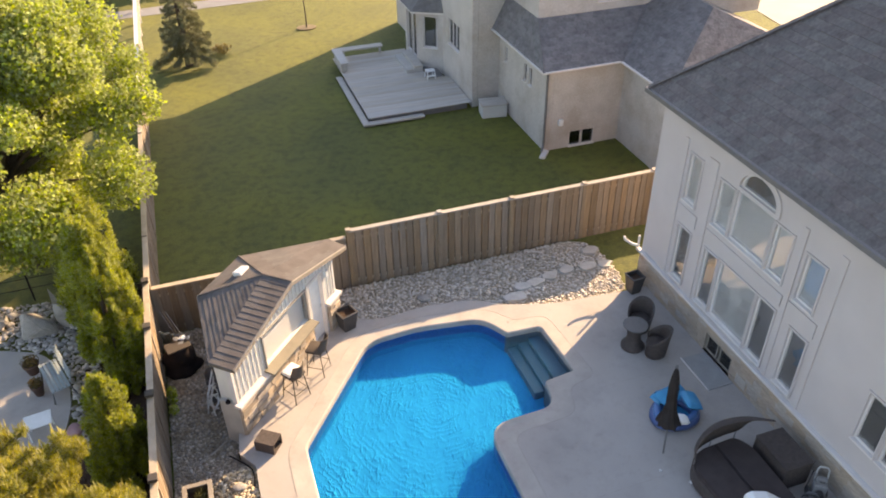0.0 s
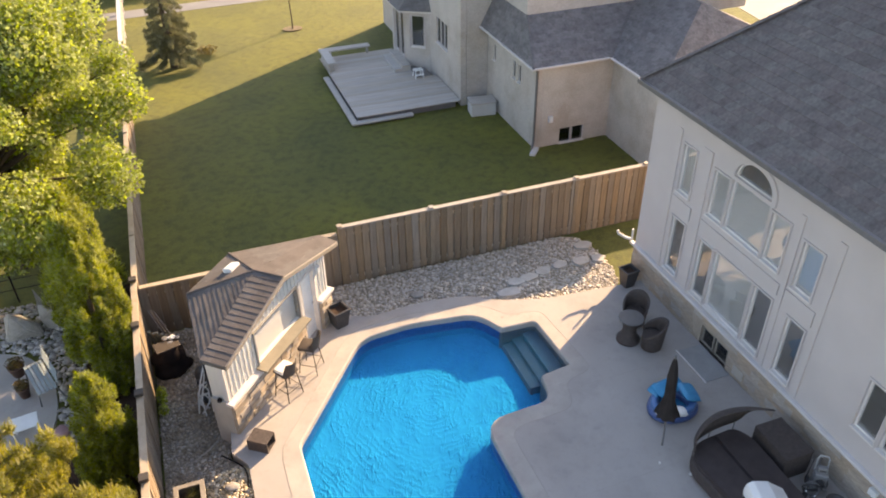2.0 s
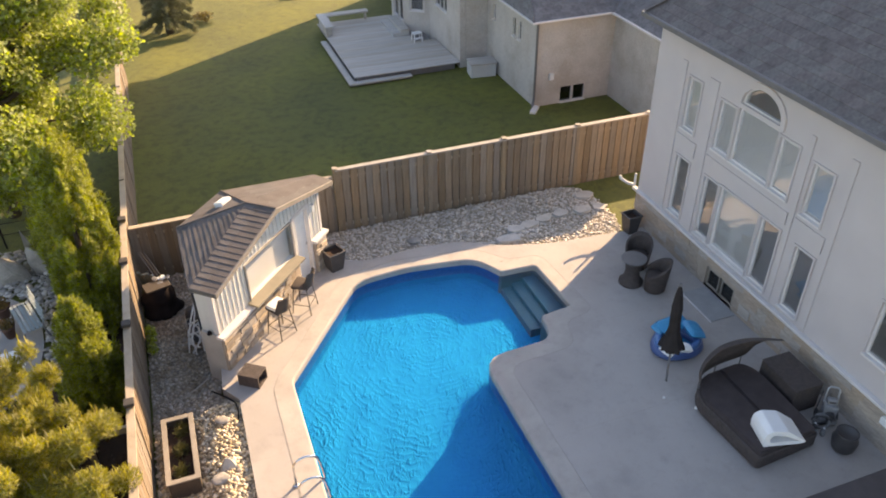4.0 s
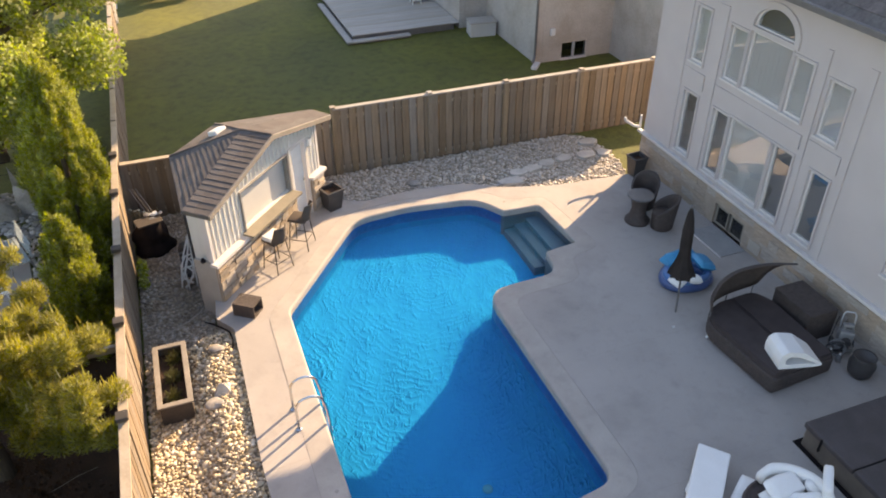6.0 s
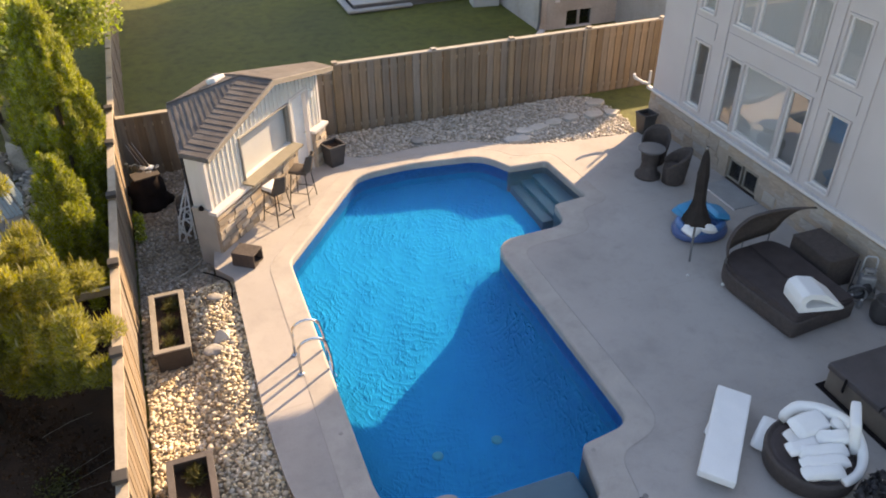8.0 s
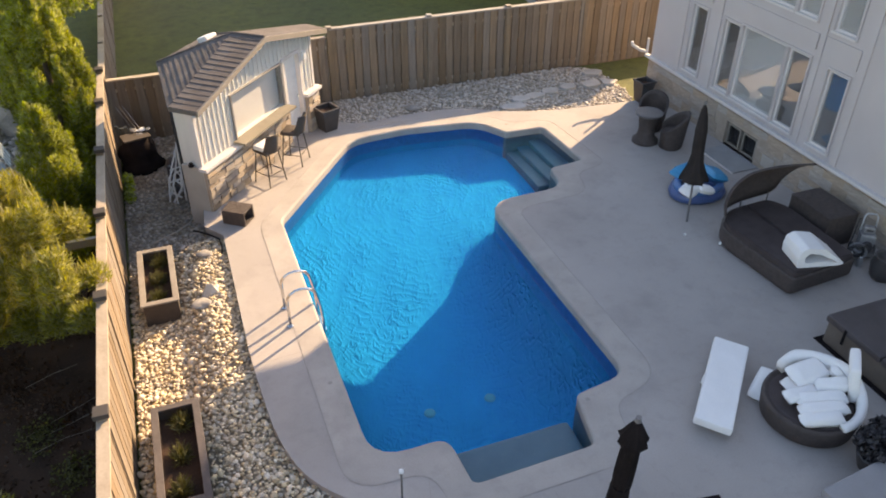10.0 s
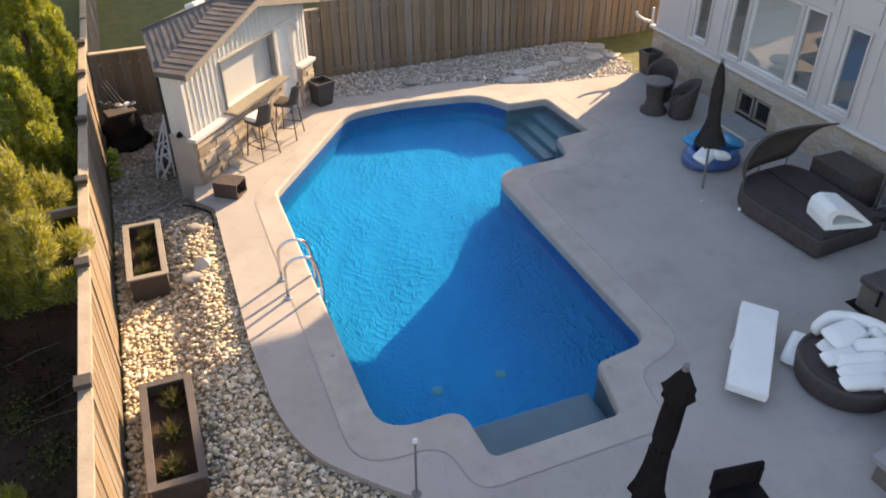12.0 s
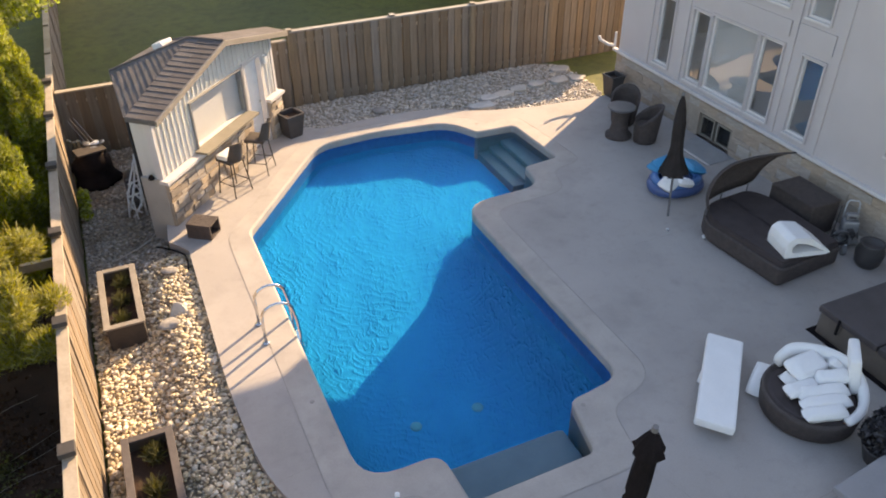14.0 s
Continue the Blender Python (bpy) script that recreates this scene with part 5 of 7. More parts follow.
part("gutter", boxed(13.58, 16.60, 4.62, 4.69, 2.95, 3.02, bev=0.01), TRIM, nh, "white gutter")
part("gutter", boxed(16.60, 16.68, 1.5, 4.62, 2.95, 3.02, bev=0.01), TRIM, nh, "white gutter")
for p, q in (((16.65, 4.65, 3.0), (18.72, 6.72, 4.28)), ((13.55, 4.65, 3.0), (14.2, 6.72, 4.28))):
    part("roof_crease", tubed([p, q], 0.05, 6), SHINGLE_N, nh)
part("downspout", tubed([(13.84, 4.90, 3.0), (13.84, 4.90, -0.1), (13.7, 4.75, -0.3)], 0.05, 8), GUT, nh, "dark downspout")
LIFT = Matrix.Translation((0.42, 0.88, -0.017)) @ Matrix.Diagonal((1, 1, 0.962, 1))
for o in nh.children_recursive:
    if o.type == "MESH":
        o.data.transform(LIFT)


# bay with the patio door, under a small roof of its own
def on_bay(u, w, d):
    return (BAYX + d, u, w)


def on_slant(u, w, d):
    k = Vector((13.14 - BAYX, BAY0 - 0.75 - BAY0)).normalized()
    return (BAYX + k.x * u - k.y * d, BAY0 + k.y * u + k.x * d, w)


bm = nb()
plate(bm, rect(BAY0, BAY1, -0.5, 2.45), [rect(BAY0 + 0.12, BAY0 + 1.62, 0.12, 2.2)], on_bay, 0.2)
part("bay_wall", bm, BRICK, nh)
SL = math.hypot(13.14 - BAYX, 0.75)
bm = nb()
plate(bm, rect(0.02, SL, -0.5, 2.45), [rect(0.28, SL - 0.25, 0.75, 2.2)], on_slant, 0.15)
part("bay_wall", bm, BRICK, nh)
part("bay_wall", boxed(BAYX, 13.13, BAY1 + 0.004, BAY1 + 0.2, -0.5, 2.45), BRICK, nh)
part("inner_wall", boxed(13.0, 13.05, BAY0, BAY1, -0.4, 2.4), UNLIT_ROOM, nh)
window_unit(on_bay, BAY0 + 0.12, BAY0 + 0.86, 0.12, 2.2, nh, name="patio_door", frame_w=0.04, casing=0.03, sill=False, glass=GLASS_DIM)
window_unit(on_bay, BAY0 + 0.88, BAY0 + 1.62, 0.12, 2.2, nh, name="patio_door", frame_w=0.04, casing=0.03, sill=False, glass=GLASS_DIM)
window_unit(on_slant, 0.28, SL - 0.25, 0.75, 2.2, nh, casing=0.03)
bm = nb()
X0, Y0 = BAYX - 0.35, BAY0 - 0.95
for i in range(6):
    a, b = i * 0.15, i * 0.15 + 0.15
    nroof(bm, ((X0 + a, BAY1 + 0.4, 2.45 + a), (X0 + a, BAY0 - 0.2 + a * 0.3, 2.45 + a), (X0 + b, BAY0 - 0.2 + b * 0.3, 2.45 + b), (X0 + b, BAY1 + 0.4, 2.45 + b)))
    nroof(bm, ((X0 + a, BAY0 - 0.2 + a * 0.3, 2.45 + a), (13.14, Y0 + a * 0.6, 2.45 + a), (13.14, Y0 + b * 0.6, 2.45 + b), (X0 + b, BAY0 - 0.2 + b * 0.3, 2.45 + b)))
bmesh.ops.remove_doubles(bm, verts=bm.verts, dist=0.002)
part("bay_roof", prism_rec(bm), SHINGLE_N, nh)
bm = nb()
prism(bm, [(X0 + 0.03, BAY1 + 0.38), (13.12, BAY1 + 0.38), (13.12, Y0 + 0.05), (X0 + 0.03, BAY0 - 0.17)], 2.36, 2.44)
part("bay_soffit", prism_rec(bm), TRIM, nh)
# timber deck of the neighbour
nd = thing("timber_deck", "weathered grey timber deck with low step and bench", "deck")
part("skirt", boxed(8.74, 12.9, 10.46, 17.25, -0.46, -0.19), GUT, nd)
for i in range(30):
    y = 10.38 + i * 0.230
    part("plank", boxed(8.62, 13.10 if y < 13.2 else BAYX - 0.02, y, y + 0.224, -0.19, -0.15), DECKWOOD, nd)
part("step", boxed(8.34, 8.60, 10.12, 15.35, -0.38, -0.31, bev=0.01), DECKWOOD, nd)
part("step", boxed(8.605, 10.95, 10.12, 10.40, -0.38, -0.31, bev=0.01), DECKWOOD, nd)
part("step_base", boxed(8.40, 8.72, 10.2, 15.3, -0.46, -0.385), GUT, nd)
part("step_base", boxed(8.73, 10.9, 10.2, 10.44, -0.46, -0.385), GUT, nd)
for q in ((8.60, 9.0, 15.3, 17.25), (9.005, 11.0, 16.85, 17.25)):
    part("bench", boxed(q[0], q[1], q[2], q[3], 0.24, 0.31, bev=0.01), DECKWOOD, nd, "built-in bench top")
    for x, y in ((q[0] + 0.03, q[2] + 0.03), (q[1] - 0.13, q[3] - 0.13)):
        part("bench_leg", boxed(x, x + 0.1, y, y + 0.1, -0.15, 0.24), DECKWOOD, nd)
part("bench_panel", boxed(8.68, 8.92, 15.5, 17.1, -0.15, 0.24), DECKWOOD, nd)
ds = thing("door_step", "grey timber step below the patio door", "step")
for i, (a, b, z) in enumerate(((11.42, BAYX - 0.03, 0.0), (11.78, BAYX - 0.03, 0.13))):
    part("tread", boxed(a, b, 14.25, 16.3, -0.15 + 0.15 * i, z, bev=0.01), DECKWOOD, ds)
ch = thing("plastic_stool", "small white plastic stool on the timber deck", "stool", pose(12.24, 13.4, -0.15))
part("seat", boxed(-0.2, 0.2, -0.16, 0.16, 0.34, 0.38, bev=0.02), WHITE_P, ch)
part("lower_tread", boxed(-0.2, 0.2, -0.30, -0.14, 0.16, 0.20, bev=0.02), WHITE_P, ch)
for x in (-0.16, 0.16):
    for y in (-0.16, 0.16):
        part("leg", tubed([(x * 1.15, y * 1.25, 0), (x, y, 0.35)], 0.025, 6), WHITE_P, ch)
cab = thing("storage_box", "pale storage box beside the neighbour's wall", "storage box", pose(13.72, 9.55, -0.45, 0, 0, -8))
part("body", boxed(-0.52, 0.52, -0.36, 0.36, 0.0, 0.52, bev=0.02), SHUTTER, cab)
part("lid", boxed(-0.55, 0.55, -0.39, 0.39, 0.52, 0.58, bev=0.02), DECKWOOD, cab)
sd = thing("splash_block", "white splash block under the downspout", "splash block", pose(14.2, 5.55, -0.45, 0, 0, 50))
part("block", boxed(-0.3, 0.3, -0.11, 0.11, -0.01, 0.10, bev=0.02), TRIM, sd)
mb = thing("meter_box", "small white meter box on the neighbour's wall", "meter box")
part("box", boxed(14.85, 15.02, 5.75, 5.85, 0.55, 0.80, bev=0.01), WHITE_P, mb)

# ---- trees and planting ----
def leaf_cloud(name, centres, count, size, material, parent, seed, flat=0.0, elong=1.0, spiky=False, shell=0.35, wide=1.0):
    """Many small leaves round branch clumps (x, y, z, rx, ry, rz), thicker at the clump's skin."""
    rg = np.random.default_rng(seed)
    c = np.array(centres, float)
    vol = (c[:, 3] * c[:, 4] * c[:, 5]) ** 0.75
    pick = rg.choice(len(c), count, p=vol / vol.sum())
    d = rg.normal(size=(count, 3))
    d /= np.linalg.norm(d, axis=1)[:, None]
    rad = 1 - shell * rg.random(count) ** 1.5
    rad += rg.normal(0, 0.05, count)
    pos = c[pick, :3] + d * c[pick, 3:6] * rad[:, None]
    if spiky:
        ax = d + np.array([0, 0, 0.7]) + rg.normal(0, 0.35, (count, 3))
    else:
        ax = rg.normal(size=(count, 3)) + d * 0.6
    ax /= np.linalg.norm(ax, axis=1)[:, None]
    side = np.cross(ax, rg.normal(size=(count, 3)))
    side /= np.linalg.norm(side, axis=1)[:, None]
    s = size * rg.uniform(0.6, 1.3, count)[:, None]
    a, b = ax * s * elong * 0.5, side * s * 0.5 * wide
    bend = np.cross(ax, side) * s * 0.18
    v = np.stack([pos - a, pos + b * 0.8 + bend, pos + a, pos - b * 0.8 + bend], 1).reshape(-1, 3)
    f = np.arange(count * 4).reshape(-1, 4)
    ob = new(name, pydata(name, v.tolist(), f.tolist(), material))
    ob.parent = parent
    return ob


def broad_tree(name, label, x, y, z, h, r, trunk_r, material, leaves, size, seed, low=0.2):
    root = thing(name, label, "tree")
    rs = random.Random(seed)
    bm = nb()
    fork = z + h * (low + 0.12)
    tube(bm, [(x, y, z - 0.1), (x + 0.03, y, z + h * 0.12), (x - 0.04, y + 0.05, fork), (x, y, z + h * 0.7)], trunk_r, 10, trunk_r * 0.35)
    clumps = []
    for i in range(120 if h > 6 else 12):
        a = rs.uniform(0, 2 * math.pi)
        up = rs.random()
        rr = r * math.sqrt(max(0.05, 1 - (2 * up - 0.85) ** 2 * 0.8)) * rs.uniform(0.35, 0.98)
        c = Vector((x + rr * math.cos(a), y + rr * math.sin(a), z + h * (low + 0.08) + up * h * (0.86 - low)))
        s = r * (rs.uniform(0.11, 0.24) if h > 6 else rs.uniform(0.24, 0.40))
        clumps.append((*c, s, s, s * rs.uniform(0.75, 1.05)))
        st = Vector((x, y, fork - 0.2 + up * h * 0.25))
        tube(bm, [st, st.lerp(c, 0.5) + Vector((0, 0, 0.15)), c], trunk_r * 0.32, 6, trunk_r * 0.06)
    part("trunk", bm, BARK, root, smooth=True)
    leaf_cloud("crown", clumps, leaves, size, material, root, seed, shell=0.8)
    return root


def column_tree(name, label, x, y, z, h, r, material, leaves, size, seed, lean=(0, 0)):
    root = thing(name, label, "shrub")
    rs = random.Random(seed)
    part("trunk", tubed([(x, y, z - 0.1), (x + lean[0] * 0.5, y + lean[1] * 0.5, z + h * 0.5), (x + lean[0], y + lean[1], z + h * 0.9)], 0.09, 8, 0.02), BARK, root, smooth=True)
    clumps = []
    for i in range(280):
        t = (i + rs.random()) / 280
        rr = r * (1 - max(0, t - 0.45) ** 1.6 * 2.0) * rs.uniform(0.25, 0.94)
        a = rs.uniform(0, 6.28)
        s = r * rs.uniform(0.08, 0.17) * (1.1 - 0.5 * t)
        clumps.append((x + lean[0] * t + rr * math.cos(a), y + lean[1] * t + rr * math.sin(a), z + 0.15 + t * (h - 0.35), s, s, s * 2.6))
    leaf_cloud("crown", clumps, leaves, size, material, root, seed, elong=1.5, spiky=True, shell=0.6, wide=0.36)
    return root


def conifer(name, label, x, y, z, h, r, material, needles, size, seed, whorls=11, droop=0.1, dense=1.0, shoots=0):
    root = thing(name, label, "tree")
    rs = random.Random(seed)
    bm = nb()
    tube(bm, [(x, y, z - 0.1), (x, y, z + h * 0.5), (x, y, z + h * 0.98)], 0.035 * h, 8, 0.01)
    clumps = []
    for i in range(whorls):
        t = (i + 0.5) / whorls
        n = rs.randint(6, 8)
        reach = r * (1 - t) ** 0.8
        for j in range(n):
            a = 2 * math.pi * (j + rs.random() * 0.7) / n
            L_ = reach * rs.uniform(0.75, 1.12)
            zz = z + 0.12 * h + t * h * 0.86
            tip = Vector((x + L_ * math.cos(a), y + L_ * math.sin(a), zz - droop * L_ + 0.15 * L_ * (t - 0.2)))
            tube(bm, [(x, y, zz), tip], 0.02, 5, 0.006)
            for q in (0.35, 0.6, 0.82, 1.02):
                c = Vector((x, y, zz)).lerp(tip, q)
                s = max(0.09, L_ * 0.26 * dense)
                clumps.append((*c, s, s, s * rs.uniform(0.7, 1.3)))
    part("trunk", bm, BARK, root, smooth=True)
    leaf_cloud("crown", clumps, needles, size, material, root, seed, elong=1.5, spiky=True, shell=0.8, wide=0.26)
    if shoots:
        bm = nb()
        for c in clumps:
            for k in range(shoots):
                p = Vector(c[:3]) + Vector((rs.uniform(-0.8, 0.8) * c[3], rs.uniform(-0.8, 0.8) * c[3], c[5] * rs.uniform(0.55, 0.95)))
                tube(bm, [p, p + Vector((rs.uniform(-0.03, 0.03), rs.uniform(-0.03, 0.03), rs.uniform(0.10, 0.19)))], 0.013, 4, 0.006)
        part("new_growth", bm, LEAF_SHOOT, root, "pale yellow upright new shoots")
    return root


broad_tree("maple_tree", "broad maple with bright yellow-green sunlit leaves behind the fence", -3.35, 4.6, -0.45, 8.8, 4.5, 0.2, LEAF_MAPLE, 190000, 0.115, 3, low=0.14)
column_tree("cedar_shrub", "tall columnar golden-green cedar against the fence", -0.84, -1.5, -0.45, 5.0, 0.92, LEAF_THUJA, 100000, 0.078, 4)
column_tree("cedar_shrub", "short golden-green cedar against the fence", -0.80, -4.75, -0.45, 3.2, 0.74, LEAF_THUJA, 40000, 0.075, 5)
column_tree("cedar_shrub", "tall columnar golden-green cedar against the fence", -1.35, 1.3, -0.45, 4.2, 1.05, LEAF_THUJA, 30000, 0.09, 6)
conifer("pine_tree", "bushy pine with olive sunlit needles behind the fence", -2.25, -7.75, -0.45, 5.6, 2.3, LEAF_PINE, 220000, 0.074, 7, whorls=16, droop=-0.34, dense=0.46, shoots=4)
column_tree("low_shrub", "low yellow-green shrub at the fence", -1.30, -11.75, -0.45, 1.35, 0.50, LEAF_PINE, 7000, 0.08, 15)
conifer("spruce_tree", "dark young spruce standing on the far lawn", 2.1, 19.5, -0.45, 5.3, 1.3, LEAF_SPRUCE, 42000, 0.10, 9, droop=0.30, whorls=15, dense=0.55)

# ---- pool ladder ----
ladder = thing("pool_ladder", "polished steel pool ladder with two curved grab rails", "ladder")
for y in (-8.43, -8.93):
    pts = [(2.60, y, 0.0), (2.60, y, 0.45)]
    for i in range(9):
        a = math.pi * i / 8
        pts.append((2.60 + 0.24 - 0.24 * math.cos(a) * 1.0, y, 0.50 + 0.20 * math.sin(a)))
    pts += [(3.12, y, 0.28), (3.14, y, 0.0), (3.14, y, -0.6)]
    rail = part("grab_rail", tubed(pts, 0.024, 10), STEEL, ladder, smooth=True)
    part("flange", lathe(nb(), [(0.055, 0.0), (0.055, 0.018), (0.03, 0.03)], 14, 2.60, y), STEEL, rail)
for z in (-0.3, -0.55):
    part("tread", boxed(3.10, 3.19, -8.90, -8.46, z - 0.015, z + 0.015, bev=0.006), STEEL, ladder)
pole = thing("anchor_pole", "thin dark metal pole with a bright knob standing on the deck", "pole")
part("shaft", tubed([(3.2, -13.03, 0.0), (3.2, -13.05, 0.88)], 0.014, 8), GUT, pole)
part("knob", lathe(nb(), [(0.012, 0.87), (0.03, 0.885), (0.03, 0.915), (0.012, 0.93)], 10, 3.2, -13.05), WHITE_P, pole, "bright knob")
part("foot", lathe(nb(), [(0.06, 0.0), (0.06, 0.012), (0.02, 0.03)], 12, 3.2, -13.03), GUT, pole)


# ---- bar stools ----
def bar_stool(m, first=None):
    if first:
        return copy_thing(first, m)
    s = thing("bar_stool", "tall grey-brown bar stool with bucket seat and dark metal legs", "bar stool", m, "bar stools at the shed")
    GREY_S = mat("stool_shell", (0.085, 0.064, 0.052), (0.055, 0.041, 0.033), rough=0.75, scale=5, fine=40, bump=0.05)
    METAL = mat("dark_metal", (0.05, 0.042, 0.037), (0.035, 0.029, 0.026), rough=0.55, metal=0.2, scale=6, fine=40, bump=0.03)
    bm = nb()
    box(bm, -0.21, 0.21, -0.21, 0.21, 0.72, 0.79, bev=0.025)
    part("seat", bm, GREY_S, s, smooth=True)
    bm = nb()
    rows = []
    for k in range(7):
        z = 0.75 + k * 0.072
        lean = 0.03 + k * 0.016
        w = 2.05 - 0.10 * k
        rows.append([(0.23 * math.cos(a) * 0.95, 0.0 + 0.23 * math.sin(a) + lean * max(0, math.sin(a)), z - 0.04 * (abs(a - math.pi / 2) / 1.0) ** 2 * (k / 6)) for a in [math.pi / 2 + w * (j / 10 - 0.5) * 1.15 for j in range(11)]])
    for d in (0.0, -0.02):
        g = [[bm.verts.new((x * (1 + d * 3), y * (1 + d * 3), z)) for x, y, z in r_] for r_ in rows]
        for a, b in zip(g, g[1:]):
            for j in range(10):
                bm.faces.new((a[j], a[j + 1], b[j + 1], b[j]))
        if d == 0.0:
            g0 = g
    for j in range(10):
        bm.faces.new((g0[-1][j], g0[-1][j + 1], g[-1][j + 1], g[-1][j]))
    part("backrest", prism_rec(bm), GREY_S, s, smooth=True)
    for x in (-1, 1):
        for y in (-1, 1):
            part("leg", tubed([(x * 0.23, y * 0.23, 0), (x * 0.16, y * 0.16, 0.73)], 0.013, 6), METAL, s)
    bm = nb()
    for a, b in (((-.2, -.2), (.2, -.2)), ((.2, -.2), (.2, .2)), ((.2, .2), (-.2, .2)), ((-.2, .2), (-.2, -.2))):
        tube(bm, [(a[0], a[1], 0.25), (b[0], b[1], 0.25)], 0.009, 6)
    part("foot_ring", bm, METAL, s)
    return s


SA = math.degrees(math.atan2(U.y, U.x))
st1 = bar_stool(pose(3.14, -4.05, 0, 0, 0, SA + 165))
bar_stool(pose(3.82, -3.38, 0, 0, 0, SA + 190), st1)
tw = thing("folded_towel", "folded white towel on a bar stool seat", "towel")
bm = nb()
for k in range(3):
    box(bm, -0.19, 0.19, -0.13, 0.13, 0.79 + k * 0.03, 0.818 + k * 0.03, bev=0.012)
bmesh.ops.transform(bm, matrix=pose(3.10, -4.02, 0, 0, 0, 40), verts=bm.verts)
part("cloth", bm, WHITE_F, tw, smooth=True)


def square_pot(name, label, x, y, z, w, h, rot, mat_=None):
    p = thing(name, label, "planter", pose(x, y, z, 0, 0, rot))
    bm = nb()
    t, b = w / 2, w * 0.36
    prof = [(b, 0.0), (t, h), (t + 0.015, h), (t + 0.015, h + 0.04), (t - 0.035, h + 0.04), (t - 0.04, h - 0.08)]
    rings = [[bm.verts.new((sx * k, sy * k, zz)) for sx, sy in ((-1, -1), (1, -1), (1, 1), (-1, 1))] for k, zz in prof]
    bm.faces.new(rings[0][::-1])
    for a, c in zip(rings, rings[1:]):
        for j in range(4):
            bm.faces.new((a[j], a[(j + 1) % 4], c[(j + 1) % 4], c[j]))
    bmesh.ops.bevel(bm, geom=[e for e in bm.edges], offset=0.006, segments=1, affect="EDGES")
    part("pot", bm, mat_ or POT, p)
    part("soil", boxed(-t + 0.04, t - 0.04, -t + 0.04, t - 0.04, h - 0.09, h - 0.06), SOIL, p)
    return p


square_pot("square_planter", "dark grey tapered square planter beside the shed door", 4.86, -2.02, 0, 0.46, 0.52, 20)
square_pot("square_planter", "black tapered square planter at the house corner", 12.82, -3.25, 0, 0.40, 0.52, 5)
crate = thing("open_crate", "dark brown open crate lying on its side by the shed", "crate", pose(2.27, -5.40, 0, 0, 0, -36))
for nm, q in (("panel", (-0.24, 0.24, -0.19, 0.19, 0.27, 0.30)), ("panel", (-0.24, 0.24, -0.19, 0.19, 0.0, 0.03)), ("panel", (-0.24, 0.24, -0.19, -0.16, 0.03, 0.27)), ("panel", (-0.24, 0.24, 0.16, 0.19, 0.03, 0.27)), ("back", (-0.24, -0.21, -0.16, 0.16, 0.03, 0.27))):
    part(nm, boxed(*q, bev=0.005), WICKER, crate)

# ---- bistro set by the house ----
bt = thing("bistro_table", "round dark wicker bistro table with grey top", "table", pose(11.64, -5.24, 0))
part("pedestal", lathe(nb(), [(0.30, 0.0), (0.30, 0.06), (0.22, 0.12), (0.17, 0.35), (0.20, 0.60), (0.27, 0.68)], 24), WICKER, bt, smooth=True)
part("tabletop", lathe(nb(), [(0.29, 0.68), (0.315, 0.70), (0.315, 0.725), (0.29, 0.735), (0.01, 0.735)], 28), mat("smoked_glass", (0.12, 0.115, 0.115), (0.09, 0.087, 0.087), rough=0.42, bump=0.01), bt, "grey glass top")


def tub_chair(m, first=None):
    if first:
        return copy_thing(first, m)
    c = thing("tub_chair", "rounded dark wicker tub chair", "chair", m, "wicker chairs at the bistro table")
    bm = nb()
    n, rows = 20, []
    for k in range(8):
        t = k / 7
        ring = []
        for j in range(n + 1):
            a = -math.pi * 0.72 + 2 * math.pi * 0.72 * j / n
            hgt = 0.36 + 0.46 * max(0.0, math.cos(a * 0.62)) ** 1.2
            z = 0.04 + t * hgt
            r_ = 0.27 + 0.07 * t
            ring.append((r_ * math.sin(a), r_ * math.cos(a) * 1.02, z))
        rows.append(ring)
    grids = []
    for s in (1.0, 0.86):
        grids.append([[bm.verts.new((x * s, y * s, z)) for x, y, z in r_] for r_ in rows])
    for g in grids:
        for a, b in zip(g, g[1:]):
            for j in range(n):
                bm.faces.new((a[j], a[j + 1], b[j + 1], b[j]))
    for j in range(n):
        bm.faces.new((grids[0][-1][j], grids[0][-1][j + 1], grids[1][-1][j + 1], grids[1][-1][j]))
    for e in (0, n):
        for k in range(7):
            bm.faces.new((grids[0][k][e], grids[0][k + 1][e], grids[1][k + 1][e], grids[1][k][e]))
    part("shell", prism_rec(bm), WICKER, c, smooth=True)
    part("seat", lathe(nb(), [(0.24, 0.0), (0.25, 0.34), (0.24, 0.40), (0.20, 0.43)], 22), WICKER, c, smooth=True)
    return c


c1 = tub_chair(pose(12.12, -4.72, 0, 0, 0, -45))
tub_chair(pose(12.02, -5.68, 0, 0, 0, -120), c1)


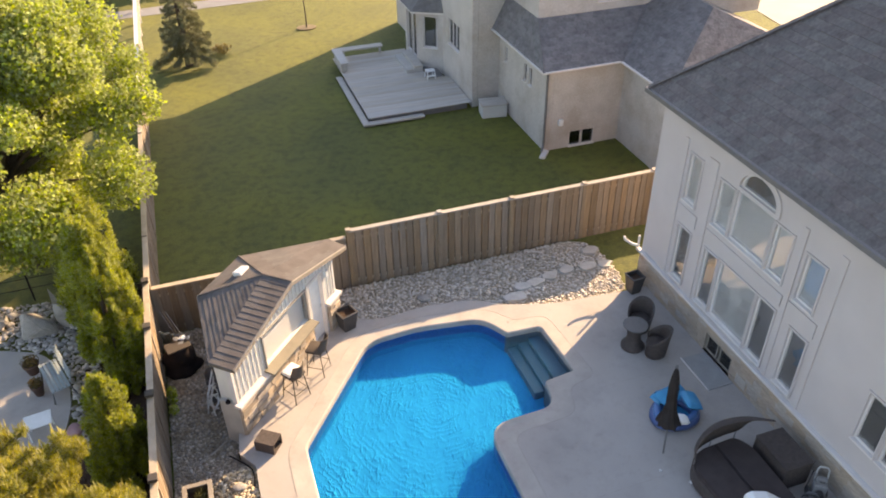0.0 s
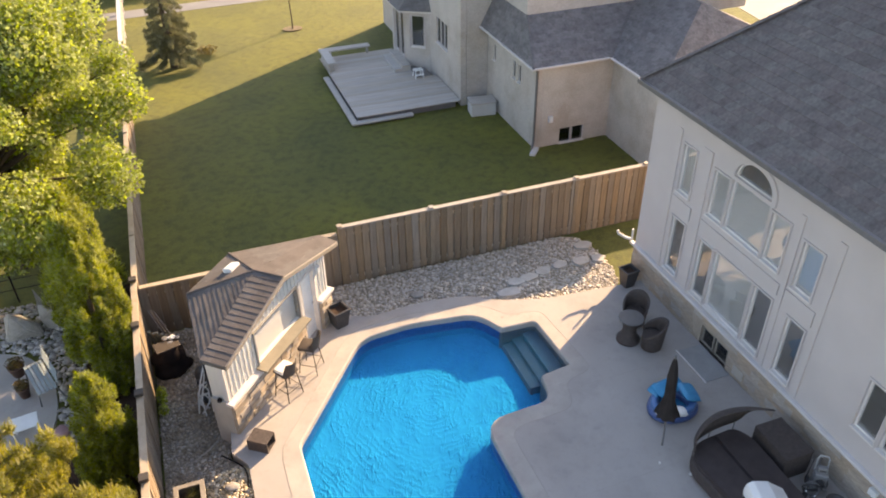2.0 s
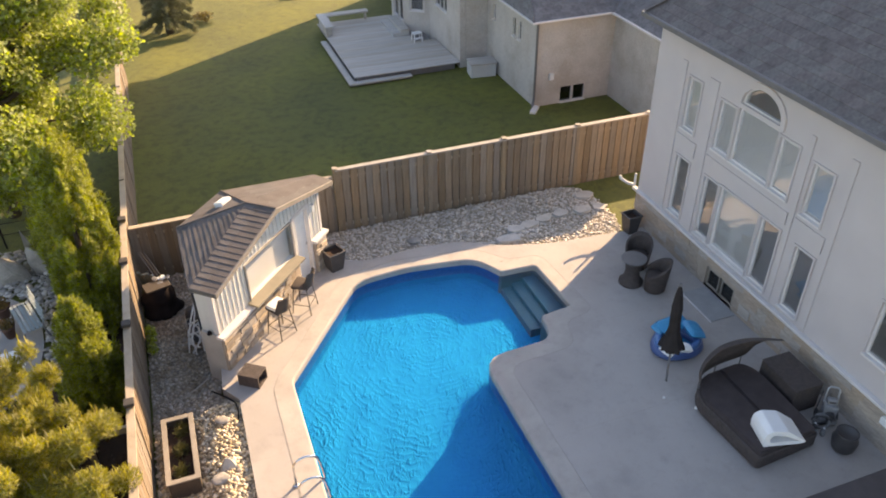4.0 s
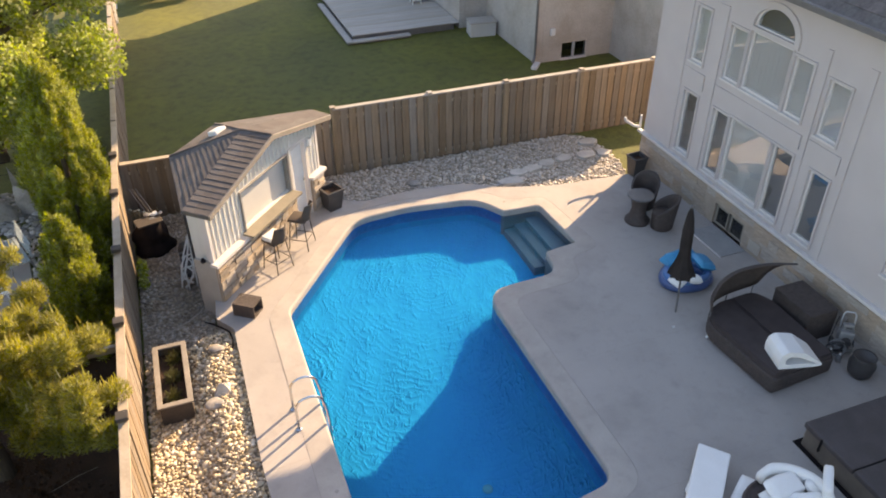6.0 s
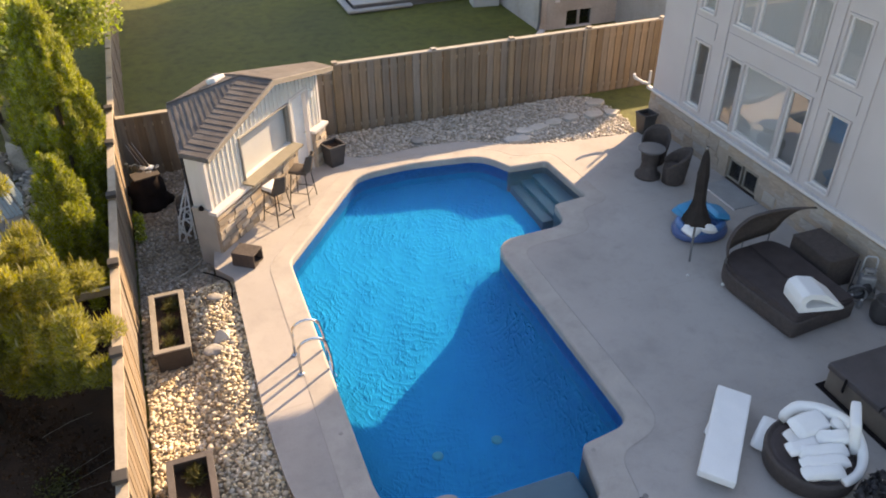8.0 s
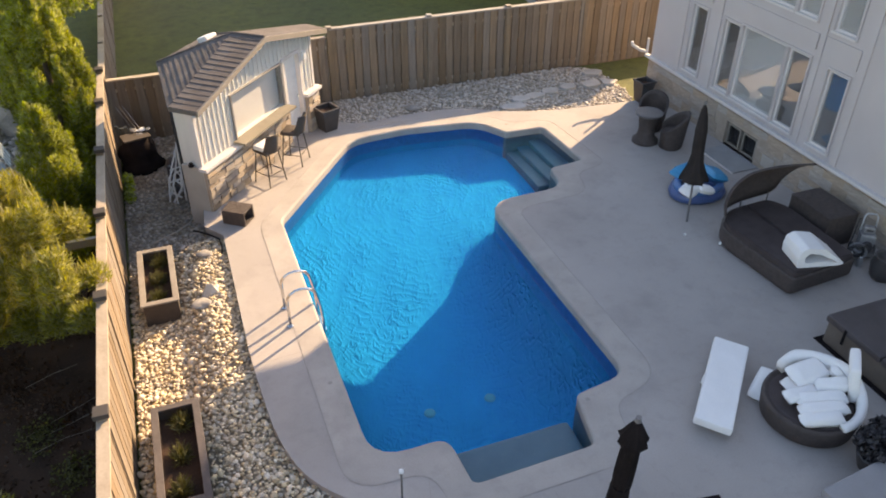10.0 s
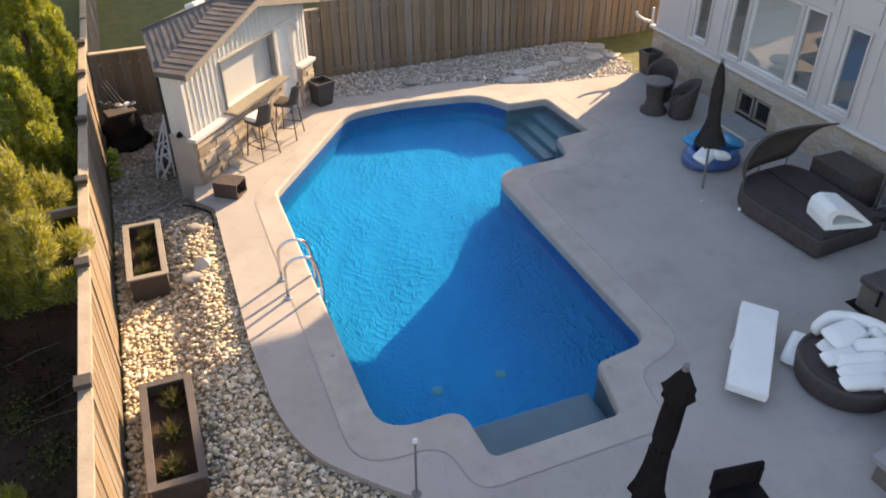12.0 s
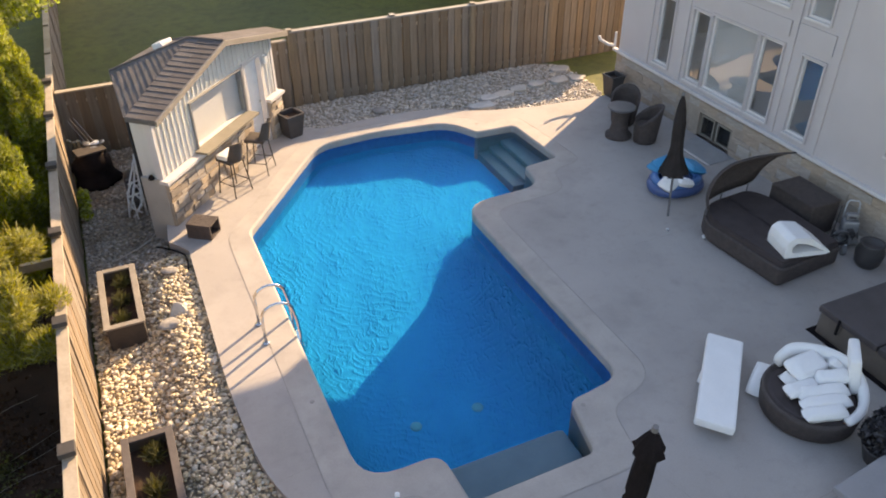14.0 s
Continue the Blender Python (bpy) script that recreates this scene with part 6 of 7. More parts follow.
# ---- umbrellas ----
def closed_umbrella(label, foot, top, low, material, width, seed, base=False, slim=False):
    u = thing("patio_umbrella", label, "umbrella")
    f, t = Vector(foot), Vector(top)
    part("pole", tubed([f, f.lerp(t, 0.98)], 0.022, 8), GUT, u)
    rs = random.Random(seed)
    ax = (t - f).normalized()
    sx = ax.cross(Vector((0, 1, 0))).normalized()
    sy = ax.cross(sx)
    bm = nb()
    rings, n = [], 24
    prof = [(0.0, 1.25), (0.05, 1.15), (0.10, 0.95), (0.25, 0.80), (0.40, 0.74), (0.43, 0.58), (0.47, 0.72), (0.62, 0.70), (0.78, 0.60), (0.84, 1.02), (0.87, 0.86), (0.94, 0.48), (1.0, 0.14)]
    if slim:
        prof = [(0.0, 1.55), (0.06, 1.42), (0.16, 1.05), (0.26, 0.80), (0.36, 0.70), (0.5, 0.70), (0.62, 0.64), (0.66, 0.70), (0.70, 0.62), (0.82, 0.50), (0.92, 0.34), (1.0, 0.10)]
    for k, (q, r_) in enumerate(prof):
        c = f.lerp(t, low + (0.985 - low) * q)
        ring = []
        for j in range(n):
            a = 2 * math.pi * j / n
            rr = width * r_ * (1 + 0.20 * math.cos(8 * a + q * 3) + rs.uniform(-0.06, 0.06))
            ring.append(bm.verts.new(c + (sx * math.cos(a) + sy * math.sin(a)) * rr + (ax * rs.uniform(-0.03, 0.03) if k == 0 else ax * 0)))
        rings.append(ring)
    for a, b in zip(rings, rings[1:]):
        for j in range(n):
            bm.faces.new((a[j], a[(j + 1) % n], b[(j + 1) % n], b[j]))
    bm.faces.new(rings[-1])
    part("canopy", prism_rec(bm), material, u, smooth=True)
    part("finial", tubed([f.lerp(t, 0.98), t], 0.035, 10, 0.028), GUT, u)
    if not slim:
        part("tie_band", tubed([f.lerp(t, low + (0.985 - low) * 0.425), f.lerp(t, low + (0.985 - low) * 0.44)], width * 0.74, 16), material, u)
    if base:
        part("base", lathe(nb(), [(0.27, 0.0), (0.27, 0.05), (0.08, 0.09), (0.04, 0.3)], 22, f.x, f.y), GUT, u)
    return u


UMB = mat("umbrella_cloth", (0.042, 0.035, 0.033), (0.024, 0.020, 0.019), spec=0.1, rough=0.9, scale=5, fine=50, bump=0.25)
closed_umbrella("closed dark olive patio umbrella leaning over the float", (10.51, -8.52, 0.0), (10.57, -8.28, 2.42), 0.36, UMB, 0.15, 3, slim=True)
closed_umbrella("closed black patio umbrella on a round base", (5.25, -14.35, 0.0), (5.02, -14.76, 2.86), 0.26, BLACK, 0.135, 4, True)

# ---- inflatable boat with towels ----
boat = thing("inflatable_ring", "round blue vinyl pool float with white towels in it", "pool float", pose(11.30, -7.68, 0))
DBL2 = mat("mid_blue_vinyl", (0.06, 0.17, 0.38), (0.045, 0.13, 0.30), rough=0.3, scale=4, fine=30, bump=0.05)
DBL = mat("dark_blue_vinyl", (0.06, 0.11, 0.26), (0.045, 0.085, 0.21), rough=0.3, scale=4, fine=30, bump=0.05)
for nm, R, r_, z, m_ in (("ring", 0.42, 0.12, 0.11, DBL), ("upper_ring", 0.40, 0.085, 0.24, DBL2)):
    bm = nb()
    rings = []
    for i in range(28):
        a = 2 * math.pi * i / 28
        k = 1 + 0.05 * math.sin(3 * a + R * 9)
        rings.append([bm.verts.new(((R * k + r_ * math.cos(b)) * math.cos(a) * 1.12, (R * k + r_ * math.cos(b)) * math.sin(a) * 0.95, z + r_ * math.sin(b))) for b in [2 * math.pi * j / 10 for j in range(10)]])
    for i in range(28):
        a, b = rings[i], rings[(i + 1) % 28]
        for j in range(10):
            bm.faces.new((a[j], b[j], b[(j + 1) % 10], a[(j + 1) % 10]))
    part(nm, prism_rec(bm), m_, boat, smooth=True)
part("floor", lathe(nb(), [(0.36, 0.02), (0.36, 0.06), (0.25, 0.05)], 24), PLASTIC_BLUE, boat)
bm = nb()
pillow(bm, 0.80, 0.40, 0.20, pose(0.10, 0.34, 0.38, 16, 4, 10))
pillow(bm, 0.40, 0.62, 0.18, pose(0.42, 0.02, 0.38, -4, 16, -12))
pillow(bm, 0.30, 0.30, 0.14, pose(-0.24, 0.36, 0.36, 10, -10, 20))
part("backrest", bm, PLASTIC_BLUE, boat, "puffed blue backrest", smooth=True)
towel = thing("towel_heap", "crumpled white towels lying in the blue float", "towel", pose(10.98, -7.92, 0.02))
bm = nb()
pillow(bm, 0.50, 0.34, 0.20, pose(-0.02, 0.0, 0.30, 14, -8, 25))
pillow(bm, 0.34, 0.30, 0.17, pose(0.24, -0.12, 0.30, -12, 12, -15))
part("cloth", bm, WHITE_F, towel, smooth=True)

# ---- daybed by the house with folded mattress and storage cube ----
bed = thing("daybed", "dark wicker daybed with a curved folding hood", "daybed")
OUT = smooth_loop([(10.72, -11.15, 0.12), (12.18, -11.05, 0.12), (12.20, -9.3, 0.3), (11.98, -8.90, 0.3), (10.92, -8.97, 0.35), (10.56, -9.42, 0.3)], seg=7)
bm = nb()
rings = [[bm.verts.new((x, y, z)) for x, y in offset_loop(OUT, d)] for d, z in ((-0.03, 0.03), (0.0, 0.08), (0.0, 0.34), (-0.02, 0.37))]
bm.faces.new(rings[0][::-1])
bm.faces.new(rings[-1])
for a, b in zip(rings, rings[1:]):
    for i in range(len(a)):
        bm.faces.new((a[i], a[(i + 1) % len(a)], b[(i + 1) % len(a)], b[i]))
part("frame", prism_rec(bm), WICKER, bed)
CUSH = mat("dark_cushion", (0.078, 0.062, 0.060), (0.054, 0.043, 0.042), spec=0.2, rough=0.85, scale=4, fine=50, bump=0.12)
PAD = offset_loop(OUT, -0.05)
for x0, x1 in ((10.4, 11.40), (11.415, 12.4)):
    bm = nb()
    prism(bm, PAD, 0.372, 0.47)
    for co, no in (((x0, 0, 0), (-1, 0, 0)), ((x1, 0, 0), (1, 0, 0))):
        cut = bmesh.ops.bisect_plane(bm, geom=bm.verts[:] + bm.edges[:] + bm.faces[:], plane_co=co, plane_no=no, clear_outer=True)
        edges = [e for e in cut["geom_cut"] if isinstance(e, bmesh.types.BMEdge)]
        if edges:
            bmesh.ops.contextual_create(bm, geom=edges)
    bmesh.ops.bevel(bm, geom=[e for e in bm.edges if all(v.co.z > 0.46 for v in e.verts)], offset=0.025, segments=2, affect="EDGES")
    part("mattress", prism_rec(bm), CUSH, bed, "dark seat pad")


def curve_at(pts, t):
    """A point on the smooth curve through pts, t from 0 to 1."""
    f = t * (len(pts) - 1)
    k = min(int(f), len(pts) - 2)
    f -= k
    p0, p1, p2, p3 = (Vector(pts[max(0, min(len(pts) - 1, k + d))]) for d in (-1, 0, 1, 2))
    return p1 + 0.5 * f * ((p2 - p0) + f * ((2 * p0 - 5 * p1 + 4 * p2 - p3) + f * (3 * (p1 - p2) + p3 - p0)))


# hood: a curved sail between a low edge along the bed's head and a raised front rim that runs out to a tip
HOOD_LOW = [(10.72, -9.26, 0.50), (10.92, -9.05, 0.51), (11.30, -8.93, 0.51), (11.72, -8.89, 0.52), (12.04, -8.93, 0.60), (12.10, -9.08, 0.98), (12.14, -9.30, 1.28), (12.24, -9.53, 1.45)]
HOOD_RIM = [(10.70, -9.30, 0.55), (10.74, -9.22, 0.82), (10.90, -9.18, 1.08), (11.15, -9.17, 1.24), (11.45, -9.20, 1.31), (11.75, -9.26, 1.35), (12.02, -9.38, 1.40), (12.26, -9.56, 1.46)]
bm = nb()
sheets = []
for out in (0.0, 0.018):
    grid = []
    for i in range(29):
        lo, hi = curve_at(HOOD_LOW, i / 28), curve_at(HOOD_RIM, i / 28)
        wide = (hi - lo).length
        row = []
        for k in range(7):
            q = k / 6
            p = lo.lerp(hi, q) + Vector((0, 0.20 * wide, 0.10 * wide)) * (4 * q * (1 - q)) * 0.8
            row.append(bm.verts.new(p + Vector((-0.3 * out, out, out * 0.8))))
        grid.append(row)
    sheets.append(grid)
    for a, b in zip(grid, grid[1:]):
        for k in range(6):
            bm.faces.new((a[k], a[k + 1], b[k + 1], b[k]))
for k in (0, 6):
    for i in range(28):
        bm.faces.new((sheets[0][i][k], sheets[0][i + 1][k], sheets[1][i + 1][k], sheets[1][i][k]))
for i in (0, 28):
    for k in range(6):
        bm.faces.new((sheets[0][i][k], sheets[0][i][k + 1], sheets[1][i][k + 1], sheets[1][i][k]))
part("hood", prism_rec(bm), WICKER, bed, "curved dark wicker hood", smooth=True)
part("hood_rim", tubed([curve_at(HOOD_RIM, i / 24) for i in range(25)], 0.014, 8), WICKER, bed, smooth=True)
for x, y, top in ((10.74, -9.24, 0.56), (11.34, -8.93, 0.53), (11.96, -8.93, 0.60)):
    part("hood_arm", tubed([(x, y, 0.30), (x, y, top)], 0.013, 8), GUT, bed)
fm = thing("folded_mattress", "white foam mattress folded over on the daybed", "mattress", pose(11.28, -10.82, 0.47, 0, 0, -14) @ Matrix.Diagonal((0.94, 0.94, 0.92, 1)))
bm = nb()
outer = [(-0.37, 0.0), (0.40, 0.0), (0.50, 0.03), (0.50, 0.06), (0.08, 0.38), (-0.24, 0.43), (-0.36, 0.36), (-0.39, 0.2)]
inner = [(-0.24, 0.10), (0.20, 0.10), (0.40, 0.07), (0.02, 0.27), (-0.20, 0.31), (-0.27, 0.22)]
outer, inner = smooth_loop(outer, 0.03), smooth_loop(inner, 0.03)
flat = nb()
fill_with_holes(flat, [outer, inner], 0.0)
for y in (-0.29, 0.29):
    idx = {v: bm.verts.new((v.co.x, y, v.co.y)) for v in flat.verts}
    for f in flat.faces:
        bm.faces.new([idx[v] for v in f.verts])
flat.free()
for loop in (outer, inner):
    a, b = [bm.verts.new((x, -0.29, z)) for x, z in loop], [bm.verts.new((x, 0.29, z)) for x, z in loop]
    for i in range(len(loop)):
        bm.faces.new((a[i], a[(i + 1) % len(loop)], b[(i + 1) % len(loop)], b[i]))
bmesh.ops.remove_doubles(bm, verts=bm.verts, dist=0.001)
bmesh.ops.recalc_face_normals(bm, faces=bm.faces)
part("foam", bm, WHITE_F, fm)
cube = thing("storage_cube", "dark wicker storage cube against the house wall", "storage box")
part("body", boxed(12.25, 12.93, -10.22, -9.22, 0.0, 0.64, bev=0.025), WICKER, cube)
part("lid", boxed(12.245, 12.935, -10.225, -9.215, 0.645, 0.665, bev=0.012), WICKER, cube)

# pot, hose and clutter by the wall beyond the daybed
urn = thing("round_planter", "round black glazed planter by the house wall", "planter", pose(12.62, -11.27, 0))
part("pot", lathe(nb(), [(0.15, 0.0), (0.21, 0.08), (0.24, 0.28), (0.19, 0.42), (0.21, 0.46), (0.17, 0.45), (0.15, 0.40)], 22), POT, urn, smooth=True)
GREYP = mat("grey_plastic", (0.25, 0.245, 0.245), (0.15, 0.147, 0.147), rough=0.35, scale=7, fine=30, bump=0.08)
hr = thing("pressure_washer", "grey pressure washer with coiled hose standing by the wall", "pressure washer", pose(12.84, -10.60, 0, 0, 0, -35) @ Matrix.Scale(0.92, 4))
part("base", boxed(-0.19, 0.19, -0.15, 0.15, 0.05, 0.16, bev=0.03), GREYP, hr)
part("body", boxed(-0.15, 0.15, -0.10, 0.12, 0.16, 0.52, bev=0.05), GREYP, hr)
part("motor", tubed([(0.0, -0.02, 0.30), (0.0, -0.20, 0.30)], 0.09, 16), POT, hr, "dark motor drum")
part("head", boxed(-0.11, 0.11, -0.03, 0.09, 0.52, 0.66, bev=0.03), GREYP, hr)
part("grip_slot", boxed(-0.06, 0.06, -0.036, -0.028, 0.57, 0.61), POT, hr)
part("handle", tubed([(-0.13, 0.10, 0.45), (-0.12, 0.16, 0.80), (-0.08, 0.17, 0.86), (0.08, 0.17, 0.86), (0.12, 0.16, 0.80), (0.13, 0.10, 0.45)], 0.018, 8), mat("washer_handle", (0.42, 0.41, 0.41), (0.34, 0.335, 0.335), rough=0.4), hr, "light grey tube handle", smooth=True)
for x in (-0.20, 0.20):
    part("wheel", tubed([(x - 0.025, 0.10, 0.10), (x + 0.025, 0.10, 0.10)], 0.10, 18), POT, hr, "black plastic wheel")
for k in range(5):
    rr = 0.15 + 0.014 * (k % 3)
    pts = [(rr * math.cos(a) - 0.20 + 0.02 * k, -0.22 - 0.03 * (k % 2) + 0.12 * math.sin(a) * (k % 2 - 0.5), 0.22 + rr * math.sin(a)) for a in [2 * math.pi * i / 20 for i in range(21)]]
    part("hose_loop", tubed(pts, 0.014, 6, caps=False), GREYP if k % 2 else POT, hr, smooth=True)
part("lance", tubed([(-0.24, 0.08, 0.10), (-0.20, 0.13, 0.75)], 0.012, 6), POT, hr)
for x, y, h, m_ in ((12.42, -10.72, 0.24, POT), (12.52, -10.86, 0.20, GREYP)):
    bo = thing("bottle", "small plastic bottle standing by the daybed", "bottle", pose(x, y, 0))
    part("body", lathe(nb(), [(0.045, 0.0), (0.05, 0.02), (0.05, h * 0.65), (0.018, h * 0.85), (0.018, h * 0.93)], 12), m_, bo, smooth=True)
    part("cap", lathe(nb(), [(0.022, h * 0.93), (0.022, h), (0.015, h + 0.005)], 10), WHITE_P, bo)
sg = thing("wall_box", "small white box fixed to the house wall", "junction box")
part("box", boxed(13.19, 13.28, -11.55, -11.37, 0.62, 0.78, bev=0.01), WHITE_P, sg)
for x, y, r_ in ((10.62, -9.42, 0.035), (10.18, -8.93, 0.025)):
    lt = thing("float_ball", "small white ball lying on the deck", "ball", pose(x, y, 0))
    part("ball", lathe(nb(), [(r_ * math.sin(math.pi * i / 8 + 0.001), r_ - r_ * math.cos(math.pi * i / 8)) for i in range(9)], 12), WHITE_P, lt, smooth=True)

# ---- hot tub ----
ht = thing("hot_tub", "square hot tub under a dark folding cover", "hot tub")
part("side", boxed(10.45, 12.55, -14.3, -12.22, 0.0, 0.42, bev=0.04), TUB_SIDE, ht)
for y0, y1 in ((-14.32, -13.27), (-13.25, -12.20)):
    part("cover", boxed(10.40, 12.60, y0, y1, 0.42, 0.54, bev=0.035), TUB, ht, "dark padded cover half")
for y in (-12.6, -13.9):
    part("strap", boxed(10.385, 10.402, y - 0.02, y + 0.02, 0.25, 0.52), BLACK, ht)
# flat black sheet added for the dark recess along the tub's foot
part("plinth", boxed(10.37, 12.62, -14.36, -12.13, 0.0, 0.012), BLACK, ht)

# ---- loose cushions and the round daybed ----
slab = thing("lounge_cushion", "long white lounger cushion lying on two pillows on the deck", "cushion", pose(8.22, -12.61, 0.19, 4, 0, 45.0))
part("cushion", boxed(-0.92, 0.92, -0.26, 0.26, -0.07, 0.07, bev=0.03), WHITE_F, slab)
for x, y, z, r_, sx, sy, tl, a in ((8.84, -12.78, 0.11, 33, 0.64, 0.30, -10, "white pillow lying beside the lounger cushion"), (8.30, -12.38, 0.06, 35, 0.50, 0.32, 0, "white pillow half under the lounger cushion")):
    pw = thing("pillow", a, "pillow", pose(x, y, z, 0, tl, r_), "loose white pillows")
    bm = nb()
    pillow(bm, sx, sy, 0.17 if z > 0.1 else 0.11, Matrix.Identity(4))
    part("pillow_case", bm, WHITE_F, pw, smooth=True)
RDX, RDY, RDR = 9.07, -13.42, 0.66
rd = thing("round_daybed", "round black wicker daybed piled with white cushions", "daybed", pose(RDX, RDY, 0))
part("base", lathe(nb(), [(RDR - 0.08, 0.0), (RDR - 0.03, 0.05), (RDR, 0.30), (RDR - 0.01, 0.35), (RDR - 0.05, 0.355), (RDR - 0.07, 0.33)], 48), WICKER, rd, smooth=True)
part("seat_pad", lathe(nb(), [(RDR - 0.07, 0.28), (RDR - 0.07, 0.32), (RDR - 0.13, 0.345)], 40), CUSH, rd, "dark seat pad")
# a heap of long pillows laid side by side, the last ones lying on top
pile = [(8.84, -13.80, 0.42, 0.62, 0.20, 0.16, 4, 0, -17), (8.97, -13.68, 0.44, 0.72, 0.20, 0.17, 6, 0, -16), (9.06, -13.53, 0.46, 0.74, 0.20, 0.17, 8, 0, -17),
        (8.86, -13.36, 0.46, 0.54, 0.22, 0.15, 10, 4, -4), (9.34, -13.42, 0.53, 0.50, 0.22, 0.16, 8, -5, -24), (9.18, -13.10, 0.53, 0.62, 0.38, 0.19, 14, 2, 4), (9.60, -13.26, 0.52, 0.32, 0.30, 0.15, 30, 14, 40), (9.10, -13.16, 0.40, 0.62, 0.34, 0.16, 0, 0, 0)]
rs = random.Random(29)
for x, y, z, a, b, c, rx, ry, rz in pile:
    pw = thing("pillow", "white pillow piled on the round daybed", "pillow", pose(x + 0.02, y - 0.02, z, rx, ry, rz), "white cushions on the round daybed")
    bm = nb()
    pillow(bm, a, b, c * 1.05, Matrix.Identity(4), puff=0.22)
    k = Vector((rs.uniform(0, 9), rs.uniform(0, 9), 0))
    for v in bm.verts:
        v.co.z += 0.018 * noise.noise(v.co * 7 + k)
        v.co.y += 0.012 * noise.noise(v.co * 5 - k)
    part("pillow_case", bm, WHITE_F, pw, smooth=True)
bol = thing("curved_bolster", "long white curved back cushion round the daybed's rim", "cushion", pose(RDX, RDY, 0))
bm = nb()
rows = []
for i in range(29):
    t = i / 28
    a = math.radians(-95 + 190 * t)
    hz = 0.05 + 0.23 * min(1.0, max(0.0, (t - 0.22) / 0.3)) * min(1.0, (1.04 - t) * 8)
    r0 = RDR
    rows.append([bm.verts.new((r_ * math.cos(a), r_ * math.sin(a), z)) for r_, z in ((r0 - 0.10, 0.35), (r0 - 0.01, 0.357), (r0 + 0.02, 0.38), (r0 + 0.02, 0.37 + hz), (r0 - 0.04, 0.40 + hz), (r0 - 0.11, 0.36 + hz))])
for a, b in zip(rows, rows[1:]):
    for j in range(6):
        bm.faces.new((a[j], a[(j + 1) % 6], b[(j + 1) % 6], b[j]))
bm.faces.new(rows[0])
bm.faces.new(rows[-1][::-1])
part("cover", prism_rec(bm), WHITE_F, bol, smooth=True)
sq = thing("back_cushion", "tall white back cushion standing on the round daybed", "cushion", pose(9.66, -13.48, 0.62, 0, -12, -44))
part("cover", boxed(-0.07, 0.07, -0.26, 0.26, -0.27, 0.32, bev=0.045), WHITE_F, sq, smooth=True)

# ---- near furniture at the picture's foot ----
nc = thing("garden_chair", "dark slatted garden chair facing the pool", "chair", pose(6.28, -14.75, 0, 0, 0, 172))
for x in (-0.26, 0.26):
    part("leg", boxed(x - 0.02, x + 0.02, -0.24, -0.20, 0, 0.70), BLACK, nc)
    part("leg", boxed(x - 0.02, x + 0.02, 0.20, 0.24, 0, 0.42), BLACK, nc)
part("seat", boxed(-0.28, 0.28, -0.24, 0.24, 0.40, 0.44, bev=0.01), BLACK, nc)
part("backrest", boxed(-0.29, 0.29, -0.27, -0.22, 0.44, 0.74, bev=0.012), BLACK, nc)
lt = thing("low_table", "low grey stone-topped garden table", "table", pose(8.66, -15.1, 0, 0, 0, 6))
part("tabletop", boxed(-0.55, 0.55, -0.45, 0.45, 0.30, 0.40, bev=0.015), mat("grey_top", (0.29, 0.275, 0.275), (0.24, 0.23, 0.23), rough=0.7, scale=3, fine=40, bump=0.05), lt)
part("base", boxed(-0.48, 0.48, -0.38, 0.38, 0.0, 0.30), TUB_SIDE, lt)
bs = thing("black_shrub", "small blackish leafy shrub in a low dark bowl", "potted plant", pose(9.25, -14.45, 0))
part("pot", lathe(nb(), [(0.18, 0.0), (0.26, 0.25), (0.24, 0.27), (0.22, 0.20)], 20), POT, bs)
leaf_cloud("leaves", [(0, 0, 0.42, 0.30, 0.30, 0.22), (0.15, 0.12, 0.52, 0.2, 0.2, 0.16), (-0.15, 0.05, 0.5, 0.2, 0.2, 0.15)], 900, 0.09, mat("black_leaf", (0.03, 0.027, 0.03), (0.015, 0.013, 0.015), rough=0.6, bump=0, island=0.3), bs, 21)


# ---- planter boxes in the stone bed ----
def planter_box(x0, x1, y0, y1, seed, label, rim):
    p = thing("planter_box", label, "planter")
    z0, z1 = -0.42, 0.05
    for q in ((x0, x0 + 0.04, y0, y1), (x1 - 0.04, x1, y0, y1), (x0 + 0.04, x1 - 0.04, y0, y0 + 0.04), (x0 + 0.04, x1 - 0.04, y1 - 0.04, y1)):
        part("side", boxed(*q, z0, z1 - 0.02, bev=0.004), PLANTER_D, p)
    for q in ((x0 - 0.03, x0 + 0.07, y0 - 0.03, y1 + 0.03), (x1 - 0.07, x1 + 0.03, y0 - 0.03, y1 + 0.03), (x0 + 0.07, x1 - 0.07, y0 - 0.03, y0 + 0.07), (x0 + 0.07, x1 - 0.07, y1 - 0.07, y1 + 0.03)):
        part("rim", boxed(*q, z1 - 0.02, z1 + 0.012, bev=0.005), rim, p)
    part("soil", boxed(x0 + 0.04, x1 - 0.04, y0 + 0.04, y1 - 0.04, z0, -0.14), SOIL, p)
    cx = (x0 + x1) / 2
    leaf_cloud("grass", [(cx + 0.04 * (i - 1), y0 + 0.35 + i * (y1 - y0 - 0.6) / 2, -0.08, 0.14, 0.20, 0.09) for i in range(3)], 1100, 0.085, LEAF_GRASS, p, seed, elong=2.2, spiky=True, shell=0.95, wide=0.2)
    return p


planter_box(0.36, 0.93, -7.62, -5.95, 31, "weathered timber planter box with straggling grass", PLANTER)
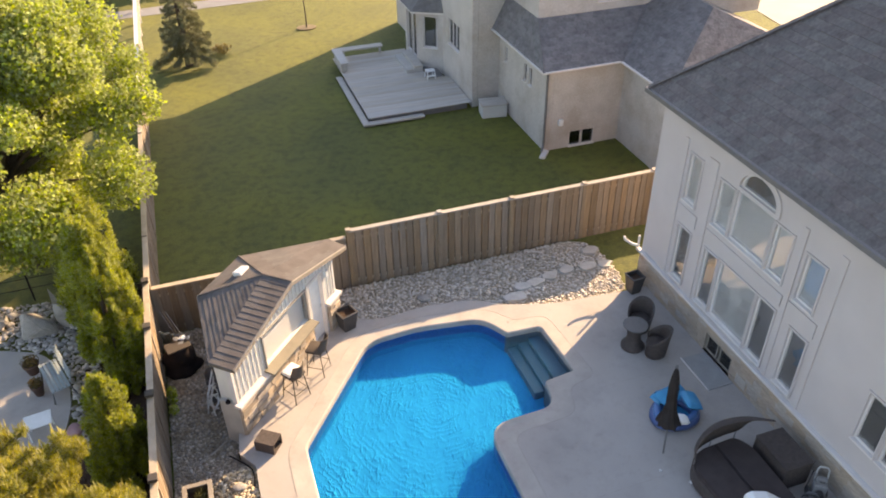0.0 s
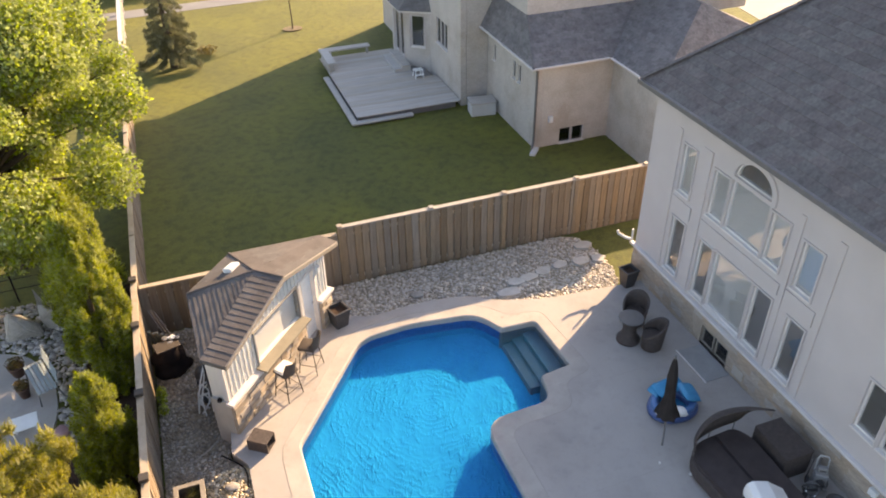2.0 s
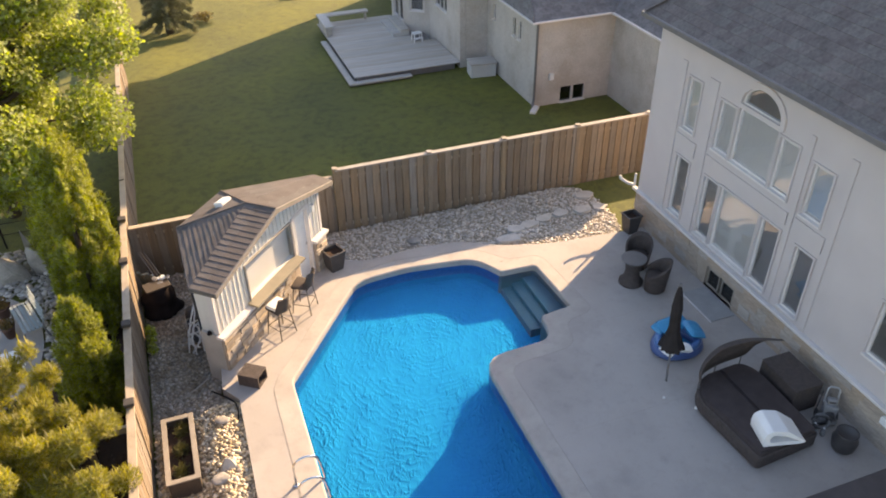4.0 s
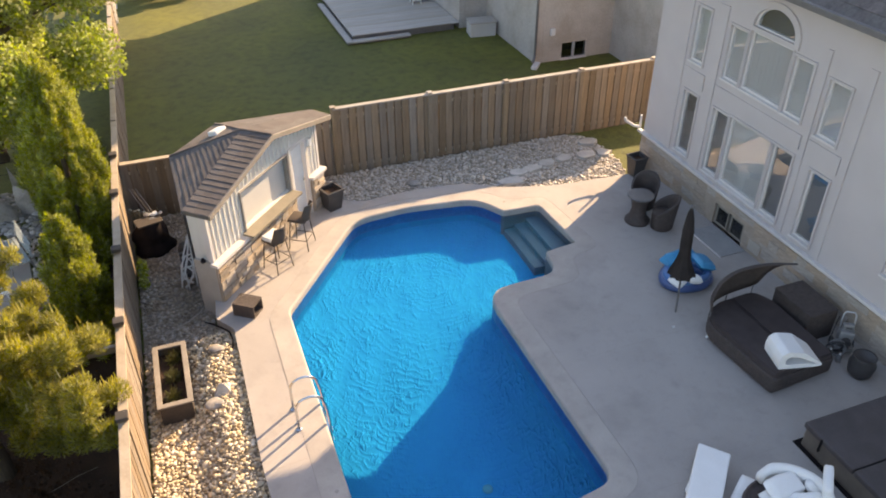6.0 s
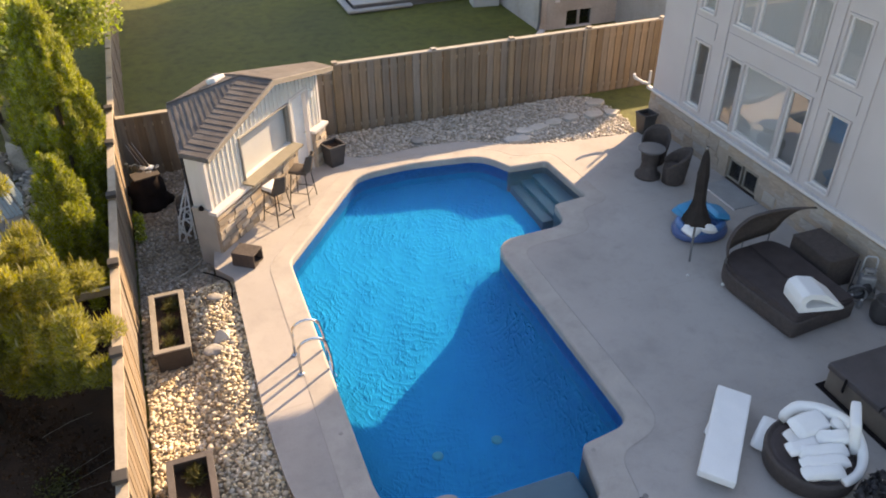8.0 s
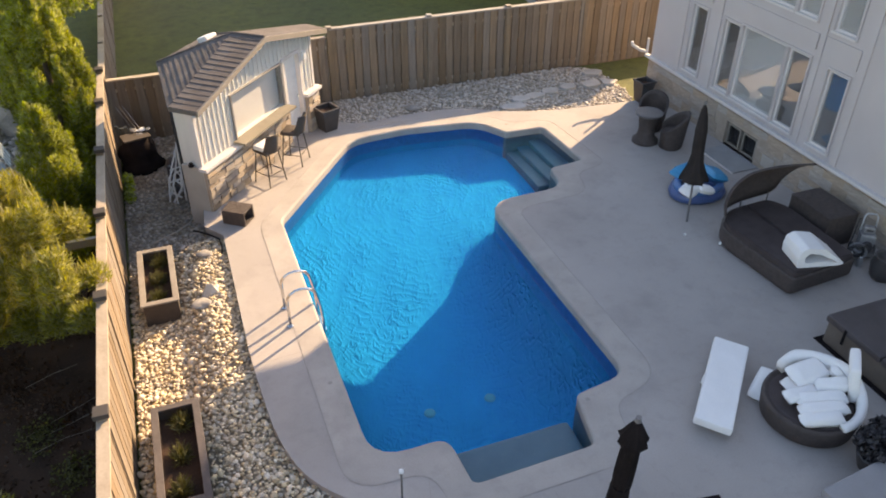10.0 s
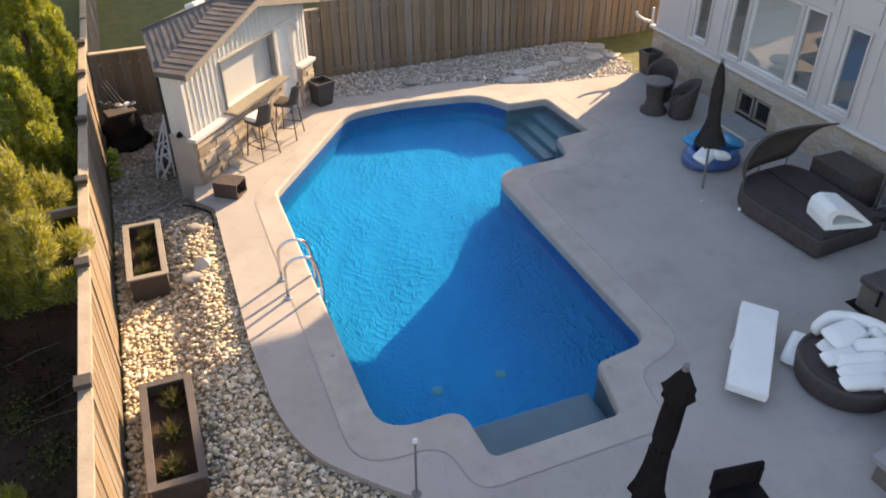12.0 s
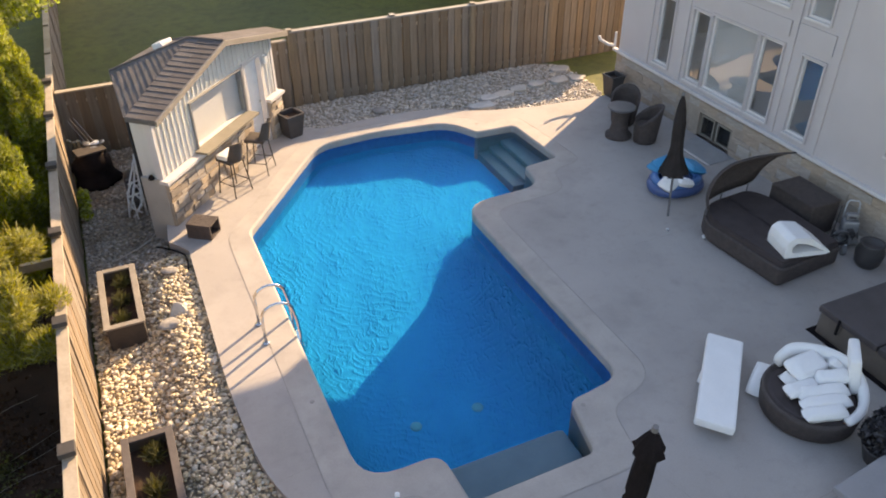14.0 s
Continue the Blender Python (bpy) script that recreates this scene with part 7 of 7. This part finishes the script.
planter_box(0.39, 1.00, -11.92, -10.12, 32, "dark-stained timber planter box with straggling grass", mat("dark_rim_wood", (0.115, 0.098, 0.095), (0.07, 0.06, 0.06), rough=0.8, scale=3, fine=25, bump=0.2))

# ---- back corner beside the shed: covered grill and pool plumbing ----
grill = thing("covered_grill", "garden grill under a loose black cover", "grill", pose(0.55, -1.75, -0.40, 0, 0, 15))
bm = nb()
rs = random.Random(8)
rings = []
for k in range(8):
    z = k / 7 * 0.95
    z *= 0.85
    rr = 0.42 - 0.14 * (k / 7) ** 2 + 0.04 * math.sin(k * 1.7)
    rings.append([bm.verts.new((rr * 1.05 * math.cos(a) * (1 + 0.12 * math.cos(3 * a + k * 0.8)) + rs.uniform(-.015, .015), rr * 0.85 * math.sin(a) + rs.uniform(-.015, .015), z)) for a in [2 * math.pi * j / 22 for j in range(22)]])
bm.faces.new(rings[0][::-1])
bm.faces.new(rings[-1])
for a, b in zip(rings, rings[1:]):
    for j in range(22):
        bm.faces.new((a[j], a[(j + 1) % 22], b[(j + 1) % 22], b[j]))
part("cover", bm, BLACK, grill, smooth=True)
film = thing("bundled_sheet", "crumpled shiny pale sheet lying on the grill", "sheet", pose(0.68, -1.55, 0.46, 6, -8, 25))
rs = random.Random(12)
for k in range(5):
    co, fa = stone_proto(93 + k, 2)
    q = co * (rs.uniform(0.12, 0.26), rs.uniform(0.08, 0.16), rs.uniform(0.05, 0.11)) + (rs.uniform(-0.16, 0.16), rs.uniform(-0.10, 0.10), rs.uniform(-0.03, 0.03))
    o = new("fold", pydata("fold", q.tolist(), fa.tolist(), WHITE_P if k % 2 else GREYP))
    o.parent = film
part("top_tray", boxed(-0.30, 0.30, -0.20, 0.20, 0.80, 0.84, bev=0.012), PLANTER_D, grill, "brown flat tray on the cover")
pole2 = thing("garden_poles", "bundle of thin pale poles leaning in the fence corner", "poles")
for k in range(3):
    part("pole", tubed([(0.62 + 0.10 * k, -1.45 - 0.08 * k, 0.2), (0.20 + 0.08 * k, -0.42 - 0.10 * k, 0.62 + 0.05 * k)], 0.009, 6), RAIL if k % 2 else GREYP, pole2)
sheet = thing("leaning_panel", "folded grey-green garden cover leaning in the fence corner", "cover", pose(0.42, -0.92, -0.42, 0, 0, -28))
bm = nb()
for k in range(4):
    box(bm, -0.22 + 0.11 * k, -0.13 + 0.11 * k, -0.03, 0.03, 0.0, 0.88 - 0.05 * (k % 2), bev=0.02, m=pose(0, 0, 0, 16, 0, 0))
part("fold", bm, mat("grey_green_cloth", (0.20, 0.22, 0.20), (0.13, 0.145, 0.13), rough=0.8, scale=5, fine=30, bump=0.2), sheet)
pump = thing("pool_pump", "pool filter with tangled white pipes beside the shed", "pool pump")
part("tank", lathe(nb(), [(0.15, -0.40), (0.17, -0.32), (0.17, 0.05), (0.13, 0.16), (0.05, 0.20)], 20, 1.24, -2.62), POT, pump, smooth=True)
part("motor", tubed([(1.24, -3.25, -0.26), (1.24, -2.86, -0.26)], 0.10, 14), POT, pump)
rs = random.Random(61)
for pts in ([(1.02, -3.55, -0.38), (1.08, -3.40, -0.05), (1.20, -3.15, 0.25), (1.40, -2.85, 0.62)],
            [(1.36, -3.60, -0.38), (1.36, -3.45, 0.0), (1.37, -3.15, 0.40), (1.39, -2.85, 0.66)],
            [(1.10, -3.60, -0.36), (1.22, -3.62, -0.20), (1.34, -3.52, -0.05), (1.22, -3.38, 0.05), (1.08, -3.32, -0.05), (1.12, -3.46, -0.22), (1.28, -3.50, -0.34)],
            [(1.04, -3.48, -0.30), (1.10, -3.36, 0.10), (1.24, -3.30, 0.28), (1.34, -3.36, 0.10), (1.30, -3.50, -0.20)],
            [(1.18, -3.70, -0.37), (1.16, -3.56, 0.02), (1.22, -3.34, 0.16), (1.34, -3.16, 0.12)],
            [(1.06, -3.30, -0.36), (1.20, -3.10, -0.10), (1.32, -2.95, 0.30), (1.33, -2.80, 0.45)],
            [(1.08, -3.42, 0.02), (1.34, -3.40, 0.06)], [(1.14, -3.26, 0.22), (1.38, -3.22, 0.26)]):
    part("pipe", tubed(pts, rs.uniform(0.016, 0.024), 8), WHITE_P, pump, smooth=True)
for x, y, z in ((1.16, -3.10, 0.20), (1.24, -3.45, -0.12)):
    part("valve", boxed(x - 0.05, x + 0.05, y - 0.05, y + 0.05, z - 0.05, z + 0.05, bev=0.02), POT, pump, "black valve block")
hose = thing("garden_hose", "pale garden hose lying over the river stones", "hose")
part("tube", tubed([(1.40, -4.15, -0.33), (1.45, -4.38, -0.33), (1.34, -4.62, -0.32), (1.07, -4.85, -0.33), (0.80, -5.0, -0.33), (0.57, -5.15, -0.33)], 0.018, 6), RAIL, hose, smooth=True)
bh = thing("black_hose", "black pool hose lying along the deck edge", "hose")
part("tube", tubed([(1.38, -5.25, -0.14), (1.52, -5.46, -0.07), (1.68, -5.66, -0.05), (1.82, -5.86, -0.05), (1.84, -6.1, -0.06), (1.80, -6.4, -0.08)], 0.016, 8), BLACK, bh, smooth=True)
fl = thing("wall_fixture", "small black lamp on the shed's side ledge", "lamp", pose(1.60, -4.74, 0.985))
part("body", lathe(nb(), [(0.05, 0.0), (0.06, 0.03), (0.03, 0.09), (0.01, 0.10)], 12), BLACK, fl, smooth=True)
weed = thing("fence_weed", "bright green weed growing at the fence foot", "plant")
leaf_cloud("leaves", [(0.25, -2.9, -0.1, 0.12, 0.2, 0.22), (0.25, -3.3, -0.2, 0.10, 0.15, 0.15)], 500, 0.09, LEAF_MAPLE, weed, 33, shell=0.9)

# ---- garden beyond the side fence ----
bm = nb()
fill_with_holes(bm, [[(-9.0, -26), (-0.05, -26), (-0.05, 2.5), (-1.8, 2.5), (-2.0, -3.2), (-4.0, -5.0), (-9.0, -5.5)]], -0.44)
solid("soil_bed", bm, SOIL, "dark mulched soil bed under the trees", "soil", "structure")
bm = nb()
prism(bm, smooth_loop([(-2.15, -2.2), (-2.3, -1.0), (-3.0, 0.15), (-4.2, 0.7), (-9, 0.7), (-9, -5.0), (-3.2, -4.4), (-2.3, -3.2)], 0.4), -0.46, -0.38)
solid("patio", prism_rec(bm), CONCRETE, "pale paved patio in the next garden", "patio", "structure")
gv, gf, gn = [], [], 0
rnd = random.Random(51)
for s in scatter([(-2.2, -3.6), (-1.5, -3.8), (-1.5, 2.4), (-5.5, 2.6), (-5.5, 0.75), (-4.2, 0.75), (-2.95, 0.2), (-2.25, -1.0), (-2.1, -2.2)], 0.10, 0.07, 0.21, -0.40):
    x, y, z, d, a, k, w, tilt = s
    co, fa = PROTO_LOW[k]
    c, sn = math.cos(a), math.sin(a)
    q = (co * (d * 1.2, d * 1.2 * w, d)) @ np.array([[c, sn, 0], [-sn, c, 0], [0, 0, 1]]) + (x, y, z)
    gv.append(q)
    gf.append(fa + gn)
    gn += len(q)
tagged(new("rockery_stones", pydata("rockery_stones", np.concatenate(gv).tolist(), np.concatenate(gf).tolist(), mat("rubble_stone", (0.42, 0.385, 0.355), (0.24, 0.22, 0.20), rough=0.9, scale=8, fine=60, bump=0.1, island=0.35), True)), "loose grey rubble stones round the patio", "stones", kind="stuff")
for i, (x, y, s, sz) in enumerate(((-3.08, 1.12, 0.92, 1.25), (-2.38, 0.98, 0.48, 1.45), (-4.2, 1.6, 0.7, 0.8))):
    rb = random.Random(60 + i)
    bm = nb()
    for k in range(15):
        a, up = rb.uniform(0, 6.28), rb.choice((0.0, 0.35, 0.62, 0.75))
        rr = (0.60 - 0.28 * up) * s * rb.uniform(0.85, 1.05)
        bm.verts.new((x + rr * math.cos(a), y + rr * 0.85 * math.sin(a), -0.46 + up * sz * rb.uniform(0.9, 1.1)))
    hull = bmesh.ops.convex_hull(bm, input=bm.verts)
    bmesh.ops.delete(bm, geom=[v for v in hull["geom_interior"] if isinstance(v, bmesh.types.BMVert)], context="VERTS")
    bmesh.ops.bevel(bm, geom=bm.edges[:], offset=0.03, segments=2, affect="EDGES")
    solid("boulder", prism_rec(bm), ROCK, "large angular grey granite boulder at the edge of the patio", "boulder", group="boulders of the next garden")
co, fa = stone_proto(71, 3)
tagged(new("rock", pydata("rock", (co * (0.34, 0.42, 0.42) + (-2.02, -3.1, -0.30)).tolist(), fa.tolist(), mat("pink_rock", (0.40, 0.24, 0.24), (0.28, 0.17, 0.17), rough=0.9, scale=3, fine=20, bump=0.4), True)), "pinkish granite rock beside the patio", "rock")
bn = thing("garden_bench", "slatted grey-blue garden bench with iron ends", "bench", pose(-2.49, -1.36, -0.38, 0, 0, -70))
BW = mat("bench_slat", (0.34, 0.38, 0.38), (0.26, 0.29, 0.29), rough=0.7, scale=3, fine=20, bump=0.1, obj=0.08)
for k in range(5):
    part("seat_slat", boxed(-0.62, 0.62, -0.22 + k * 0.09, -0.15 + k * 0.09, 0.40, 0.425, bev=0.005), BW, bn)
for k in range(4):
    part("back_slat", boxed(-0.62, 0.62, 0.24 + k * 0.02, 0.265 + k * 0.02, 0.50 + k * 0.09, 0.57 + k * 0.09, bev=0.005), BW, bn)
for x in (-0.55, 0.55):
    e = part("bench_end", tubed([(x, -0.25, 0), (x, -0.2, 0.4), (x, 0.22, 0.4), (x, 0.34, 0.86)], 0.02, 8), GUT, bn)
    part("rear_leg", tubed([(x, 0.3, 0), (x, 0.2, 0.4)], 0.02, 8), GUT, bn)
LEAF_POT = leaf_mat("reddish_leaf", (0.20, 0.11, 0.05), (0.08, 0.09, 0.03), 0.3)
for x, y, s, pl in ((-3.14, -0.58, 0.19, 34), (-2.92, -1.46, 0.15, 35)):
    fp = thing("flower_pot", "terracotta pot with a reddish green plant", "potted plant", pose(x, y, -0.38))
    part("pot", lathe(nb(), [(s * 0.65, 0.0), (s, 0.28), (s * 1.06, 0.28), (s * 1.06, 0.33), (s * 0.9, 0.33), (s * 0.85, 0.27)], 18), mat("terracotta", (0.12, 0.062, 0.048), (0.08, 0.042, 0.032), rough=0.8, bump=0.08), fp, smooth=True)
    leaf_cloud("leaves", [(0, 0, 0.40, s * 1.15, s * 1.15, s * 0.9)], 420, 0.055, LEAF_POT, fp, pl, shell=0.9)
wt = thing("white_table", "small white slatted garden table", "table", pose(-2.75, -2.85, -0.38, 0, 0, 8))
part("tabletop", boxed(-0.30, 0.30, -0.24, 0.24, 0.42, 0.45, bev=0.01), WHITE_P, wt)
for x in (-0.25, 0.25):
    for y in (-0.19, 0.19):
        part("leg", tubed([(x, y, 0), (x, y, 0.42)], 0.02, 6), WHITE_P, wt)
cf = thing("cross_rail", "short weathered rail running off from the side fence", "fence rail")
part("rail", boxed(-0.75, -0.05, -7.02, -6.94, 1.02, 1.16, bev=0.008), RAIL, cf)
part("stub_post", boxed(-0.85, -0.75, -7.03, -6.93, -0.45, 1.20, bev=0.008), POST_W, cf)
twig = thing("dry_twigs", "thin pale dry twigs lying on the dark soil", "twigs")
for pts in (((-1.43, -9.53), (-0.97, -9.30), (-0.46, -9.01)), ((-1.17, -9.6), (-0.8, -9.47), (-0.46, -9.31)), ((-1.51, -8.44), (-1.1, -8.25), (-0.76, -8.15)), ((-1.3, -9.9), (-0.9, -9.75), (-0.5, -9.7))):
    part("twig", tubed([(x, y, -0.425 + 0.012 * (i % 2)) for i, (x, y) in enumerate(pts)], 0.005, 5, 0.003), PLANTER, twig)
litter = leaf_cloud("leaf_litter", [(-0.9 - 0.7 * (i % 3), -17.0 + 0.85 * i, -0.425, 0.8, 0.9, 0.012) for i in range(16)], 9000, 0.06, leaf_mat("fallen_leaf", (0.09, 0.045, 0.022), (0.022, 0.012, 0.007), 0.1), None, 41, shell=1.0)
tagged(litter, "brown fallen leaves and bits of bark strewn on the dark soil", "leaf litter", kind="stuff")
ivy = thing("ground_cover", "patches of low dark green ground cover under the pine", "plant")
leaf_cloud("leaves", [(-0.75 - 0.5 * (i % 3), -13.2 + 0.9 * i, -0.40, 0.35, 0.45, 0.06) for i in range(5)], 2600, 0.05, LEAF_GRASS, ivy, 42, shell=1.0)
wire = thing("wire_fence", "low black wire fence between the gardens", "fence")
for i in range(7):
    part("post", tubed([(-9 + i * 1.4, 2.75, -0.45), (-9 + i * 1.4, 2.75, 0.75)], 0.025, 6), BLACK, wire)
for z in (0.72, 0.35, 0.0):
    part("wire", tubed([(-9, 2.75, z), (-0.6, 2.75, z)], 0.010, 5), BLACK, wire)

# ---- far lawn details ----
broad_tree("sapling", "thin young tree with a mulch ring on the sunny lawn", 8.35, 22.7, -0.44, 4.6, 0.75, 0.045, LEAF_MAPLE, 700, 0.12, 14, low=0.4)
bm = nb()
prism(bm, smooth_loop([(8.35 + 0.55 * math.cos(a), 22.7 + 0.42 * math.sin(a)) for a in [i * 0.785 for i in range(8)]], 0.2), -0.46, -0.40)
solid("mulch_ring", prism_rec(bm), mat("mulch", (0.20, 0.15, 0.09), (0.11, 0.09, 0.05), rough=0.95, scale=8, fine=40, bump=0.5), "brown mulch ring round the young tree", "mulch")
sh = thing("low_shrub", "sparse low shrub on the sunny lawn", "shrub")
leaf_cloud("leaves", [(3.7, 20.6, -0.2, 0.55, 0.4, 0.22)], 260, 0.12, leaf_mat("dry_leaf", (0.30, 0.24, 0.09), (0.18, 0.14, 0.05), 0.3), sh, 36, shell=0.9)
hedge = thing("dark_hedge", "dark clipped hedge beyond the path", "hedge")
leaf_cloud("foliage", [(-12 + 1.3 * i, 31.5 + 0.25 * i, 1.2, 1.1, 1.0, 1.9) for i in range(16)], 16000, 0.26, LEAF_SPRUCE, hedge, 37, shell=0.7)
